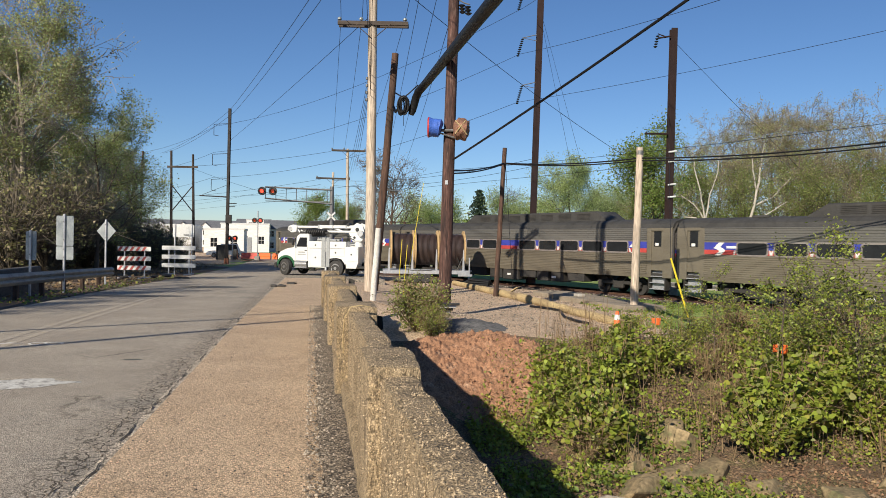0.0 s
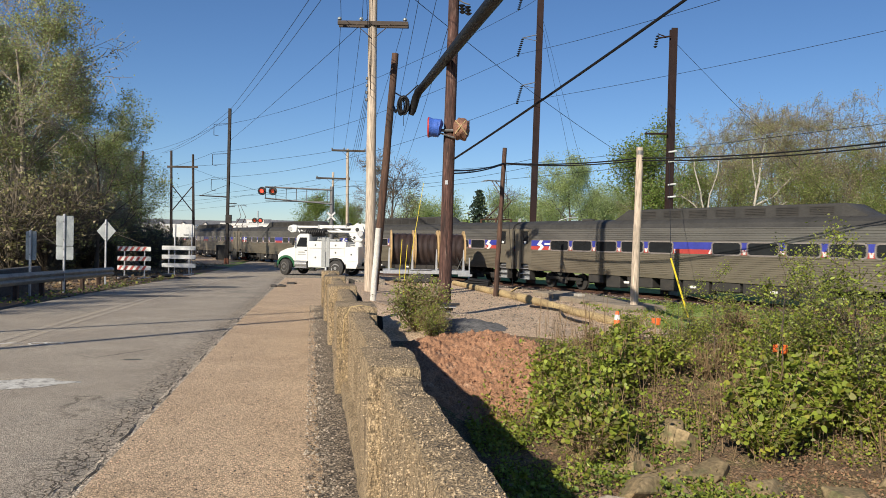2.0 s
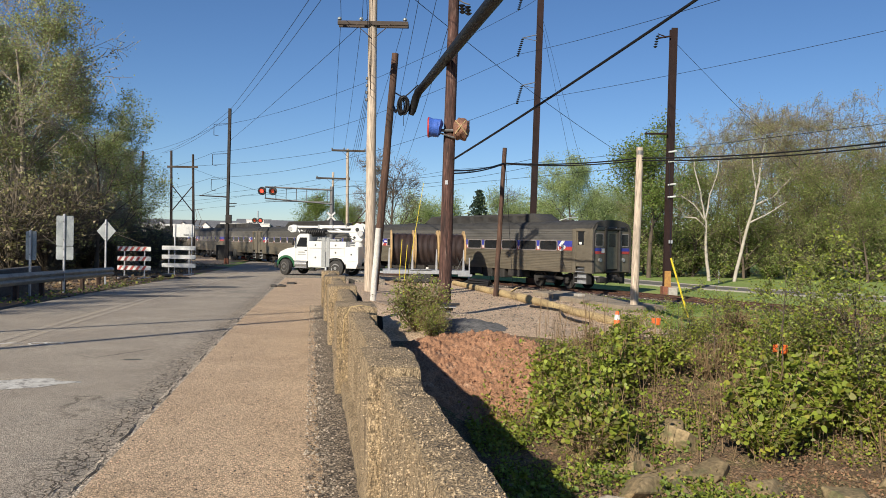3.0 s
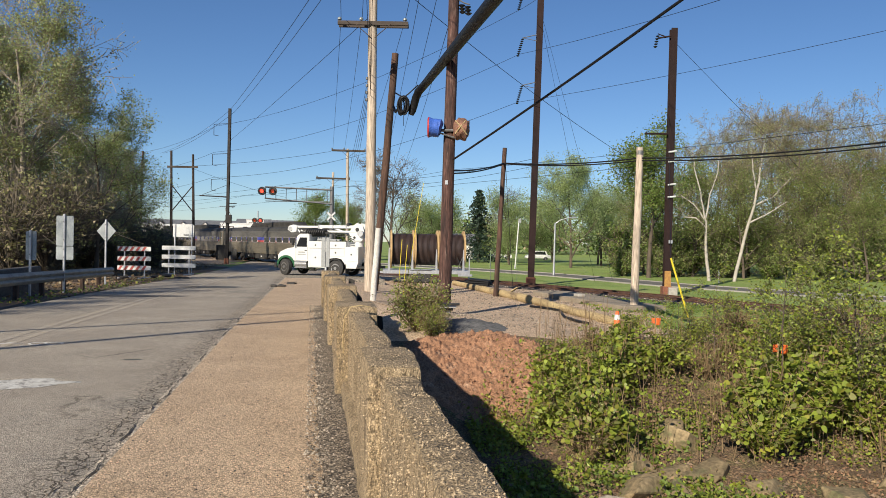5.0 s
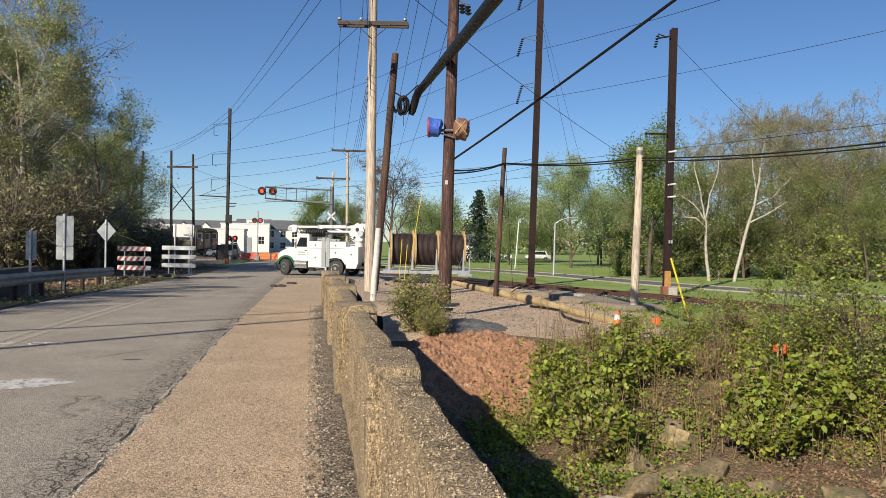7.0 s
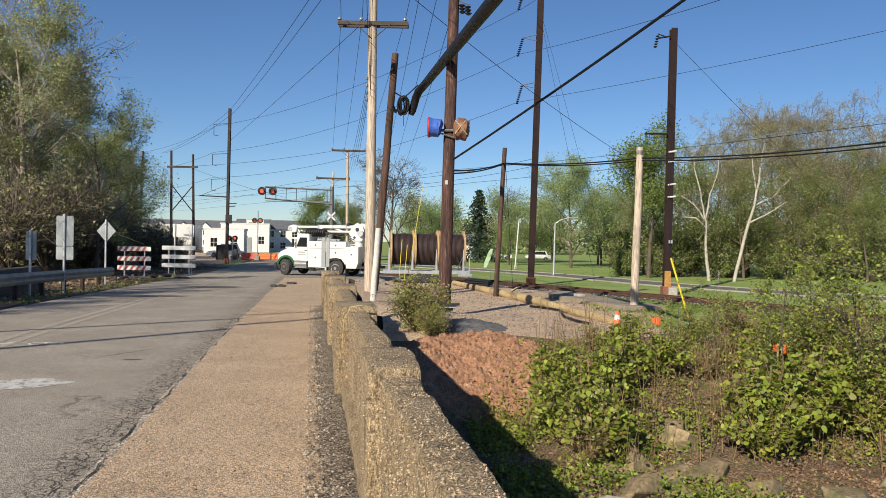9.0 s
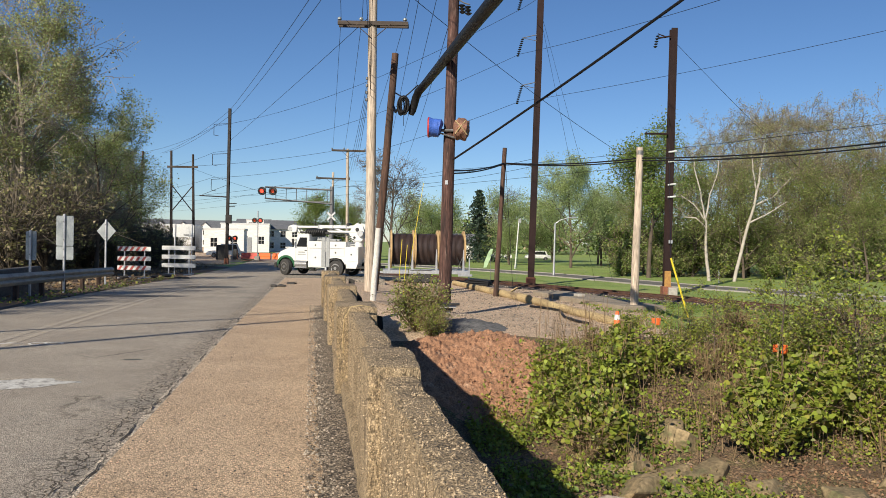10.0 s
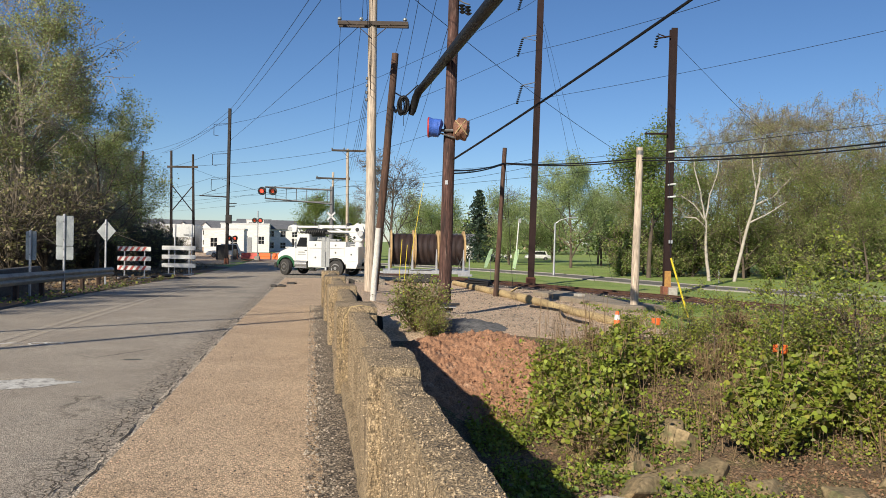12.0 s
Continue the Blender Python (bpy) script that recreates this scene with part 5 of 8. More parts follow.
    # spruce
    rng = np.random.default_rng(5)
    sp = thing("spruce_tree", "dark conical spruce on the lawn", "tree", pose(5.2, 106, gz(5.2, 106)), group=g)
    part("trunk", MB().tube([(0, 0, -0.2), (0, 0, 10.3)], [0.2, 0.03], 10), BARK, sp)
    pts = []
    for i in range(26):
        z = 0.9 + 9.4 * i / 25
        rr = 4.6 * (1 - (z - 0.9) / 9.9) ** 0.95 + 0.1
        for j in range(9):
            an = rng.uniform(0, 6.283)
            L = rr * rng.uniform(0.75, 1.15)
            q = np.linspace(0.1, 1, 28)[:, None]
            pts.append(np.array([math.cos(an) * L, math.sin(an) * L, -0.28 * L]) * q + np.array([0, 0, z + 0.1]) + rng.normal(size=(28, 3)) * np.array([0.13, 0.13, 0.09]))
    part("crown", leaves_mesh("crown", np.concatenate(pts), 0.3, [NEEDLE], rng), None, sp)


def make_bush(label, seed, h, w, stems, leaves, size, materials, shares=None, group="", stalk=None, name="bush", thick=1.0):
    """Stems that fan out from one root, with leaves along their upper parts."""
    rng = np.random.default_rng(seed)
    t = thing(name, label, "bush", group=group)
    b = MB()
    tips = []
    for i in range(stems):
        an, out = rng.uniform(0, 6.283), rng.uniform(0.05, 1.0) ** 0.7 * w / 2
        top = np.array([math.cos(an) * out, math.sin(an) * out, h * rng.uniform(0.55, 1.0) * (1 - 0.25 * (2 * out / w) ** 2)])
        mid = top * np.array([0.45, 0.45, 0.55]) + rng.normal(size=3) * 0.05 * w
        ps = [np.zeros(3) + rng.normal(size=3) * 0.04, mid, top]
        b.tube([tuple(q) for q in ps], [0.012 * h * thick, 0.009 * h * thick, 0.003 * h * thick], 3, caps=False)
        q = rng.uniform(0.25, 1.0, (max(4, leaves // stems), 1))
        tips.append(np.where(q < 0.5, ps[0] + (mid - ps[0]) * q * 2, mid + (top - mid) * (2 * q - 1)))
        for j in range(3):
            k = rng.uniform(0.4, 0.95)
            s = mid + (top - mid) * (2 * k - 1) if k > 0.5 else mid * 2 * k
            e = s + rng.normal(size=3) * np.array([0.16, 0.16, 0.1]) * h
            b.tube([tuple(s), tuple(e)], [0.006 * h * thick, 0.002 * h * thick], 3, caps=False)
            tips.append(s + (e - s) * rng.uniform(0.2, 1, (max(3, leaves // stems // 4), 1)))
    part("woody_base", b, stalk or BARK, t)
    pts = np.concatenate(tips)
    spray = max(1, leaves // 6)
    pts = np.repeat(pts[rng.integers(0, len(pts), spray)] + rng.normal(size=(spray, 3)) * 0.05 * h, 6, 0)
    pts = pts + rng.normal(size=pts.shape) * np.array([0.85, 0.85, 0.45]) * size
    pts = pts[pts[:, 2] > 0.02]
    part("foliage", leaves_mesh("foliage", pts, size, materials, rng, shares, flat=1.4, wide=0.37, broad=size > 0.1 and h < 2), None, t)
    return t


def scatter_stuff(name, label, x0, x1, y0, y1, n, size, materials, seed, hi=0.25, keep=None, shares=None, category="weeds"):
    rng = np.random.default_rng(seed)
    x, y = rng.uniform(x0, x1, n), rng.uniform(y0, y1, n)
    patch = np.sin(x * 1.9 + 1.3 * np.sin(y * 1.1)) + np.sin(y * 2.3 + np.sin(x * 1.7)) + rng.normal(size=n) * 0.7
    ok = patch > -0.25
    if keep is not None:
        ok &= keep(x, y)
    x, y = x[ok], y[ok]
    z = ground_z(x, y) + rng.uniform(0.01, hi, len(x)) * rng.uniform(0.2, 1, len(x))
    tagged(new(name, leaves_mesh(name, np.stack([x, y, z], 1), size, materials, rng, shares, flat=1.0)), label, category, kind="stuff")


def undergrowth():
    g = "bushes on the creek bank"
    kinds = [
        make_bush("leafy green bush with broad pointed leaves on the creek bank", 1, 1.9, 1.5, 30, 1700, 0.115, [LEAF_BUSH, LEAF_WOOD, LEAF_YELLOW], (0.66, 0.14, 0.2), g, STALK),
        make_bush("dense bright green bush on the creek bank", 2, 1.65, 1.4, 40, 2100, 0.085, [LEAF_BUSH, LEAF_WOOD, LEAF_YELLOW], (0.6, 0.12, 0.28), g, STALK),
        make_bush("yellow-green bush with small leaves on the creek bank", 3, 1.35, 1.3, 36, 2000, 0.07, [LEAF_YELLOW, LEAF_BUSH, LEAF_OLIVE], (0.4, 0.4, 0.2), g),
        make_bush("sparse bush of dry brown stalks with a few green leaves", 4, 1.4, 1.5, 80, 420, 0.085, [LEAF_BUSH, LEAF_OLIVE], (0.6, 0.4), g, STALK)]
    rng = random.Random(12)
    spots = [[] for _ in kinds]
    for i in range(12):
        for j in range(7):
            x = 2.7 + i * 1.03 + rng.uniform(-0.42, 0.42) + (0.4 if j % 2 else 0)
            y = 13.0 + j * 1.06 + rng.uniform(-0.3, 0.3)
            if y < 14.4 and 3.0 < x < 5.2:
                continue
            if y < 13.7 and x > 7.0 and rng.random() < 0.5:
                continue
            if y > 18.2 and rng.random() < 0.55:
                continue
            k = (0, 1, 1, 0)[rng.randrange(4)] if y < 16.5 else (1, 2, 2, 3)[rng.randrange(4)]
            if rng.random() < 0.1:
                continue
            if rng.random() < 0.25:
                k = 3
            hgt = rng.uniform(0.75, 1.1) * (1.1 if x > 7 else 0.85)
            spots[k].append((x, y, hgt, rng.uniform(0, 360)))
    spots[0] += [(2.9, 13.3, 0.95, 10), (3.15, 14.7, 0.9, 100), (2.5, 15.6, 0.8, 200), (3.8, 15.4, 0.85, 300), (2.3, 14.3, 0.75, 60), (6.2, 13.6, 1.05, 140), (6.9, 14.0, 1.1, 250)]
    for kind, ss in zip(kinds, spots):
        plant(kind, ss)
    # bush at the dark pole
    b = make_bush("tangled twiggy bush with small olive leaves by the pole", 9, 2.0, 2.5, 70, 7000, 0.065, [LEAF_OLIVE, LEAF_BUSH, LEAF_DULL], (0.35, 0.45, 0.2), "", STALK)
    plant(b, [(-0.62, 19.3, 0.86, 0), (-0.25, 18.5, 0.5, 200)])
    r2 = np.random.default_rng(44)
    st = MB()
    for i in range(650):
        x, y = r2.uniform(2.4, 12), r2.uniform(12.6, 19.5)
        z, h = gz(x, y), r2.uniform(0.5, 1.35)
        dx, dy = r2.normal(size=2) * 0.16
        st.tube([(x, y, z - 0.05), (x + dx * 0.4, y + dy * 0.4, z + h * 0.6), (x + dx, y + dy, z + h)], [0.006, 0.005, 0.002], 4, caps=False)
    tagged(new("dry_stalk_stand", st.mesh("dry_stalk_stand", STALK)), "dry brown stalks standing among the bushes", "stalks", kind="stuff")
    # saplings in front of the track
    s = make_tree("slender sapling with young green leaves on the bank", 5, 3.6, 0.028, 1500, 0.072, [LEAF_BUSH, LEAF_WOOD, LEAF_YELLOW], (0.55, 0.35, 0.1), BARK, 0.12, "saplings on the bank", "sapling", spread=0.36, crown_from=0.3, levels=3, kids=(8, 4, 3), bend=0.1)
    plant(s, [(6.9, 14.6, 0.80, 0), (8.2, 14.0, 0.98, 80), (9.0, 15.5, 1.0, 160), (7.7, 16.5, 0.78, 240), (10.3, 14.4, 1.02, 300), (6.4, 16.9, 0.62, 30), (9.7, 13.2, 0.92, 120), (5.7, 17.4, 0.42, 10), (8.9, 17.2, 0.8, 66)])
    # thickets at the wood's edges
    k = make_bush("tangled bare thicket with a few leaves at the wood's edge", 21, 3.4, 3.6, 150, 2200, 0.10, [LEAF_OLIVE, LEAF_DULL], (0.6, 0.4), "thickets at the wood's edge", THICKET_BARK, "thicket", 0.5)
    plant(k, [(-0.43 * (28 + 3.1 * i) - 11 + rng.uniform(-1.5, 0.8), 28 + 3.1 * i, rng.uniform(0.7, 1.1), rng.uniform(0, 360)) for i in range(14)]
          + [(-0.43 * (27 + 3.6 * i) - 14.5, 27 + 3.6 * i, rng.uniform(0.9, 1.2), rng.uniform(0, 360)) for i in range(10)]
          + [(-0.485 * (38 + 1.6 * i) - rng.uniform(0, 8), 38 + 1.6 * i, rng.uniform(1.3, 2.1), rng.uniform(0, 360)) for i in range(22)]
          + [(-23.4, 57, 1.15, 20), (-22.0, 58.5, 1.1, 150), (-21.0, 57.2, 0.8, 260), (-24.6, 61, 1.3, 80), (-25.5, 64, 1.35, 330), (-25.6, 56, 1.3, 10), (-26.9, 58.5, 1.5, 200), (-24.6, 53.5, 1.05, 100), (-28.0, 62, 1.6, 300), (-29.5, 66, 1.7, 30), (-31.5, 70, 1.8, 140)])
    k = make_bush("leafy green thicket along the park road", 22, 3.6, 4.0, 60, 3800, 0.17, [LEAF_GREEN, LEAF_OLIVE, LEAF_LIGHT], (0.5, 0.35, 0.15), "thickets along the park road", BARK, "thicket")
    plant(k, [(17 + 2.6 * i + rng.uniform(-0.6, 0.6), 66.5 - 0.12 * i + rng.uniform(-1.5, 1.5), rng.uniform(0.75, 1.25), rng.uniform(0, 360)) for i in range(15)]
          + [(18 + 3.2 * i + rng.uniform(-0.6, 0.6), 70.5 + rng.uniform(-1.5, 1.5), rng.uniform(1.1, 1.6), rng.uniform(0, 360)) for i in range(12)] + [(-18.2, 100, 1.25, 40), (-15.6, 104, 1.45, 170)])
    scatter_stuff("bank_weeds", "low green weeds over the creek bank", 0.9, 13, 9.0, 18.6, 62000, 0.07, [LEAF_BUSH, LEAF_YELLOW, STALK], 31, 0.3, lambda x, y: (y > 13.4) | (np.sin(x * 1.6 + 0.6) + np.sin(y * 1.9 + x) > 0.75) | (x < 2.6), (0.42, 0.16, 0.42))
    scatter_stuff("bank_litter", "dead brown leaves and twigs over the creek bank", 1.5, 11, 9.5, 14.6, 15000, 0.06, [DEAD_LEAF, STALK], 37, 0.05, None, (0.6, 0.4), "leaf litter")
    scatter_stuff("wall_weeds", "green weeds in the shade of the parapet", 0.9, 5.2, 6.0, 14.5, 15000, 0.085, [LEAF_BUSH, LEAF_GREEN], 36, 0.28, None, (0.6, 0.4))
    scatter_stuff("edge_weeds", "bright green weeds along the foot of the clay bank", 0.2, 3.3, 10.4, 15.6, 9000, 0.085, [LEAF_BUSH, LEAF_YELLOW], 39, 0.34, lambda x, y: np.abs(x - (0.95 + 0.16 * (15.0 - y))) < 0.5, (0.65, 0.35))
    scatter_stuff("lot_grass", "tufts of grass between lot and track", 6.0, 24, 19, 36, 26000, 0.10, [LEAF_GREEN, LEAF_YELLOW], 32, 0.14, lambda x, y: (x - TRACK_O.x) * TRACK_N.x + (y - TRACK_O.y) * TRACK_N.y < -3.2, (0.7, 0.3), "grass")
    scatter_stuff("verge_weeds", "weeds and grass along the guard rail", -17, -7, 18, 42, 9000, 0.10, [LEAF_GREEN, LEAF_YELLOW, STALK], 33, 0.18, lambda x, y: np.abs(x * ROAD_R.x + y * ROAD_R.y + 7.9) < 0.6, (0.5, 0.2, 0.3))
    scatter_stuff("fallen_leaves", "dry fallen leaves on the wood's floor", -40, -9, 18, 75, 30000, 0.16, [STALK, LEAF_DULL], 34, 0.12, lambda x, y: x * ROAD_R.x + y * ROAD_R.y < -8.7, (0.7, 0.3), "leaf litter")


def far_woods():
    """Distant woods that close the horizon, too far to tell trees apart."""
    rng = np.random.default_rng(77)
    pts = []
    for i in range(210):
        x = rng.uniform(-4, 190)
        y = 178 + rng.uniform(0, 40) - 0.12 * abs(x - 20) + 0.0
        h = rng.uniform(6, 10.5)
        n = 200
        q = rng.normal(size=(n, 3)) * np.array([2.2, 1.6, h * 0.24]) + np.array([x, y, h * 0.55 - 1.0])
        pts.append(q[q[:, 2] > -1.0])
    me = leaves_mesh("far_woods", np.concatenate(pts), 1.0, [LEAF_GREEN, LEAF_DULL, LEAF_LIGHT], rng, (0.4, 0.3, 0.3))
    tagged(new("far_woods", me), "distant budding woods along the horizon", "woods", kind="stuff")


woods()
undergrowth()
far_woods()


# ---- overhead lines ----
def wires():
    # black service cable from the dark pole over the creek
    global SWAY
    SWAY = thing("service_cable", "thick black service cable from the dark pole", "cable", pose(0.3, 24.6, 4.42))
    a, b = Vector((0.3, 24.6, 4.42)), Vector((6.5, 10.0, 7.75))
    n = 16
    part("cable", MB().tube([(a.lerp(b, i / n) - a) - Vector((0, 0, 0.1 * 4 * (i / n) * (1 - i / n))) for i in range(n + 1)], 0.034, 7), BLACK_RUBBER, SWAY)
    for dz, r in ((0.0, 0.03), (-0.1, 0.028)):
        wire("bundle_cable", (0.1, 24.7, 4.05 + dz), (2.86, 34.9, 5.47 + dz * 0.4), 0.12, r, "black bundled cable sagging between poles")
        wire("bundle_cable", (2.86, 34.9, 5.47 + dz * 0.4), (7.85, 29.1, 5.12 + dz), 0.14, r, "black bundled cable sagging between poles")
        wire("bundle_cable", (7.85, 29.1, 5.12 + dz), (17.5, 22.0, 5.55 + dz * 1.6), 0.28, r, "black bundled cable sagging between poles")
    # railway feeders
    ins = [(5.1, 49, 17.5), (4.95, 49, 14.4), (4.85, 49, 11.15)]
    frm = [(-23.8, 75, 13.2), (-23.9, 75, 10.5), (-24.0, 75, 7.9)]
    out = [(9.0, 24, 14.5), (14.0, 20, 10.6), (26.0, 33, 13.05)]
    for p, q, o in zip(frm, ins, out):
        wire("feeder_wire", p, q, 1.2, 0.014)
        wire("feeder_wire", q, o, 0.25, 0.013)
    for p in frm:
        q = Vector(p) + Vector((-18, 26, 0.3))
        wire("feeder_wire", p, q, 0.4, 0.014)
    # contact wire over the track
    for z, sag in ((5.9, 0.0), (7.0, 0.35)):
        for k in range(3):
            p, q = TRACK_O + TRACK_D * (-20 + 45 * k), TRACK_O + TRACK_D * (25 + 45 * k)
            wire("contact_wire", (p.x, p.y, z), (q.x, q.y, z), sag, 0.012)
    # lines of the tan pole
    for x0, q in ((-4.5, (-11.6, 75, 11.0)), (-3.6, (-10.4, 75, 11.0)), (-1.75, (-8.3, 75, 11.0))):
        wire("line_wire", (x0, 30.8, 11.12), q, 0.35, 0.011)
        wire("line_wire", (x0, 30.8, 11.12), (x0 + 3.0, 8, 13.5), 0.3, 0.011)
    for i in range(4):
        wire("line_wire", (-3.3, 30.9, 7.75 + 0.3 * i), (-9.2 - 0.3 * i, 75, 9.0 - 0.3 * i), 0.3, 0.011)
        wire("line_wire", (-3.2, 30.9, 7.75 + 0.3 * i), (-1.2 + 0.2 * i, 6, 14 + 0.3 * i), 0.3, 0.011)
    for i in range(3):
        wire("line_wire", (0.2 - 0.5 * i, 25, 9.6 + 0.7 * i), (-4.6 - 1.0 * i, 78, 9.2), 0.5, 0.011)
    # tall lines beyond
    for dx, dz in ((0, 0), (0.5, -0.15)):
        wire("line_wire", (-22.3 + dx, 75, 14.9 + dz), (-6.0 + dx, 34.0, 13.6 + dz), 0.2, 0.016)
        wire("line_wire", (-22.3 + dx, 75, 14.9 + dz), (-44 + dx, 112, 14.6), 0.6, 0.016)
    wire("line_wire", (-22.3, 75, 11.7), (-3.4, 31, 11.1), 0.1, 0.013)
    wire("line_wire", (-32.0, 85, 9.9), (-11.8, 75, 10.8), 0.3, 0.016)
    wire("line_wire", (-30.0, 85, 9.9), (-24, 110, 8.0), 0.3, 0.016)
    for z in (6.3, 6.9):
        wire("line_wire", (-12.6, 82, z + 1.5), (7.5, 58, z + 1.6), 0.7, 0.016)
        wire("line_wire", (-14.0, 82, z + 1.6), (-45, 100, z - 0.2), 0.5, 0.016)
    # guys
    wire("guy_wire", (12.85, 41, 13.2), (25.0, 47, 5.0), 0.1, 0.012)
    wire("guy_wire", (6.3, 49, 17.0), (11.6, 55, -1.2), 0.0, 0.010)
    wire("guy_wire", (6.3, 49, 17.4), (13.2, 56, -1.2), 0.0, 0.010)
    wire("guy_wire", (-1.79, 24.9, 10.45), (9.82, 40, 6.62), 0.25, 0.012)
    wire("guy_wire", (8.2, 26.0, 1.1), (12.6, 40.9, 9.0), 0.0, 0.010)
    wire("guy_wire", (2.95, 34.95, 5.4), (3.4, 34.6, -0.9), 0.0, 0.012)
    # lines that cross the road behind the viewer and cast the stripes of shade
    wire("road_cable", (-20.1, -8.28, 6.95), (-6.7, 6.89, 6.95), 0.1, 0.085, "thick black cable across the road")
    wire("road_cable", (-20.1, -3.48, 6.95), (-6.7, 8.56, 6.95), 0.1, 0.065, "thick black cable across the road")


wires()


# ---- service truck and reel trailer ----
GREEN_PAINT = mat("dark_green_paint", (0.02, 0.10, 0.045), (0.016, 0.08, 0.036), 4, 0.4, bump=0)
CHROME = mat("bright_aluminium", (0.6, 0.6, 0.6), (0.5, 0.5, 0.5), 5, 0.35, 0.9, bump=0.05)
ORANGE_LENS = mat("amber_lens", (0.7, 0.3, 0.04), (0.6, 0.25, 0.03), 4, 0.3, bump=0)
GREY_PLASTIC = mat("grey_panel", (0.30, 0.31, 0.31), (0.25, 0.26, 0.26), 4, 0.6, bump=0.05)
CABLE_BROWN = mat("brown_black_cable", (0.055, 0.035, 0.03), (0.035, 0.024, 0.022), 4, 0.45, bump=0.1)
REEL_WOOD = mat("reel_plywood", (0.50, 0.34, 0.16), (0.38, 0.25, 0.12), 3, 0.75, bump=0.3)


def wheel(parent, x, y, z, r, w, name="wheel", steer=0):
    t = part(name, MB().tube([(0, -w / 2, 0), (0, -w / 2 + 0.03, 0), (0, w / 2 - 0.03, 0), (0, w / 2, 0)], [r * 0.9, r, r, r * 0.9], 28), TYRE, parent, m=pose(x, y, z, 0, 0, steer))
    rim = MB().tube([(0, w / 2 - 0.08, 0), (0, w / 2 + 0.005, 0), (0, w / 2 - 0.03, 0)], [r * 0.6, r * 0.58, r * 0.5], 20).tube([(0, w / 2 - 0.03, 0), (0, w / 2 + 0.04, 0)], [r * 0.22, r * 0.18], 12)
    part("rim", rim, CHROME, t)
    return t


def truck():
    t = thing("utility_truck", "white utility truck with green fenders, tool boxes and a stowed boom", "truck", pose(-6.35, 46.8, -0.70, 0, 0, 158))
    # x forward of the rear axle, y towards the viewer's side
    part("chassis", MB().box((1.2, 0.45, 0.72), (7.2, 0.12, 0.26), 0.01).box((1.2, -0.45, 0.72), (7.2, 0.12, 0.26), 0.01).box((4.3, 0, 0.55), (0.2, 2.2, 0.25), 0.03), BLACK_PAINT, t)
    for x in (0.0, 3.8):
        for s in (1, -1):
            wheel(t, x, s * 1.03, 0.52, 0.52, 0.3, steer=-20 if x > 1 else 0)
    # cab
    cab = [(2.05, 0.95), (2.05, 2.62), (2.2, 2.7), (2.75, 2.68), (2.95, 2.55), (3.18, 1.86), (3.3, 1.78), (3.3, 0.95)]
    b = MB().prism(cab, -1.02, 1.02, XZ)
    c = part("cab", b, WHITE_PAINT, t)
    for s in (1, -1):
        part("side_window", MB().prism([(2.22, 1.85), (2.22, 2.45), (2.75, 2.45), (2.98, 1.92), (2.98, 1.85)], -0.008, 0.008, XZ), GLASS_DARK, c, m=pose(0, s * 1.025, 0))
        part("door_line", MB().box((2.16, s * 1.022, 1.75), (0.02, 0.01, 1.5)).box((3.05, s * 1.022, 1.45), (0.02, 0.01, 0.9)), GREY_PLASTIC, c)
        part("door_handle", MB().box((2.3, s * 1.04, 1.62), (0.16, 0.03, 0.05), 0.01), BLACK_PAINT, c)
        part("mirror", MB().box((3.1, s * 1.3, 2.15), (0.1, 0.18, 0.42), 0.03).tube([(3.0, s * 1.0, 2.3), (3.1, s * 1.25, 2.25)], 0.02, 6), BLACK_PAINT, c)
        part("faded_mark", MB().box((2.6, s * 1.026, 1.5), (0.5, 0.008, 0.07)).box((2.6, s * 1.026, 1.36), (0.6, 0.008, 0.05)), GREY_PLASTIC, c)
    part("windscreen", MB().add([(3.0, -0.85, 2.48), (3.0, 0.85, 2.48), (3.205, 0.9, 1.9), (3.205, -0.9, 1.9)], [(0, 1, 2, 3)]), GLASS_DARK, c)
    arc = [(3.8 + 0.66 * math.cos(radians(a)), 0.52 + 0.66 * math.sin(radians(a))) for a in range(10, 171, 16)]
    hood = [(3.1, 1.82), (3.7, 1.74), (4.25, 1.52), (4.44, 1.3), (4.46, 0.66)] + arc + [(3.1, 0.6)]
    h = part("hood", MB().prism(hood, -0.98, 0.98, XZ), WHITE_PAINT, t)
    part("grille", MB().box((4.455, 0, 1.05), (0.03, 1.0, 0.55), 0.01), CHROME, h)
    for s in (1, -1):
        ring = [(3.8 + 0.72 * math.cos(radians(a)), 0.56 + 0.72 * math.sin(radians(a))) for a in range(0, 181, 15)]
        inner = [(3.8 + 0.58 * math.cos(radians(a)), 0.56 + 0.58 * math.sin(radians(a))) for a in range(180, -1, -15)]
        part("fender", MB().prism(ring + inner, -0.24, 0.24, XZ), GREEN_PAINT, t, "dark green front fender", m=pose(0, s * 0.82, 0))
        part("headlight", MB().box((4.36, s * 0.86, 1.15), (0.14, 0.3, 0.22), 0.04), PORCELAIN, t)
        part("fuel_tank", MB().tube([(2.2, s * 0.85, 0.72), (3.1, s * 0.85, 0.72)], 0.27, 18), CHROME, t)
        part("step", MB().box((2.65, s * 1.05, 0.5), (0.9, 0.16, 0.05), 0.01).box((2.65, s * 1.05, 0.85), (0.9, 0.14, 0.05), 0.01), CHROME, t)
    part("bumper", MB().box((4.55, 0, 0.62), (0.22, 2.3, 0.34), 0.05), BLACK_PAINT, t)
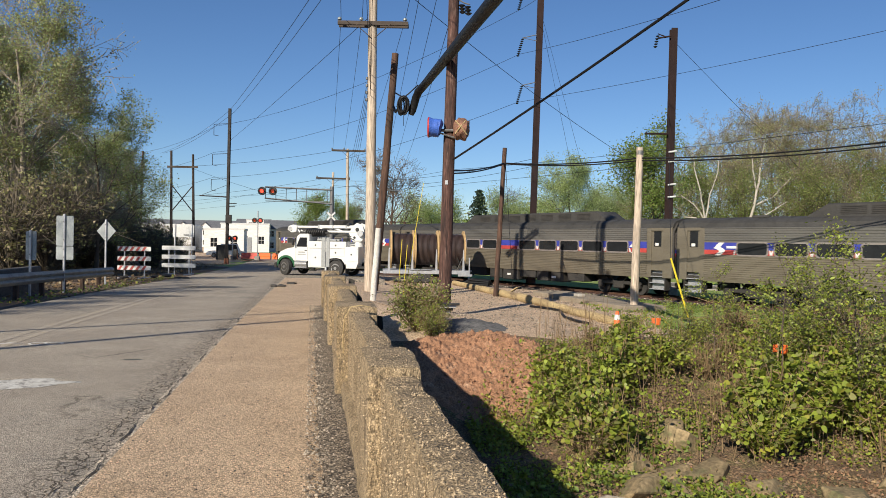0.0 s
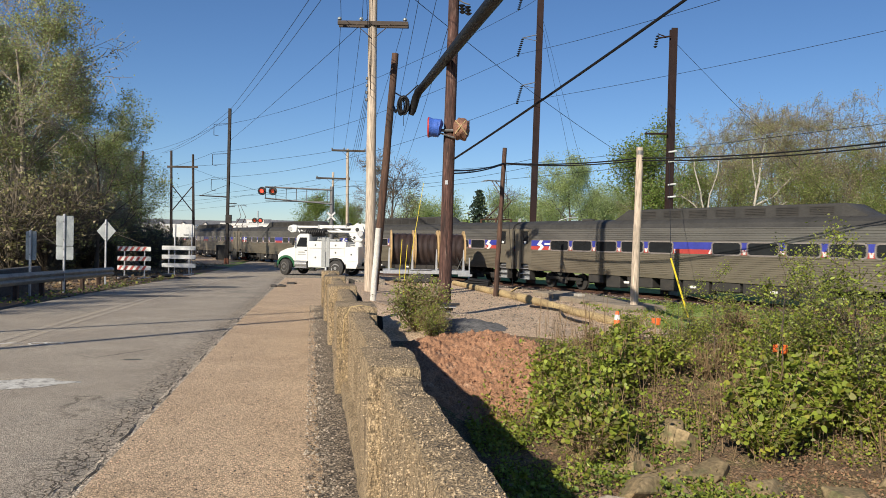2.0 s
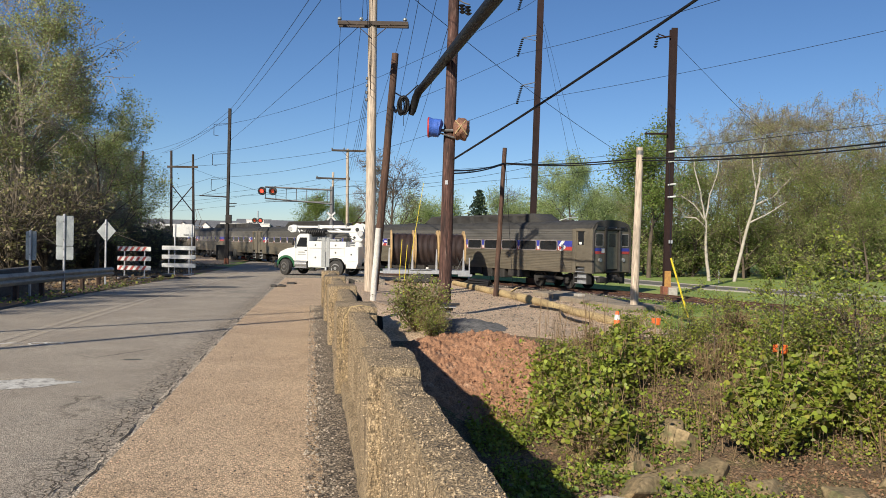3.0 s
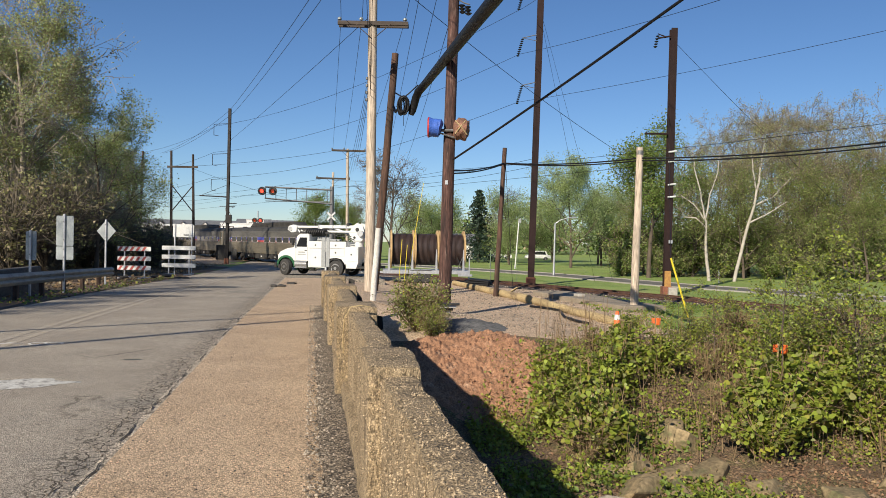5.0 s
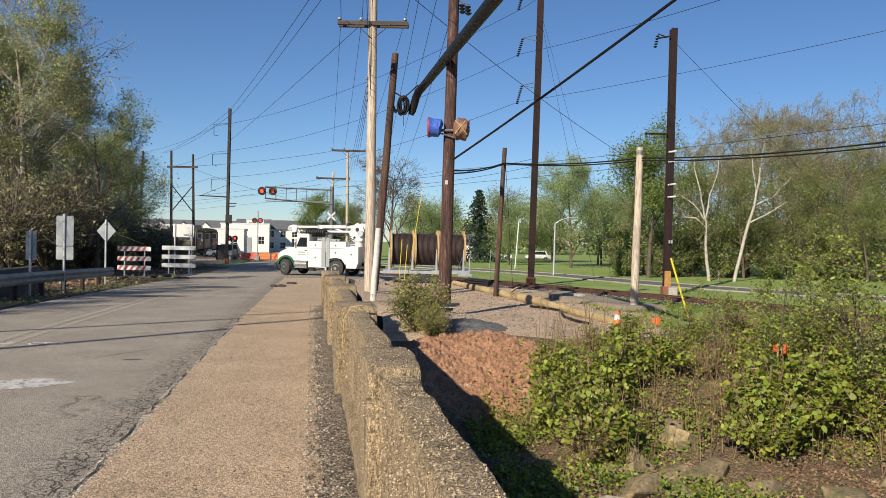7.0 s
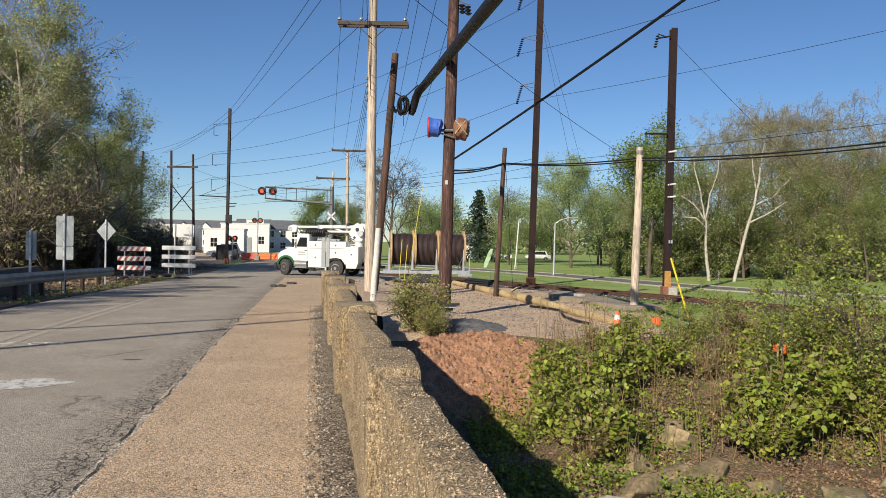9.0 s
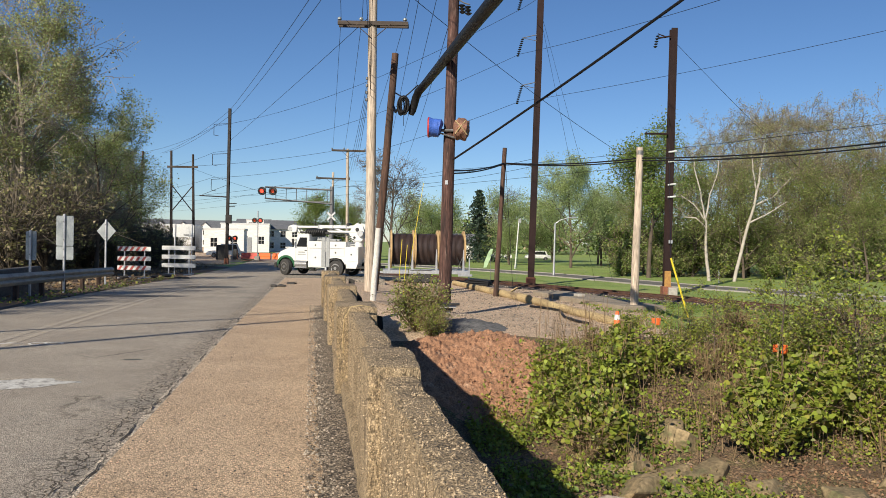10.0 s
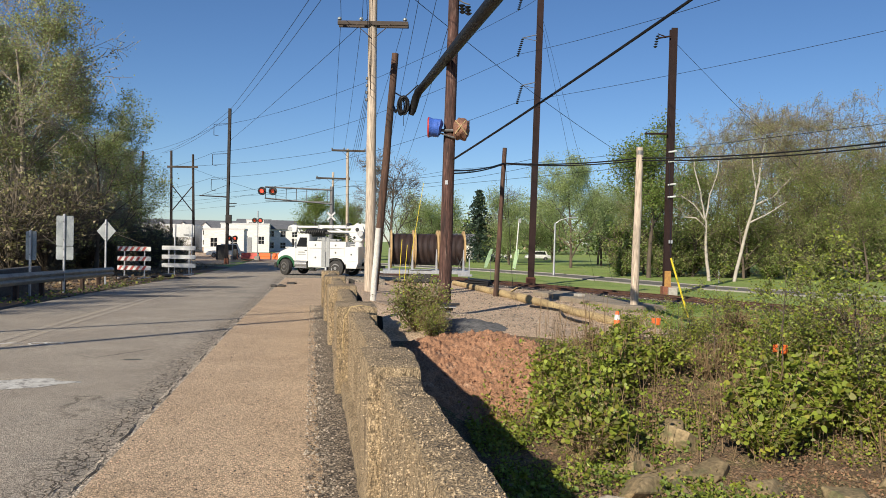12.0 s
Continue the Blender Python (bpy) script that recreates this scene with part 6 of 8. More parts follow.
    # tool boxes
    for s in (1, -1):
        bx = MB().prism([(-1.65, 0.95), (-1.65, 1.9), (-0.75, 1.9), (-0.75, 2.22), (1.98, 2.22), (1.98, 0.55), (0.72, 0.55), (0.68, 0.85), (0.45, 1.12), (0, 1.2), (-0.45, 1.12), (-0.68, 0.85), (-0.8, 0.55), (-1.5, 0.55)], -0.3, 0.3, XZ)
        body = part("tool_box", bx, WHITE_PAINT, t, m=pose(0, s * 0.92, 0))
        for x0, x1, z0, z1 in ((0.98, 1.9, 0.62, 1.75), (0.98, 1.9, 1.79, 2.16), (-0.68, 0.62, 1.28, 1.75), (-0.68, 0.62, 1.79, 2.16), (-1.58, -0.75, 1.0, 1.84)):
            d = part("locker_door", MB().box(((x0 + x1) / 2, s * 0.305, (z0 + z1) / 2), (x1 - x0, 0.022, z1 - z0), 0.008), WHITE_PAINT, body)
            part("latch", MB().box(((x0 + x1) / 2, s * 0.32, (z0 + z1) / 2), (0.1, 0.012, 0.1), 0.01), BLACK_PAINT, d)
        part("wheel_arch", MB().prism([(0.62 * math.cos(radians(a)), 0.52 + 0.64 * math.sin(radians(a))) for a in range(0, 181, 15)] + [(0.56 * math.cos(radians(a)), 0.52 + 0.56 * math.sin(radians(a))) for a in range(180, -1, -15)], -0.12, 0.12, XZ), BLACK_PAINT, t, m=pose(0, s * 1.14, 0))
    part("deck", MB().box((0.1, 0, 1.0), (3.7, 1.3, 0.12), 0.01), GREY_PLASTIC, t)
    part("tail_step", MB().box((-2.0, 0, 0.62), (0.8, 2.2, 0.16), 0.02), BLACK_PAINT, t)
    # boom: a turret with its knuckle, two stowed arms over one another, and an auger slung beneath
    tb = part("turret", MB().tube([(-1.1, 0.1, 1.05), (-1.1, 0.1, 2.2)], [0.36, 0.28], 18).box((-1.1, 0.1, 2.35), (0.62, 0.62, 0.3), 0.05), WHITE_PAINT, t, "white boom turret")
    for y in (-0.22, 0.42):
        part("cheek_plate", MB().prism([(-1.5, 2.3), (-0.75, 2.3), (-0.55, 2.75), (-0.75, 3.2), (-1.1, 3.42), (-1.5, 3.3), (-1.62, 2.9)], -0.035, 0.035, XZ), WHITE_PAINT, tb, m=pose(0, y, 0))
    part("pivot", MB().tube([(-1.15, -0.3, 3.0), (-1.15, 0.5, 3.0)], 0.13, 14).tube([(-0.95, -0.3, 2.5), (-0.95, 0.5, 2.5)], 0.08, 12), BLACK_PAINT, tb, "dark pivot pin")
    part("cable_drum", MB().tube([(-1.45, 0.5, 2.75), (-1.45, 0.66, 2.75)], 0.2, 16), GALV, tb)
    bm = part("boom", MB().box((0.35, 0.1, 3.17), (3.2, 0.26, 0.2), 0.03).box((2.7, 0.1, 3.16), (1.9, 0.19, 0.14), 0.02), WHITE_PAINT, t, "white stowed boom")
    for x in (-0.2, 0.8, 1.85):
        part("boom_collar", MB().box((x, 0.1, 3.17), (0.1, 0.32, 0.27), 0.02), GALV, bm)
    part("jib", MB().box((-0.1, 0.42, 2.86), (2.0, 0.12, 0.13), 0.02).tube([(0.9, 0.42, 2.86), (1.7, 0.3, 3.06)], 0.045, 8), WHITE_PAINT, bm, "slim white lower arm")
    part("boom_head", MB().prism([(3.55, 2.84), (3.95, 2.78), (4.22, 2.95), (4.15, 3.2), (3.8, 3.3), (3.5, 3.22)], -0.16, 0.16, XZ), WHITE_PAINT, bm, m=pose(0, 0.1, 0))
    part("sheave", MB().tube([(4.0, -0.1, 3.02), (4.0, 0.3, 3.02)], 0.15, 16), GALV, bm)
    part("pole_guide", MB().tube([(3.4, 0.25, 2.95), (3.2, 0.35, 2.8), (2.9, 0.35, 2.78), (2.75, 0.3, 2.9)], 0.05, 8).tube([(3.4, -0.05, 2.95), (3.2, -0.15, 2.8), (2.9, -0.15, 2.78)], 0.05, 8), WHITE_PAINT, bm)
    part("cylinder", MB().tube([(-0.9, 0.1, 2.5), (0.5, 0.1, 3.0)], 0.085, 12).tube([(0.5, 0.1, 3.0), (1.0, 0.1, 3.1)], 0.05, 10), GALV, bm)
    au = MB().tube([(0.7, 0.62, 2.74), (3.0, 0.62, 2.8)], 0.06, 8)
    for i in range(9):
        x = 1.15 + 0.16 * i
        au.tube([(x, 0.62, 2.76), (x + 0.035, 0.62, 2.77), (x + 0.06, 0.62, 2.77)], [0.27, 0.27, 0.24], 18)
    part("auger", au, BLACK_PAINT, t, "black earth auger")
    part("winch", MB().tube([(-0.35, 0.3, 3.33), (-0.35, -0.1, 3.33)], 0.1, 16), BLACK_PAINT, t, "black winch drum")
    for y, dz in ((0.40, 0.0), (0.48, -0.1), (0.34, 0.08)):
        part("hydraulic_hose", MB().tube([(-0.95, y, 2.45 + dz), (-0.5, y + 0.08, 2.62 + dz), (0.2, y + 0.1, 2.66 + dz), (0.9, y, 2.88 + dz), (1.5, y - 0.1, 3.02)], 0.025, 6), BLACK_PAINT, t)
    part("boom_rest", MB().box((2.35, 0.1, 2.72), (0.12, 0.5, 0.72), 0.02), BLACK_PAINT, t)
    part("clutter", MB().box((1.5, 0.2, 2.36), (0.7, 0.5, 0.28), 0.05).box((0.5, 0.4, 2.3), (0.8, 0.3, 0.16), 0.03).tube([(0.2, 0.75, 2.3), (1.6, 0.72, 2.33)], 0.06, 8), GREY_PLASTIC, t, "grey tools and boxes on the bed")
    part("seam", MB().box((0.15, 1.224, 1.77), (3.55, 0.006, 0.02)), GREY_PLASTIC, t)
    part("beacon", MB().tube([(2.35, 0.4, 2.7), (2.35, 0.4, 2.86)], [0.07, 0.05], 10), ORANGE_LENS, t, "amber beacon")
    for s in (1, -1):
        part("outrigger", MB().box((1.75, s * 0.98, 0.78), (0.22, 0.22, 0.75), 0.02).box((1.75, s * 1.0, 0.36), (0.42, 0.36, 0.08), 0.02), BLACK_PAINT, t, "black outrigger leg with its foot")
        part("mud_flap", MB().box((-0.78, s * 1.02, 0.5), (0.03, 0.5, 0.6), 0.005), TYRE, t)


truck()


def trailer():
    t = thing("reel_trailer", "flatbed cable trailer with galvanised frame", "trailer", pose(-1.1, 46.0, -0.95, 0, 0, 6))
    part("deck", MB().box((0, 0, 0.72), (5.4, 2.3, 0.14), 0.02), GALV, t)
    part("side_rail", MB().box((0, -1.16, 0.66), (5.4, 0.06, 0.2), 0.01), GALV, t)
    part("drawbar", MB().box((-3.4, 0, 0.6), (1.6, 0.14, 0.14), 0.02), GALV, t)
    for x in (-0.75, -0.05):
        for s in (1, -1):
            wheel(t, x, -s * 1.05, 0.38, 0.38, 0.24)
        part("mudguard", MB().box((x, -1.1, 0.82), (0.65, 0.3, 0.04), 0.01), GALV, t)
    part("stake", MB().box((2.66, -1.1, 1.15), (0.07, 0.07, 0.9)), GALV, t)
    part("tail_lamp_bar", MB().box((2.4, -1.17, 0.5), (0.9, 0.04, 0.14), 0.01), GALV, t)
    part("jack_stand", MB().tube([(1.9, -1.0, 0.8), (2.25, -1.0, 1.6)], 0.03, 6).tube([(2.25, -1.0, 0.8), (1.9, -1.0, 1.6)], 0.03, 6), BLACK_PAINT, t)
    for x in (-2.35, -0.9, 0.6, 2.3):
        part("reel_stand", MB().prism([(-0.07, 0.79), (0.07, 0.79), (0.03, 2.1), (-0.03, 2.1)], -0.05, 0.05, XZ), GALV, t, m=pose(x, -1.0, 0))
    for x0, x1, nm in ((-2.2, -0.82, 0), (-0.7, 0.72, 0), (0.84, 2.4, 1)):
        r = thing("cable_reel", "large wooden-flanged reel wound with brown-black cable", "cable reel", pose(-1.1, 46.0, 1.12, 0, 0, 6), group="cable reels on the trailer")
        for x in (x0, x1):
            part("flange", MB().tube([(x - 0.05, 0, 0), (x - 0.035, 0, 0), (x + 0.035, 0, 0), (x + 0.05, 0, 0)], [1.19, 1.22, 1.22, 1.19], 40), REEL_WOOD, r, "pale plywood flange")
        b = MB()
        n = int((x1 - x0 - 0.1) / 0.075)
        prof = []
        for i in range(n):
            x = x0 + 0.085 + i * 0.075
            k = 1.0 - 0.02 * (i % 5 == 2) + 0.012 * math.sin(i * 1.9)
            prof += [(x - 0.037, 0.95 * k), (x - 0.02, k), (x + 0.02, k)]
        b.tube([(x, 0, 0) for x, k in prof], [k for x, k in prof], 36)
        part("cable_winding", b, CABLE_BROWN, r)
        part("hub", MB().tube([(x0 - 0.12, 0, 0), (x1 + 0.12, 0, 0)], 0.09, 12), GALV, r)


trailer()


# ---- signs, barricades, guard rail ----
BARRICADE_RED = mat("barricade_orange_red", (0.42, 0.085, 0.07), (0.34, 0.07, 0.06), 3, 0.5, bump=0)
BOARD_WHITE = mat("barricade_white", (0.62, 0.62, 0.60), (0.54, 0.54, 0.52), 3, 0.5, bump=0)
DARK_BAG = mat("black_sandbag", (0.03, 0.028, 0.026), (0.05, 0.045, 0.04), 5, 0.8, bump=0.6, bscale=15)
ORANGE = mat("safety_orange", (0.85, 0.16, 0.03), (0.75, 0.13, 0.03), 4, 0.55, bump=0)


def sign(x, y, z0, panels, post_top, label, diamond=False):
    t = thing("road_sign", label, "road sign", pose(x, y, z0, 0, 0, -4), group="road signs seen from behind")
    part("post", MB().box((0, 0, post_top / 2), (0.07, 0.05, post_top), 0.01), GALV, t)
    for cz, w, h in panels:
        if diamond:
            o = [(0, h / 2), (-w / 2, 0), (0, -h / 2), (w / 2, 0)]
        else:
            o = rounded(w, h, 0.04)
        part("panel", MB().prism([(u, v + cz) for u, v in o], -0.006, 0.006, XZ), SIGN_BACK, t, "bare aluminium sign back", m=pose(0, 0.04, 0))
        for dz in (-h * 0.3, h * 0.3):
            part("bolt", MB().tube([(0, -0.03, cz + dz), (0, -0.045, cz + dz)], 0.018, 8), HARDWARE, t)


def barricade(x, y, z0, w, striped, turn):
    t = thing("barricade", "three-board barricade with red and white stripes" if striped else "three-board white barricade seen from behind", "barricade", pose(x, y, z0, 0, 0, turn), group="road barricades")
    for sx in (-w * 0.3, w * 0.3):
        part("upright", MB().box((sx, 0.04, 0.78), (0.05, 0.05, 1.56), 0.006), GALV, t)
        part("foot", MB().box((sx, 0.04, 0.04), (0.06, 1.3, 0.06), 0.01), GALV, t)
    for k, z in enumerate((0.52, 0.98, 1.46)):
        b = part("board", MB().box((0, 0, z), (w, 0.03, 0.22), 0.006), BOARD_WHITE, t)
        if striped:
            st = 0.3
            i = 0
            while -w / 2 + i * st + 0.28 < w / 2 + 0.01:
                x0 = -w / 2 + i * st
                part("stripe", MB().prism([(x0, z - 0.105), (x0 + 0.14, z - 0.105), (x0 + 0.28, z + 0.105), (x0 + 0.14, z + 0.105)], 0.0165, 0.019, XZ), BARRICADE_RED, b)
                i += 1
    return t


def lump(name, label, category, x, y, z, sx, sy, sz, material, seed, group="", sub=2, rough=0.2, turn=0):
    b = bmesh.new()
    bmesh.ops.create_icosphere(b, subdivisions=sub, radius=1.0)
    for v in b.verts:
        n = noise.noise(v.co * 1.3 + Vector((seed * 3.7, 0, 0))) + 0.5 * noise.noise(v.co * 3.1 + Vector((0, seed, 0)))
        v.co *= 1 + rough * n
        v.co = Vector((v.co.x * sx, v.co.y * sy, v.co.z * sz))
    me = bpy.data.meshes.new(name)
    b.to_mesh(me)
    b.free()
    me.materials.append(material)
    me.shade_smooth()
    me.set_sharp_from_angle(angle=radians(38))
    return solid(name, me, None, label, category, pose(x, y, z, 0, 0, turn), group)


def boulder(x, y, z, sx, sy, sz, material, seed, turn):
    """An angular block: the hull of random points, with worn edges."""
    rng = random.Random(seed)
    b = bmesh.new()
    for i in range(11):
        v = Vector((rng.gauss(0, 1), rng.gauss(0, 1), rng.gauss(0, 1))).normalized()
        m = max(abs(v.x), abs(v.y), abs(v.z)) ** 0.75
        b.verts.new((v.x / m * sx, v.y / m * sy, v.z / m * sz))
    hull = bmesh.ops.convex_hull(b, input=b.verts[:])
    bmesh.ops.delete(b, geom=[g for g in hull["geom_interior"] if isinstance(g, bmesh.types.BMVert)], context="VERTS")
    bmesh.ops.dissolve_limit(b, angle_limit=radians(12), verts=b.verts[:], edges=b.edges[:])
    bmesh.ops.bevel(b, geom=b.edges[:], offset=0.014, segments=1, affect="EDGES")
    me = bpy.data.meshes.new("rock")
    b.to_mesh(me)
    b.free()
    me.materials.append(material)
    me.shade_smooth()
    me.set_sharp_from_angle(angle=radians(16))
    return solid("rock", me, None, "rough angular brown rock in the creek bed", "rock", pose(x, y, z, 0, 0, turn), "rocks in the creek bed")


def roadside():
    sign(-12.56, 22.0, -0.25, [(1.53, 0.34, 0.88)], 2.0, "small grey upright sign seen from behind")
    sign(-12.58, 24.0, -0.3, [(2.06, 0.6, 1.0), (1.32, 0.6, 0.44)], 2.62, "tall two-panel grey sign seen from behind")
    sign(-14.0, 30.0, -0.4, [(2.22, 0.82, 0.92)], 2.7, "grey diamond sign seen from behind", True)
    barricade(-15.2, 35.6, -0.45, 1.68, True, -3)
    barricade(-14.25, 39.0, -0.42, 1.86, False, -3)
    s = thing("construction_sign", "white rectangular sign back on a stand behind the barricade", "road sign", pose(-14.1, 39.4, -0.45))
    part("panel", MB().prism([(u - 0.05, v + 2.42) for u, v in rounded(1.15, 0.68, 0.04)], -0.01, 0.01, XZ), BOARD_WHITE, s)
    part("post", MB().box((-0.5, -0.05, 1.4), (0.06, 0.05, 2.8), 0.006), GALV, s)
    part("post", MB().box((0.42, -0.05, 1.4), (0.05, 0.05, 2.8), 0.006), GALV, s)
    part("placard", MB().box((0.1, -0.025, 2.2), (0.28, 0.012, 0.05)), BLACK_PAINT, s)
    for i, (x, y) in enumerate(((-14.65, 38.4), (-14.1, 38.6), (-13.7, 38.5), (-15.4, 35.0), (-14.6, 36.6), (-6.72, 28.8), (-6.45, 29.0), (-6.6, 31.6))):
        lump("sandbag", "sagging black sandbag on the road's edge", "sandbag", x, y, gz(x, y) + 0.2 if i < 5 else float(road_z(y)) + 0.02, *((0.26, 0.16, 0.08) if i < 5 else (0.24, 0.13, 0.06)), DARK_BAG, i, "sandbags", 2, 0.25, 25 * i)
    # object marker at the parapet's end
    m = thing("object_marker", "folded grey metal marker panel at the parapet's end", "road sign", pose(-3.02, 18.6, -0.1, 0, 0, -8))
    part("panel", MB().box((-0.055, 0, 1.39), (0.11, 0.02, 0.76), 0.008).box((0.06, 0.01, 1.39), (0.09, 0.02, 0.76), 0.008), GREY_PLASTIC, m)
    part("post", MB().box((0.0, 0.04, 0.7), (0.05, 0.05, 1.4), 0.006), GALV, m)
    # guard rail
    g = thing("guard_rail", "galvanised steel guard rail along the road", "guard rail", kind="structure")
    prof = [(0.0, 0.30), (0.05, 0.34), (0.085, 0.40), (0.05, 0.45), (0.0, 0.475), (0.05, 0.50), (0.085, 0.555), (0.05, 0.61), (0.0, 0.65), (-0.004, 0.65), (-0.004, 0.30)]
    b = MB()
    ss = np.linspace(3, 31.5, 24)
    n = len(prof)
    vs = []
    for s in ss:
        p = on_road(s, -8.25 + 0.02 * (s - 20), 0.02)
        vs += [p + ROAD_R * u * 1.0 + Vector((0, 0, v)) for u, v in prof]
    b.add(vs, [(i * n + j, i * n + (j + 1) % n, (i + 1) * n + (j + 1) % n, (i + 1) * n + j) for i in range(len(ss) - 1) for j in range(n)])
    part("beam", b, RAIL_GREY, g)
    pm = MB().box((0, 0, 0.1), (0.12, 0.16, 1.1), 0.01).mesh("rail_post", MID_POLE)
    for s in np.arange(3.5, 31.5, 1.9):
        p = on_road(s, -8.36 + 0.02 * (s - 20), 0.02)
        part("post", pm, None, g, m=pose(p.x, p.y, p.z, 0, 0, ROAD_ROT - 90))
    # low wall behind it
    w = MB()
    a0, a1 = on_road(16, -9.4), on_road(28, -9.7)
    d = (a1 - a0).length
    w.box((d / 2, 0, 0.0), (d, 0.35, 1.0), 0.03)
    solid("wall_low", w, mat("dark_stone_block", (0.11, 0.10, 0.09), (0.07, 0.065, 0.06), 2, 0.9, bump=0.6, bscale=12), "low dark retaining wall behind the guard rail", "wall", pose(a0.x, a0.y, 0.0, 0, 0, math.degrees(math.atan2((a1 - a0).y, (a1 - a0).x))), kind="structure")


roadside()


# ---- crossing signals ----
LAMP_RED = mat("lit_red_lens", (1.0, 0.06, 0.03), (1.0, 0.05, 0.03), 4, 0.3, bump=0, fine=0, emit=2.2)
LAMP_DIM = mat("fading_red_lens", (0.6, 0.08, 0.03), (0.5, 0.07, 0.03), 4, 0.3, bump=0, fine=0, emit=0.35)


def lamp_pair(parent, x, y, z, gap=0.9, r=0.36, lit=(True, True)):
    for s, on in ((-1, lit[0]), (1, lit[1])):
        q = part("backing", MB().tube([(x + s * gap / 2, y - 0.06, z), (x + s * gap / 2, y - 0.02, z)], r, 24), BLACK_PAINT, parent, "round black signal backing")
        part("lens", MB().tube([(x + s * gap / 2, y - 0.10, z), (x + s * gap / 2, y - 0.07, z)], r * 0.44, 18), LAMP_RED if on else LAMP_DIM, q)
        hd = MB()
        for i in range(9):
            a0, a1 = radians(-20 + 27.5 * i * 0.95), radians(-20 + 27.5 * (i + 1) * 0.95)
            c = (x + s * gap / 2, z)
            k = r * 0.5
            hd.add([(c[0] + k * math.cos(a0), y - 0.07, c[1] + k * math.sin(a0)), (c[0] + k * math.cos(a1), y - 0.07, c[1] + k * math.sin(a1)), (c[0] + k * math.cos(a1), y - 0.34, c[1] + k * math.sin(a1)), (c[0] + k * math.cos(a0), y - 0.34, c[1] + k * math.sin(a0))], [(0, 1, 2, 3)])
        part("visor", hd, BLACK_PAINT, q)


def crossing():
    t = thing("crossing_signal", "cantilever railway crossing signal with red flashers", "crossing signal", pose(-9.6, 62.0, -0.85))
    part("mast", MB().tube([(0, 0, 0), (0, 0, 7.05)], [0.2, 0.17], 16), SIGNAL_GREY, t)
    for y in (-0.22, 0.22):
        for z0, z1 in ((6.75, 6.92), (5.55, 5.95)):
            part("chord", MB().tube([(0, y, z0), (-5.7, y, z1)], 0.055, 8), SIGNAL_GREY, t)
    for i in range(7):
        x = -0.4 - i * 0.88
        k = i / 6.5
        part("web", MB().tube([(x, 0.0, 5.57 + 0.38 * k), (x, 0.0, 6.77 + 0.15 * k)], 0.03, 6), SIGNAL_GREY, t)
    part("walkway", MB().box((-2.9, 0, 5.72), (5.5, 0.4, 0.05), 0.0), HARDWARE, t)
    lamp_pair(t, -5.45, -0.3, 6.55, 0.92, 0.36, (True, False))
    lamp_pair(t, -0.1, -0.3, 2.2, 0.8, 0.3, (True, False))
    for a in (45, -45):
        part("crossbuck_blade", MB().box((0, 0, 0), (0.95, 0.02, 0.15), 0.005), BOARD_WHITE, t, m=pose(0, -0.25, 4.5, 0, a, 0))
    part("base", MB().box((0, 0, 0.1), (0.9, 0.9, 0.5), 0.05), FOOTING, t)
    for x, y, z, h in ((-23.1, 90.0, -0.95, 4.85), (-26.5, 91.0, -0.95, 2.6)):
        s = thing("crossing_flasher", "red railway crossing flasher on a mast", "crossing signal", pose(x, y, z), group="crossing flashers")
        part("mast", MB().tube([(0, 0, 0), (0, 0, h + 1.2 if h > 4 else h + 0.3)], 0.07, 10), GALV, s)
        lamp_pair(s, 0, -0.1, h, 0.72, 0.34, (False, True))
        part("base", MB().box((0, 0, 0.15), (0.6, 0.6, 0.5), 0.04), FOOTING, s)
    g = thing("signal_cabinet", "dark equipment cabinet and gate machine by the track", "cabinet", pose(-27.0, 88.5, -1.0))
    part("body", MB().box((0, 0, 0.9), (1.3, 0.9, 1.8), 0.04), BLACK_PAINT, g)
    part("gate_machine", MB().box((1.6, 0, 0.7), (0.5, 0.5, 1.2), 0.05), BLACK_PAINT, g)
    for i, (x, w) in enumerate(((-24.9, 2.0), (-22.9, 1.4), (-21.3, 1.2))):
        c = thing("water_barrier", "orange-red plastic road barrier", "barrier", pose(x, 93.0, -0.97), group="plastic road barriers")
        part("body", MB().prism([(-0.3, 0), (0.3, 0), (0.28, 0.25), (0.12, 0.42), (0.1, 0.75), (-0.1, 0.75), (-0.12, 0.42), (-0.28, 0.25)], -w / 2, w / 2, YZ), mat("faded_red_plastic", (0.62, 0.11, 0.08), (0.5, 0.09, 0.07), 2, 0.6) if i == 0 else ORANGE, c)
    b = barricade(-20.6, 98, -0.95, 1.6, False, 0)


crossing()


# ---- vehicles and buildings far off ----
def small_car(x, y, turn, material, label, tall=1.45, length=4.4):
    t = thing("parked_car", label, "car", pose(x, y, gz(x, y), 0, 0, turn), group="parked cars")
    k = length / 4.4
    o = [(-2.2, 0.35), (-2.2, 0.85), (-1.7, 0.95), (-1.35, tall), (0.45, tall), (1.05, 0.98), (2.0, 0.85), (2.2, 0.6), (2.2, 0.35)]
    part("body", MB().prism([(u * k, v) for u, v in o], -0.85, 0.85, XZ), material, t)
    for s in (1, -1):
        part("side_window", MB().prism([(-1.4 * k, 0.98), (-1.22 * k, tall - 0.1), (0.38 * k, tall - 0.1), (0.85 * k, 0.98)], -0.006, 0.006, XZ), GLASS_DARK, t, m=pose(0, s * 0.855, 0))
        for wx in (-1.35, 1.35):
            wheel(t, wx * k, s * 0.78, 0.32, 0.32, 0.2)
    return t


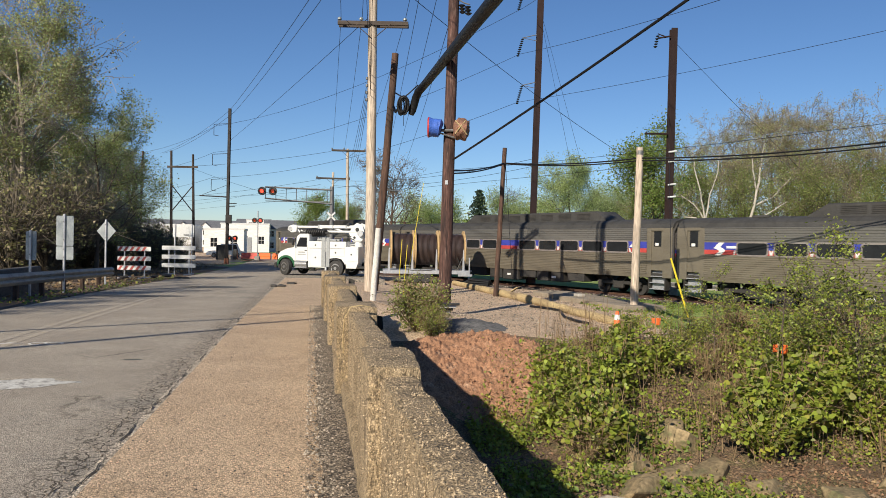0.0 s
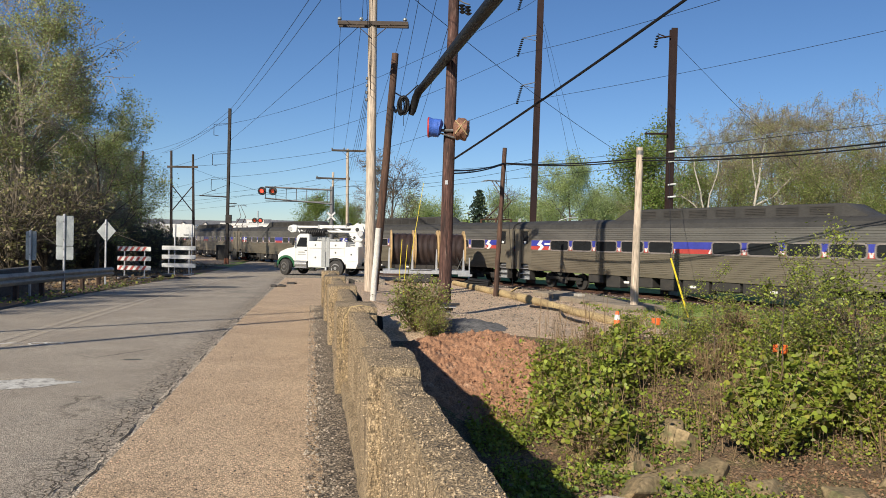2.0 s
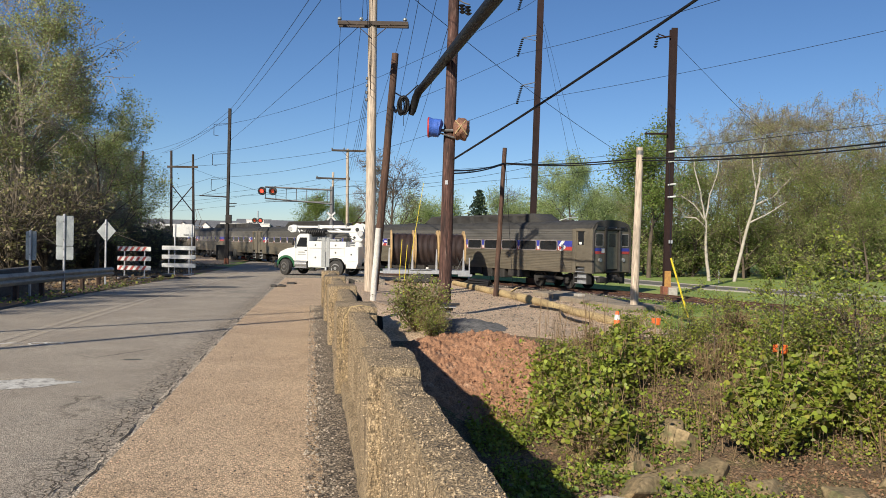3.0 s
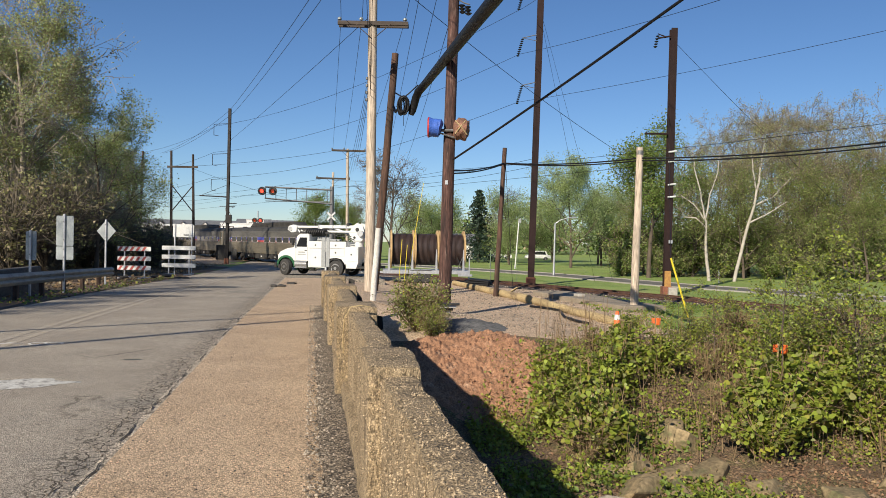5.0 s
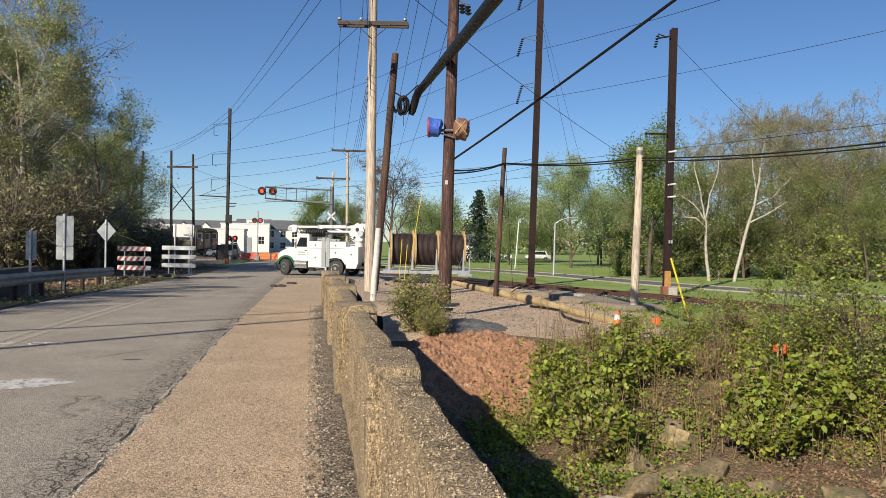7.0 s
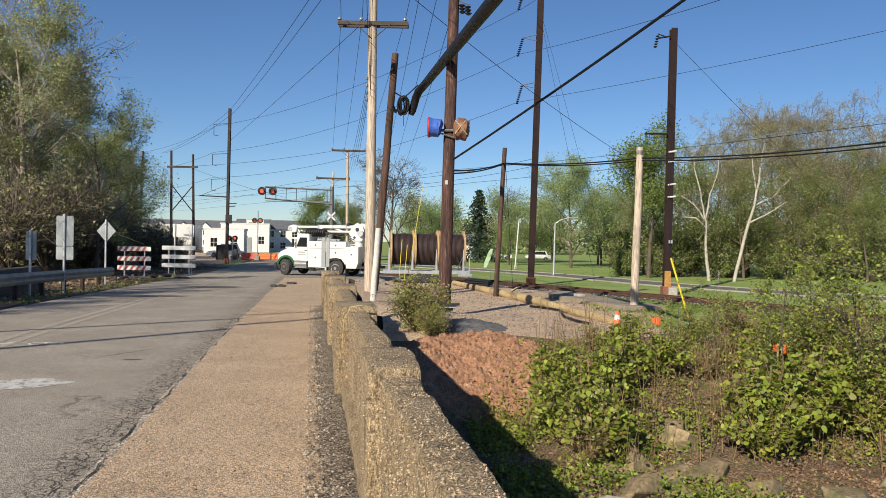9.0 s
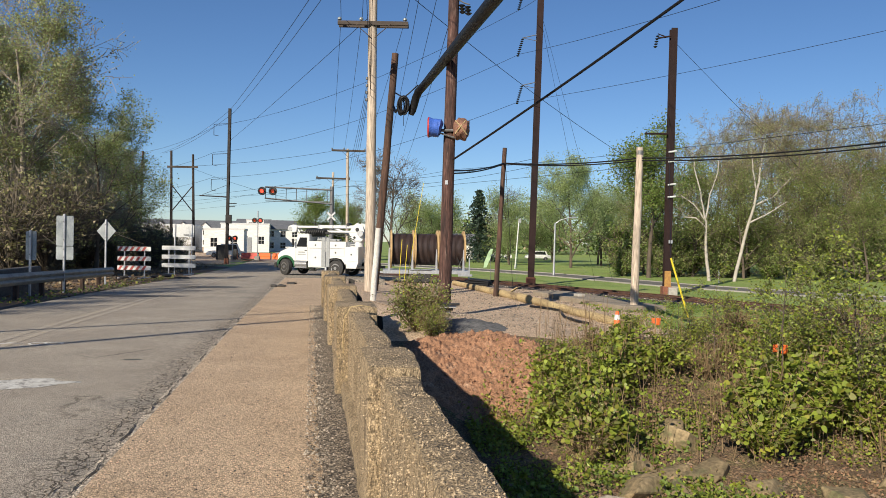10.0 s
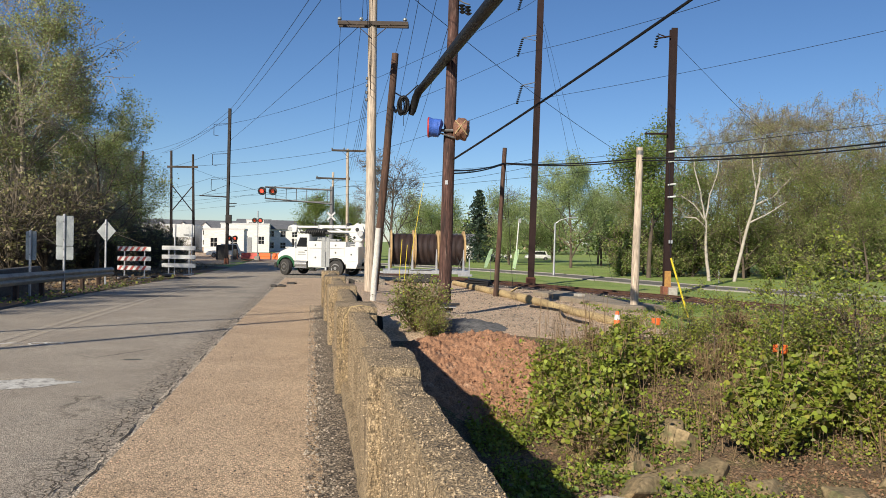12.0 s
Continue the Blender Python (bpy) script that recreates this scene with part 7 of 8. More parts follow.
LANE = mat("dusty_lane_asphalt", (0.15, 0.14, 0.12), (0.11, 0.105, 0.09), 1.2, 0.9, bump=0.3, bscale=40, fine=0.3)
KERB = mat("grey_kerb", (0.33, 0.31, 0.28), (0.25, 0.235, 0.21), 2, 0.9, bump=0.3)
SIDING = mat("white_siding", (0.76, 0.74, 0.70), (0.68, 0.665, 0.635), 0.6, 0.7, bump=0.2, bscale=6, stretch=(0.2, 0.2, 3))
ROOF_GREY = mat("grey_shingles", (0.13, 0.135, 0.15), (0.10, 0.105, 0.115), 1, 0.9, bump=0.5, bscale=5)


def building(x, y, turn, w, d, h, roof, label, bays, storeys=1, name="building", doors=0, gables=0):
    """Walls with recessed openings between piers, and a roof."""
    t = thing(name, label, "building", pose(x, y, -1.1, 0, 0, turn))
    part("wall", MB().box((0, d / 2 + 0.2, h / 2), (w - 0.1, d, h), 0.02), SIDING, t)
    fr = MB()
    sh = h / storeys
    bw = w / bays
    for st in range(storeys):
        z0 = st * sh
        ww, wh = min(1.1, bw * 0.5), min(1.5, sh * 0.5)
        fr.box((0, 0.1, z0 + sh * 0.15), (w, 0.25, sh * 0.3))
        fr.box((0, 0.1, z0 + sh * 0.3 + wh + (sh * 0.7 - wh) / 2), (w, 0.25, sh * 0.7 - wh))
        for i in range(bays + 1):
            xx = -w / 2 + i * bw
            pw = bw - ww
            fr.box((max(-w / 2 + pw / 4, min(w / 2 - pw / 4, xx)), 0.1, z0 + sh * 0.3 + wh / 2), (pw if 0 < i < bays else pw / 2, 0.25, wh))
        for i in range(bays):
            xx = -w / 2 + (i + 0.5) * bw
            win = part("window", MB().box((xx, 0.16, z0 + sh * 0.3 + wh / 2), (ww, 0.05, wh)), GLASS_DARK, t)
            part("window_frame", MB().box((xx, 0.1, z0 + sh * 0.3 + wh / 2), (0.06, 0.06, wh)).box((xx, 0.1, z0 + sh * 0.3 + wh / 2), (ww, 0.06, 0.06)), BOARD_WHITE, win)
    part("facade", fr, SIDING, t, smooth=0)
    if roof == "gable":
        part("roof", MB().prism([(-0.4, h), (d / 2 + 0.2, h + d * 0.28), (d + 0.6, h), (d + 0.6, h - 0.15), (-0.4, h - 0.15)], -w / 2 - 0.4, w / 2 + 0.4, YZ), ROOF_GREY, t)
        for i in range(gables):
            gx = -w / 2 + (i + 0.5) * w / gables
            part("gable", MB().prism([(gx - 2.0, h - 0.1), (gx + 2.0, h - 0.1), (gx, h + 1.7)], -0.05, 0.15, XZ), SIDING, t)
            part("gable_roof", MB().prism([(gx - 2.3, h - 0.2), (gx, h + 1.95), (gx + 2.3, h - 0.2), (gx + 2.1, h - 0.2), (gx, h + 1.75), (gx - 2.1, h - 0.2)], -3.0, 0.35, XZ), ROOF_GREY, t)
    else:
        part("parapet", MB().box((0, d / 2 + 0.1, h + 0.12), (w + 0.2, d + 0.3, 0.3), 0.03), BOARD_WHITE, t)
    for i in range(doors):
        gx = -w / 2 + (i + 0.5) * w / doors
        part("loading_door", MB().box((gx, -0.06, 1.5), (2.6, 0.08, 3.0), 0.01), GREY_PLASTIC, t)
    return t


PENNANTS = []


def far_things():
    building(-49.5, 120, 12, 15, 14, 4.7, "flat", "low white warehouse with a loading door", 2, 1, "warehouse", 1)
    building(-37.6, 124, 12, 6.6, 10, 4.2, "flat", "small white garage with a dark doorway", 2, 1, "garage")
    building(-40.0, 146, 12, 9.5, 12, 5.6, "flat", "white flat-roofed shop beyond the crossing", 3, 1, "shop", 1)
    building(-35.0, 158, 14, 7.5, 7, 5.0, "gable", "white narrow two-storey house with grey roof", 3, 2, "house")
    building(-29.5, 170, 14, 6.0, 7, 5.0, "gable", "white narrow two-storey house with grey roof", 3, 2, "house")
    building(-77, 205, 12, 36, 9, 5.4, "gable", "long row of pale townhouses with gabled grey roofs", 14, 2, "townhouse_row", 0, 6)
    building(-112, 215, 12, 30, 10, 6.6, "gable", "long row of pale townhouses with gabled grey roofs", 10, 2, "townhouse_row", 0, 4)
    building(-46.5, 186, 10, 8.0, 12, 7.4, "flat", "white three-storey block of flats beyond the crossing", 4, 3, "apartment_block")
    building(-54.0, 205, 10, 9.0, 8, 6.2, "gable", "white two-storey house with a grey roof", 4, 2, "house")
    small_car(-31.0, 103, 200, WHITE_PAINT, "white pickup beyond the crossing", 1.9, 5.2)
    small_car(-19.6, 112, 100, WHITE_PAINT, "white van waiting beyond the crossing", 2.2, 5.0)
    small_car(9.6, 124, 175, WHITE_PAINT, "white car parked at the park's edge", 1.5)
    small_car(16.5, 126, 178, WHITE_PAINT, "white car parked at the park's edge", 1.6)
    building(2.6, 124, -5, 5, 6, 2.6, "gable", "small white shed at the park's edge", 1, 1, "shed")
    # park lane
    pts = [Vector(p) for p in ((-26, 108, 0), (0, 79, 0), (6.2, 71.5, 0), (10.5, 65.0, 0), (16.7, 51.5, 0), (22.5, 43.9, 0), (36, 30, 0))]
    for nm, o0, o1, dz, m, lb in (("park_lane", -1.7, 1.7, 0.02, LANE, "narrow grey asphalt lane through the park"), ("kerb", 1.7, 1.86, 0.08, KERB, "pale concrete kerb of the park lane"), ("kerb", -1.86, -1.7, 0.05, KERB, "pale concrete kerb of the park lane")):
        b = MB()
        vs = []
        for i in range(61):
            q = i / 60 * (len(pts) - 1)
            k = min(int(q), len(pts) - 2)
            p = pts[k].lerp(pts[k + 1], q - k)
            d = (pts[k + 1] - pts[k]).normalized()
            nrm = Vector((d.y, -d.x, 0))
            for o in (o0, o1):
                e = p + nrm * -o
                vs += [(e.x, e.y, -1.2 + dz), (e.x, e.y, -1.5)]
        fs = []
        for i in range(60):
            a = 4 * i
            fs += [(a, a + 2, a + 6, a + 4), (a, a + 4, a + 5, a + 1), (a + 2, a + 3, a + 7, a + 6)]
        solid(nm, b.add(vs, fs), m, lb, "road" if nm != "kerb" else "kerb", kind="structure", smooth=0)
    # lamp posts
    l = thing("street_lamp", "pale grey street lamp with a curved arm", "street lamp", pose(9.9, 64.4, -1.2))
    part("pole", MB().tube([(0, 0, 0), (0.05, 0, 4.7)], [0.11, 0.07], 12), GALV, l)
    part("arm", MB().tube([(0.05, 0, 4.6), (0.5, 0, 4.95), (1.2, 0, 5.15), (1.5, 0, 5.18)], 0.04, 8), GALV, l)
    part("head", MB().box((1.7, 0, 5.18), (0.5, 0.2, 0.1), 0.03), GALV, l)
    l = thing("equipment_pole", "slim white pole with a box on top", "pole", pose(8.0, 80, -1.2))
    part("pole", MB().tube([(0, 0, 0), (0.35, 0, 5.3)], 0.07, 10), BOARD_WHITE, l)
    part("box", MB().box((0.45, 0, 5.3), (0.3, 0.2, 0.5), 0.02), GREY_PLASTIC, l)
    PALE_GREEN = mat("pale_green_plastic", (0.45, 0.62, 0.36), (0.38, 0.55, 0.3), 4, 0.5, bump=0)
    for x, y, lean in ((3.45, 52, 0.3), (5.35, 52, 0.12)):
        m = thing("pennant", "pale green plastic pennant on a thin stake, turning in the wind", "pennant", pose(x, y, -1.25), group="pennants on the lawn")
        part("stake", MB().tube([(0, 0, 0), (0, 0, 2.5)], 0.015, 6), HARDWARE, m)
        part("sheet", MB().prism([(-0.02, 2.46), (0.14, 2.42), (0.1 - lean * 0.4, 1.75), (-lean, 1.1), (-lean - 0.22, 1.06), (-lean - 0.16, 1.5), (-0.18, 2.2)], -0.006, 0.006, XZ), PALE_GREEN, m)
        PENNANTS.append(m)
    for x, y, h in ((1.75, 48, 1.0), (21.8, 57, 1.0)):
        m = thing("stake", "thin white stake in the lawn", "stake", pose(x, y, -1.25), group="stakes")
        part("shaft", MB().box((0, 0, h / 2), (0.08, 0.05, h), 0.005), BOARD_WHITE, m)


far_things()


# ---- lot and bank ----
def mound(name, label, x0, x1, y0, y1, rise, material, seed, inside, step=0.07, lumps=0.09, freq=1.0):
    xs, ys = np.arange(x0, x1, step), np.arange(y0, y1, step)
    vs = []
    for y in ys:
        for x in xs:
            k = inside(x, y)
            q = Vector((x, y, seed))
            n = abs(noise.noise(q * 2.0)) * 1.2 + abs(noise.noise(q * 5.5 * freq)) * 0.9 + abs(noise.noise(q * 9 * freq)) * 0.5
            vs.append((x, y, gz(x, y) - 0.12 + k * (rise + 0.12) + lumps * n * min(1, 2 * k)))
    n = len(xs)
    fs = [(j * n + i, j * n + i + 1, (j + 1) * n + i + 1, (j + 1) * n + i) for j in range(len(ys) - 1) for i in range(n - 1)]
    return solid(name, MB().add(vs, fs), material, label, "mound", smooth=70)


def ell(cx, cy, rx, ry, p=1.0):
    return lambda x, y: float(np.clip(1.25 - (((x - cx) / rx) ** 2 + ((y - cy) / ry) ** 2) ** 0.5, 0, 1)) ** p


CLOD = mat("red_clay_clod", (0.38, 0.20, 0.115), (0.27, 0.14, 0.08), 3, 0.95, bump=0.6, bscale=40, island=0.3)
DARK_GRAVEL = mat("dark_crushed_stone", (0.17, 0.165, 0.16), (0.09, 0.088, 0.085), 6, 0.95, bump=1.0, bscale=35, fine=0.6)


def lot():
    mound("red_dirt_bank", "slumped red clay bank below the lot", -1.2, 3.2, 13.6, 19.6, 0.12, RED_DIRT, 3, ell(0.95, 16.9, 1.75, 1.95, 0.7), 0.035, 0.15, 1.7)
    mound("spoil_mound", "low heap of dark crushed stone", -0.6, 2.6, 17.8, 22.6, 0.16, DARK_GRAVEL, 8, ell(0.75, 20.0, 1.2, 1.4), 0.07, 0.05)
    def clod_area(rng, n):
        a, r = rng.uniform(0, 6.283, n), rng.uniform(0, 1, n) ** 0.5
        x, y = 0.95 + 1.6 * r * np.cos(a), 16.9 + 1.9 * r * np.sin(a)
        return np.stack([x, y, ground_z(x, y) + 0.15 * (1 - r ** 3) - 0.02 + 0.06 * rng.uniform(0, 1, n)], 1)

    stones("clay_clod_litter", "loose clods of red clay on the bank", 1100, 9, clod_area, 0.055, CLOD)
    rl = random.Random(14)
    for a, b, r0, r1 in (((0.72, 44.0, -0.86), (3.78, 31.3, -0.82), 0.15, 0.20), ((3.95, 31.0, -0.84), (5.62, 22.6, -0.86), 0.17, 0.16)):
        a, b = Vector(a), Vector(b)
        n = 22
        pts = [a.lerp(b, i / n) + Vector((rl.uniform(-0.02, 0.02), 0, rl.uniform(-0.018, 0.018))) for i in range(n + 1)]
        t = MB().tube(pts, [(r0 + (r1 - r0) * i / n) * rl.uniform(0.93, 1.06) for i in range(n + 1)], 9)
        solid("log", t, TIMBER, "long yellow-tan timber pole lying on the gravel", "log", group="poles lying on the lot", smooth=50)
    solid("plank", MB().box((0, 0, 0), (0.9, 0.14, 0.05), 0.01), TIMBER, "short split plank leaning on the log", "plank", pose(3.25, 34.0, -0.66, 0, -28, -50))
    p = thing("concrete_pad", "low grey concrete pad beside the track", "concrete slab", pose(6.75, 32.6, -1.0, 0, 0, 107))
    for i in range(3):
        part("slab", MB().box((-2.9 + 2.9 * i, 0, 0.08), (2.86, 1.9, 0.28), 0.02), mat("grey_pad_concrete", (0.30, 0.25, 0.185), (0.21, 0.175, 0.13), 1.5, 0.9, bump=0.5, bscale=20), p)
    part("white_block", MB().box((0.8, 0.2, 0.27), (0.5, 0.34, 0.12), 0.02), FOOTING, p)
    m = thing("rubber_mat", "stack of black rubber mats on the lot", "mat", pose(2.1, 43.6, -0.98, 0, 0, -20))
    for i in range(3):
        part("sheet", MB().box((0.05 * i, 0, 0.08 + 0.13 * i), (1.7 - 0.2 * i, 1.0, 0.11), 0.03, pose(0, 0, 0, 0, 2 * i, 5 * i)), BLACK_RUBBER, m)
    k = thing("conduit_stack", "stack of pale and dark conduit at the pole's foot", "pipe stack", pose(-0.05, 22.9, gz(-0.05, 22.9)))
    for i in range(4):
        part("pipe", MB().tube([(-0.35, -0.1 * i, 0.06 + 0.09 * i), (0.3 + 0.1 * i, -0.1 * i + 0.1, 0.06 + 0.09 * i)], 0.045, 8), (GALV, BLACK_PAINT, BOARD_WHITE, BLACK_PAINT)[i], k)
    for i, (x0, y0, x1, z1, m) in enumerate(((-1.75, 33.5, -0.95, 4.3, YELLOW), (-2.0, 32.6, -1.85, 1.6, YELLOW), (-1.75, 32.4, -1.6, 1.4, YELLOW))):
        g = thing("guy_guard", "slim yellow plastic guy-wire guard", "guy guard", pose(x0, y0, gz(x0, y0)), group="guy guards")
        part("guard", MB().tube([(0, 0, 0), (x1 - x0, 0, z1 + 0.9)], 0.014, 8), m, g)
    c = thing("traffic_cone", "orange and white traffic cone among the weeds", "traffic cone", pose(5.32, 21.9, -1.0))
    part("cone", MB().tube([(0, 0, 0.03), (0, 0, 0.6)], [0.14, 0.05], 18), ORANGE, c)
    part("collar", MB().tube([(0, 0, 0.34), (0, 0, 0.5)], [0.1, 0.078], 18), BOARD_WHITE, c, "white reflective collar")
    part("base", MB().box((0, 0, 0.02), (0.4, 0.4, 0.04), 0.01), ORANGE, c)
    for x, y, z, h in ((6.0, 20.3, -1.0, 0.6), (7.22, 15.5, -1.75, 1.3)):
        f = thing("survey_marker", "orange survey marker on a thin stake", "marker", pose(x, y, z), group="survey markers")
        part("stake", MB().box((0, 0, h / 2), (0.03, 0.03, h), 0.0), TIMBER, f)
        part("ribbon", MB().box((0.03, 0, h - 0.12), (0.16, 0.04, 0.2), 0.02, pose(0, 0, 0, 0, 8, 20)).box((-0.06, -0.02, h - 0.1), (0.1, 0.03, 0.16), 0.02), ORANGE, f)
    ROCK = mat("brown_creek_rock", (0.27, 0.20, 0.11), (0.15, 0.12, 0.065), 3.5, 0.9, bump=1.0, bscale=11, fine=0.45, rnd=0.25, c3=(0.12, 0.12, 0.055), s3=3, cut3=(0.55, 0.65))
    rng = random.Random(8)
    for i, (x, y, sx, sy, sz) in enumerate(((3.6, 13.2, 0.34, 0.3, 0.36), (3.5, 12.55, 0.4, 0.26, 0.3), (3.25, 11.35, 0.45, 0.3, 0.22), (4.55, 14.0, 0.3, 0.24, 0.2), (3.95, 12.3, 0.5, 0.42, 0.26), (3.3, 11.7, 0.36, 0.3, 0.2), (4.5, 12.5, 0.55, 0.4, 0.24), (5.3, 11.5, 0.42, 0.34, 0.2), (4.5, 13.6, 0.4, 0.3, 0.3), (4.0, 11.4, 0.4, 0.35, 0.2), (4.8, 11.6, 0.3, 0.3, 0.16), (6.5, 11.2, 0.5, 0.4, 0.2), (7.6, 12.0, 0.4, 0.35, 0.2), (3.0, 12.6, 0.25, 0.2, 0.15))):
        boulder(x, y, gz(x, y) + 0.25 * sz, sx, sy, sz, ROCK, i + 3, rng.uniform(0, 180))
    # debris stick
    solid("branch", MB().tube([(2.2, 10.6, -2.2), (2.5, 10.7, -2.14), (2.95, 10.75, -2.2)], [0.03, 0.03, 0.015], 7), PALE_BARK, "bare pale branch lying in the creek bed", "branch")



# ---- road surface details ----
def paint_patch(name, s, l, w, h, material, label, seed, n=22, dz=-0.066):
    rng = random.Random(seed)
    vs = [on_road(s, l, dz)]
    for i in range(n):
        a = 6.283 * i / n
        k = rng.uniform(0.75, 1.1)
        vs.append(on_road(s + h / 2 * k * math.sin(a), l + w / 2 * k * math.cos(a), dz))
    solid(name, MB().add(vs, [(0, i + 1, (i + 1) % n + 1) for i in range(n)]), material, label, "road marking", kind="structure", smooth=0)


def line(name, s0, s1, l, w, material, label, dz=-0.066):
    b = MB()
    ss = np.arange(s0, s1 + 0.1, 1.5)
    vs = [on_road(s, l + o, dz) for s in ss for o in (-w / 2, w / 2)]
    solid(name, b.add(vs, [(2 * i, 2 * i + 1, 2 * i + 3, 2 * i + 2) for i in range(len(ss) - 1)]), material, label, "road marking", kind="structure", smooth=0)


def stones(name, label, n, seed, area, size, material):
    """Loose angular stones, joined."""
    rng = np.random.default_rng(seed)
    base = np.array([(1, 0, 0), (-1, 0, 0), (0, 1, 0), (0, -1, 0), (0, 0, 0.7), (0, 0, -0.5)], float)
    fc = np.array([(0, 2, 4), (2, 1, 4), (1, 3, 4), (3, 0, 4), (2, 0, 5), (1, 2, 5), (3, 1, 5), (0, 3, 5)])
    p = area(rng, n)
    s = size * rng.uniform(0.3, 1.0, (n, 1, 1)) ** 1.6
    th = rng.uniform(0, 6.283, n)
    v = base[None] * rng.uniform(0.6, 1.2, (n, 6, 1))
    c, d = np.cos(th)[:, None], np.sin(th)[:, None]
    v = np.stack([v[..., 0] * c - v[..., 1] * d, v[..., 0] * d + v[..., 1] * c, v[..., 2]], -1) * s + p[:, None, :]
    f = fc[None] + 6 * np.arange(n)[:, None, None]
    me = bpy.data.meshes.new(name)
    me.from_pydata(v.reshape(-1, 3).tolist(), [], f.reshape(-1, 3).tolist())
    me.materials.append(material)
    tagged(new(name, me), label, "gravel", kind="stuff")


def road_area(s0, s1, l0, l1, dz, bias=1.0):
    def area(rng, n):
        s, l = s0 + (s1 - s0) * rng.uniform(0, 1, n) ** bias, rng.uniform(l0, l1, n)
        return np.stack([s * ROAD_D.x + l * ROAD_R.x, s * ROAD_D.y + l * ROAD_R.y, road_z(s) + dz], 1)
    return area


def lot_area(x0, x1, y0, y1):
    def area(rng, n):
        x, y = rng.uniform(x0, x1, n), rng.uniform(y0, y1, n)
        return np.stack([x, y, ground_z(x, y) + 0.01], 1)
    return area


def surface():
    line("edge_line", 0, 43.5, -1.465, 0.13, WORN_EDGE, "crumbling pale edge strip")
    line("centre_line", 6, 60, -4.6, 0.15, PAINT_YELLOW, "worn yellow centre line")
    line("centre_line", 6, 60, -4.87, 0.15, PAINT_YELLOW, "worn yellow centre line")
    paint_patch("paint_patch", 8.85, -3.2, 1.15, 0.62, PAINT_WHITE, "worn patch of white road paint", 2)
    # sprayed utility marks: a line with a tick, and two loops side by side
    def spray(path, w):
        ps = [on_road(12.2 + u, v, -0.065) for v, u in path]
        b = MB()
        for p, q in zip(ps, ps[1:]):
            d = (q - p).normalized()
            nrm = Vector((-d.y, d.x, 0)) * w / 2
            b.add([p - d * w * 0.3 - nrm, p - d * w * 0.3 + nrm, q + d * w * 0.3 + nrm, q + d * w * 0.3 - nrm], [(3, 2, 1, 0)])
        solid("utility_mark", b, SPRAY_WHITE, "sprayed white utility mark", "road marking", kind="structure", smooth=0)
    spray([(-5.1, 0.0), (-4.8, 0.02), (-4.42, 0.06)], 0.045)
    spray([(-4.78, -0.12), (-4.58, 0.2)], 0.05)
    spray([(-4.06 + 0.12 * math.copysign(1, math.sin(k)) * (1 - math.cos(2 * k)) , 0.13 * math.sin(2 * k) * math.copysign(1, math.sin(k))) for k in (6.283 * i / 32 for i in range(33))], 0.04)
    paint_patch("tar_patch", 30.3, -4.0, 2.6, 2.0, DARK_ASPHALT, "dark tar patch", 5, dz=-0.066)
    paint_patch("tar_patch", 24.0, -5.4, 3.2, 1.0, DARK_ASPHALT, "dark tar patch", 6, dz=-0.066)
    paint_patch("tar_patch", 10.5, -2.4, 0.3, 0.12, DARK_ASPHALT, "dark tar patch", 7, dz=-0.066)
    paint_patch("red_spray", 26.2, -0.4, 0.5, 0.12, BARRICADE_RED, "faint red spray mark", 8, dz=0.003)
    stones("grit_stones", "loose stones along the parapet foot", 7000, 1, road_area(1.5, 19, -0.03, 0.34, 0.012, 1.5), 0.019, STONE)
    stones("edge_stones", "loose stones along the broken road edge", 2600, 2, road_area(2.5, 24, -1.8, -1.42, -0.064, 1.5), 0.014, STONE)
    stones("walk_specks", "small dark bits scattered on the sidewalk", 1500, 3, road_area(2.5, 25, -1.38, 0.1, 0.003, 1.4), 0.011, DARK_BAG)
    stones("lot_stones", "pale stones scattered on the lot", 3500, 4, lot_area(-0.5, 7, 20, 40), 0.05, STONE)
    stones("bank_stones", "stones scattered in the creek bed", 1100, 5, lot_area(1.2, 9, 9.5, 14), 0.055, BANK_STONE)
    stones("ballast_stones", "coarse ballast stones beside the rails", 5000, 6, lambda rng, n: (lambda s, w: np.stack([TRACK_O.x + TRACK_D.x * s + TRACK_N.x * w, TRACK_O.y + TRACK_D.y * s + TRACK_N.y * w, np.full(n, RAIL_Z - 0.12)], 1))(rng.uniform(-15, 30, n), rng.uniform(-2.2, 2.2, n)), 0.06, STONE)
    # broken crack between road and sidewalk
    rng = random.Random(31)
    s, mid, far, gap = 2.2, -1.5, 30, 0.5
    while s < far:
        ln = rng.uniform(0.5, 1.8)
        vs = []
        n = max(3, int(ln / 0.07))
        for i in range(n + 1):
            q = s + ln * i / n
            c = mid + 0.05 * noise.noise(Vector((q * 2.3, 0, 9))) + 0.025 * noise.noise(Vector((q * 11, 0, 9)))
            w = (1.0 if mid > -1.55 else 0.45) * (0.005 + 0.016 * abs(noise.noise(Vector((q * 6, 5, 1))))) * math.sin(math.pi * min(max(i / n, 0.03), 0.97)) ** 0.5
            vs += [on_road(q, c - w, -0.058), on_road(q, c + w, -0.058)]
        solid("edge_crack", MB().add(vs, [(2 * i, 2 * i + 1, 2 * i + 3, 2 * i + 2) for i in range(n)]), DARK_BAG, "dark open crack along the road's edge", "crack", kind="structure", smooth=0)
        s += ln + rng.uniform(0.05, gap)
        if s >= far and mid > -1.6:
            s, mid, far, gap = 2.3 - 4 * (mid + 1.5), mid - 0.13, far - 7, gap + 0.5
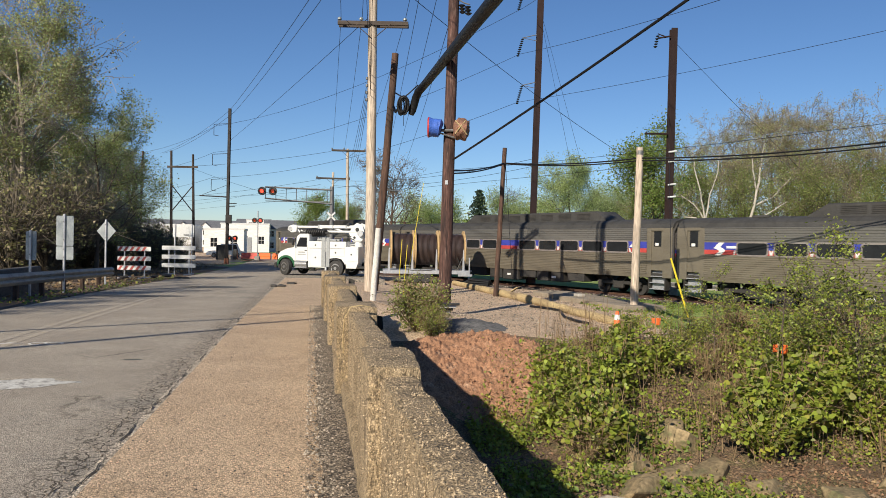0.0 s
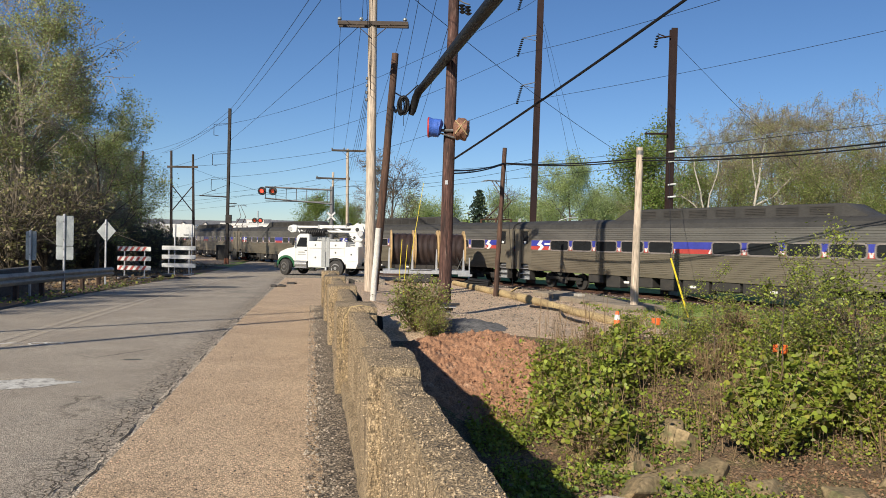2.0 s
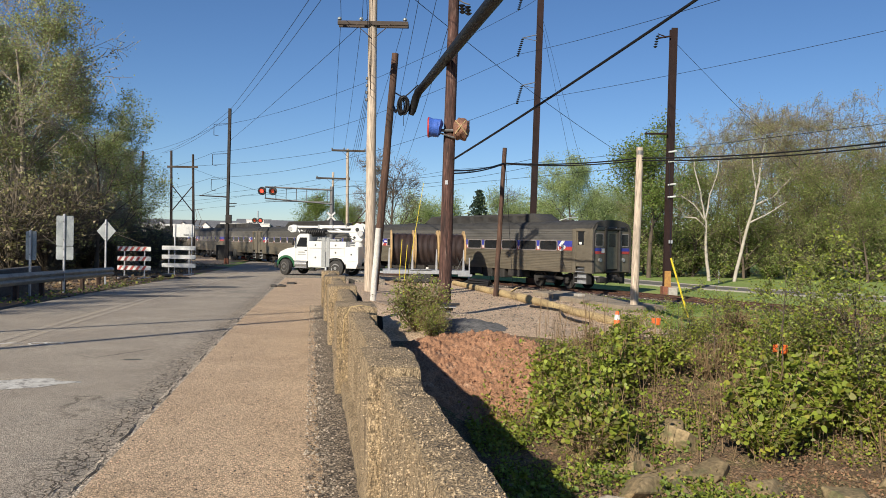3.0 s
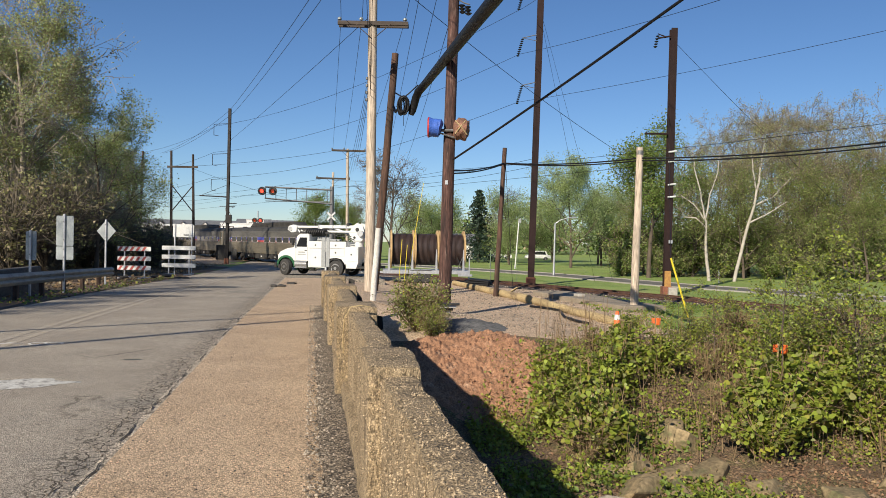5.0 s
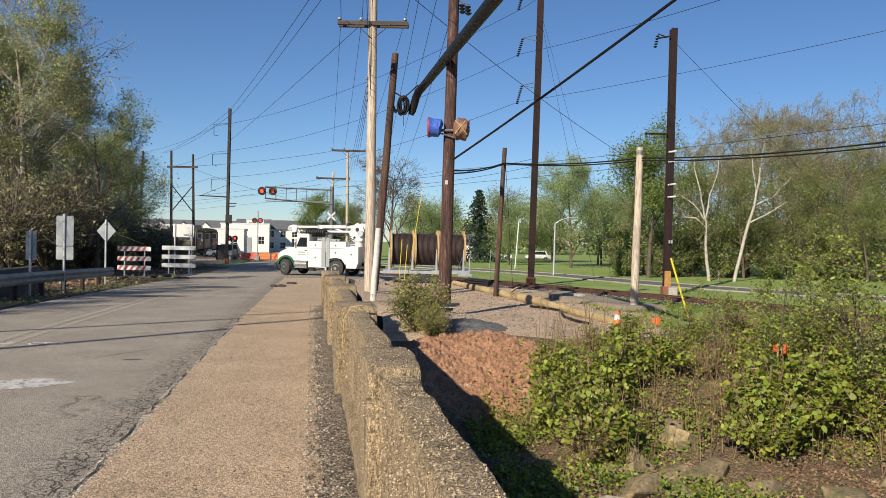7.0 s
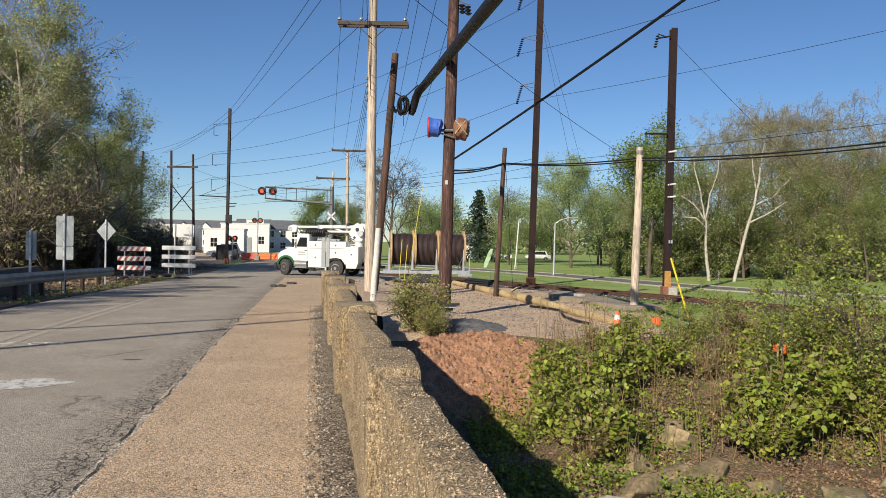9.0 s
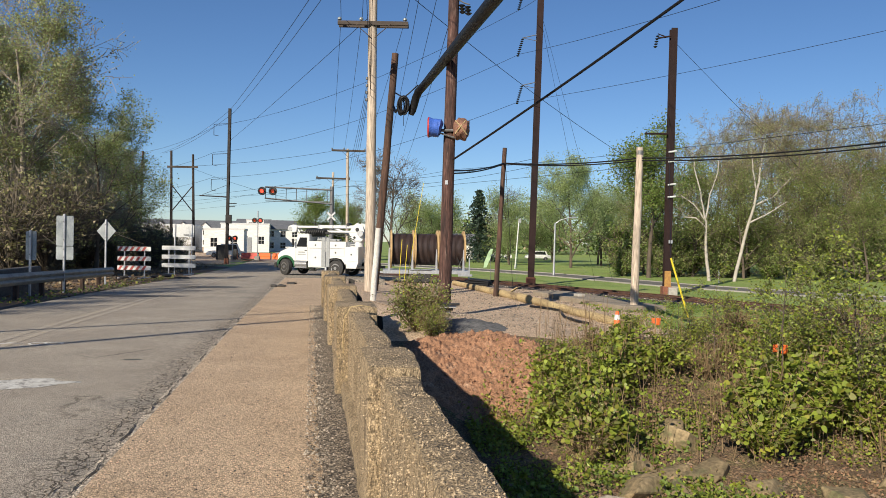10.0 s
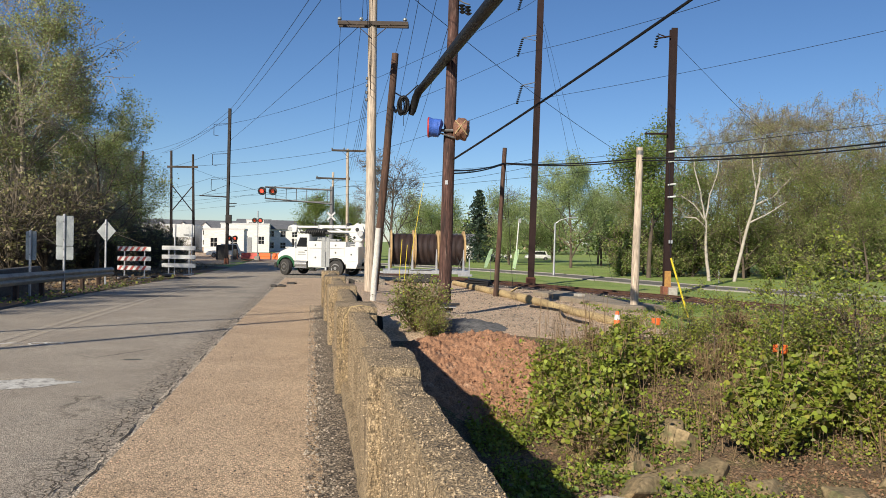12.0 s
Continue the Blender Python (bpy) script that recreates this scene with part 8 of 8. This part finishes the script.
    # hose on the lot
    hs = [(3.6, 29.4), (4.1, 28.6), (4.5, 27.6), (4.35, 26.2), (4.25, 25.0), (4.4, 23.8), (4.6, 22.7)]
    solid("hose", MB().tube([(x, y, gz(x, y) + 0.05) for x, y in hs], 0.05, 8), BLACK_RUBBER, "black hose snaking over the gravel lot", "hose")
    # black silt fence behind the parapet's end
    f = MB()
    vs = []
    for i in range(13):
        p = on_road(18.9 - 0.42 * i, 0.95 + 0.03 * i + 0.06 * math.sin(i * 1.7), 0)
        for z, o in ((-0.9, 0.0), (0.15, 0.03 * math.sin(i)), (0.62 - 0.06 * i + 0.05 * math.sin(i * 2.1), 0.05 * math.sin(i * 1.3))):
            vs.append((p.x + o, p.y, z))
    solid("silt_fence", f.add(vs, [(3 * i + j, 3 * i + 3 + j, 3 * i + 4 + j, 3 * i + 1 + j) for i in range(12) for j in range(2)]), DARK_BAG, "sagging black silt fence behind the parapet", "silt fence")


lot()
surface()


# ---- motion ----
def motions():
    for i, car in enumerate(CARS):
        rows = []
        for k in range(0, 25):
            t = k * 0.5
            rows.append((t, track_m(SPEED * (t - 2.5) + CAR_P * i, 0, RAIL_Z)))
        walk(car, rows)
    sway = [(0.0, 1.95), (0.5, 2.02), (1.0, 1.89), (1.5, 1.77), (2.0, 1.7), (2.5, 2.2), (3.0, 2.88), (4.0, 1.9), (5.0, 1.33), (5.5, 2.39), (6.0, 2.26), (6.5, 1.15), (7.0, 0.59), (8.0, 1.7), (9.0, 1.58), (10.0, 1.39), (11.0, 3.13), (12.0, 2.33)]
    turns = [[(0.0, 82), (5.0, 80), (7.2, 78), (8.8, 12), (10.0, 5), (10.5, 12), (11.2, 22), (12.0, 25)],
             [(0.0, 84), (5.0, 80), (7.2, 82), (8.8, 80), (10.0, 70), (10.5, 30), (11.2, 8), (12.0, 5)]]
    for p, tt in zip(PENNANTS, turns):
        x, y, z = p.matrix_basis.translation
        walk(p, [(t, pose(x, y, z, 0, 0, a)) for t, a in tt])
    walk(SWAY, [(t, pose(0.3, 24.6, 4.42, 0, 0, a)) for t, a in sway])


motions()
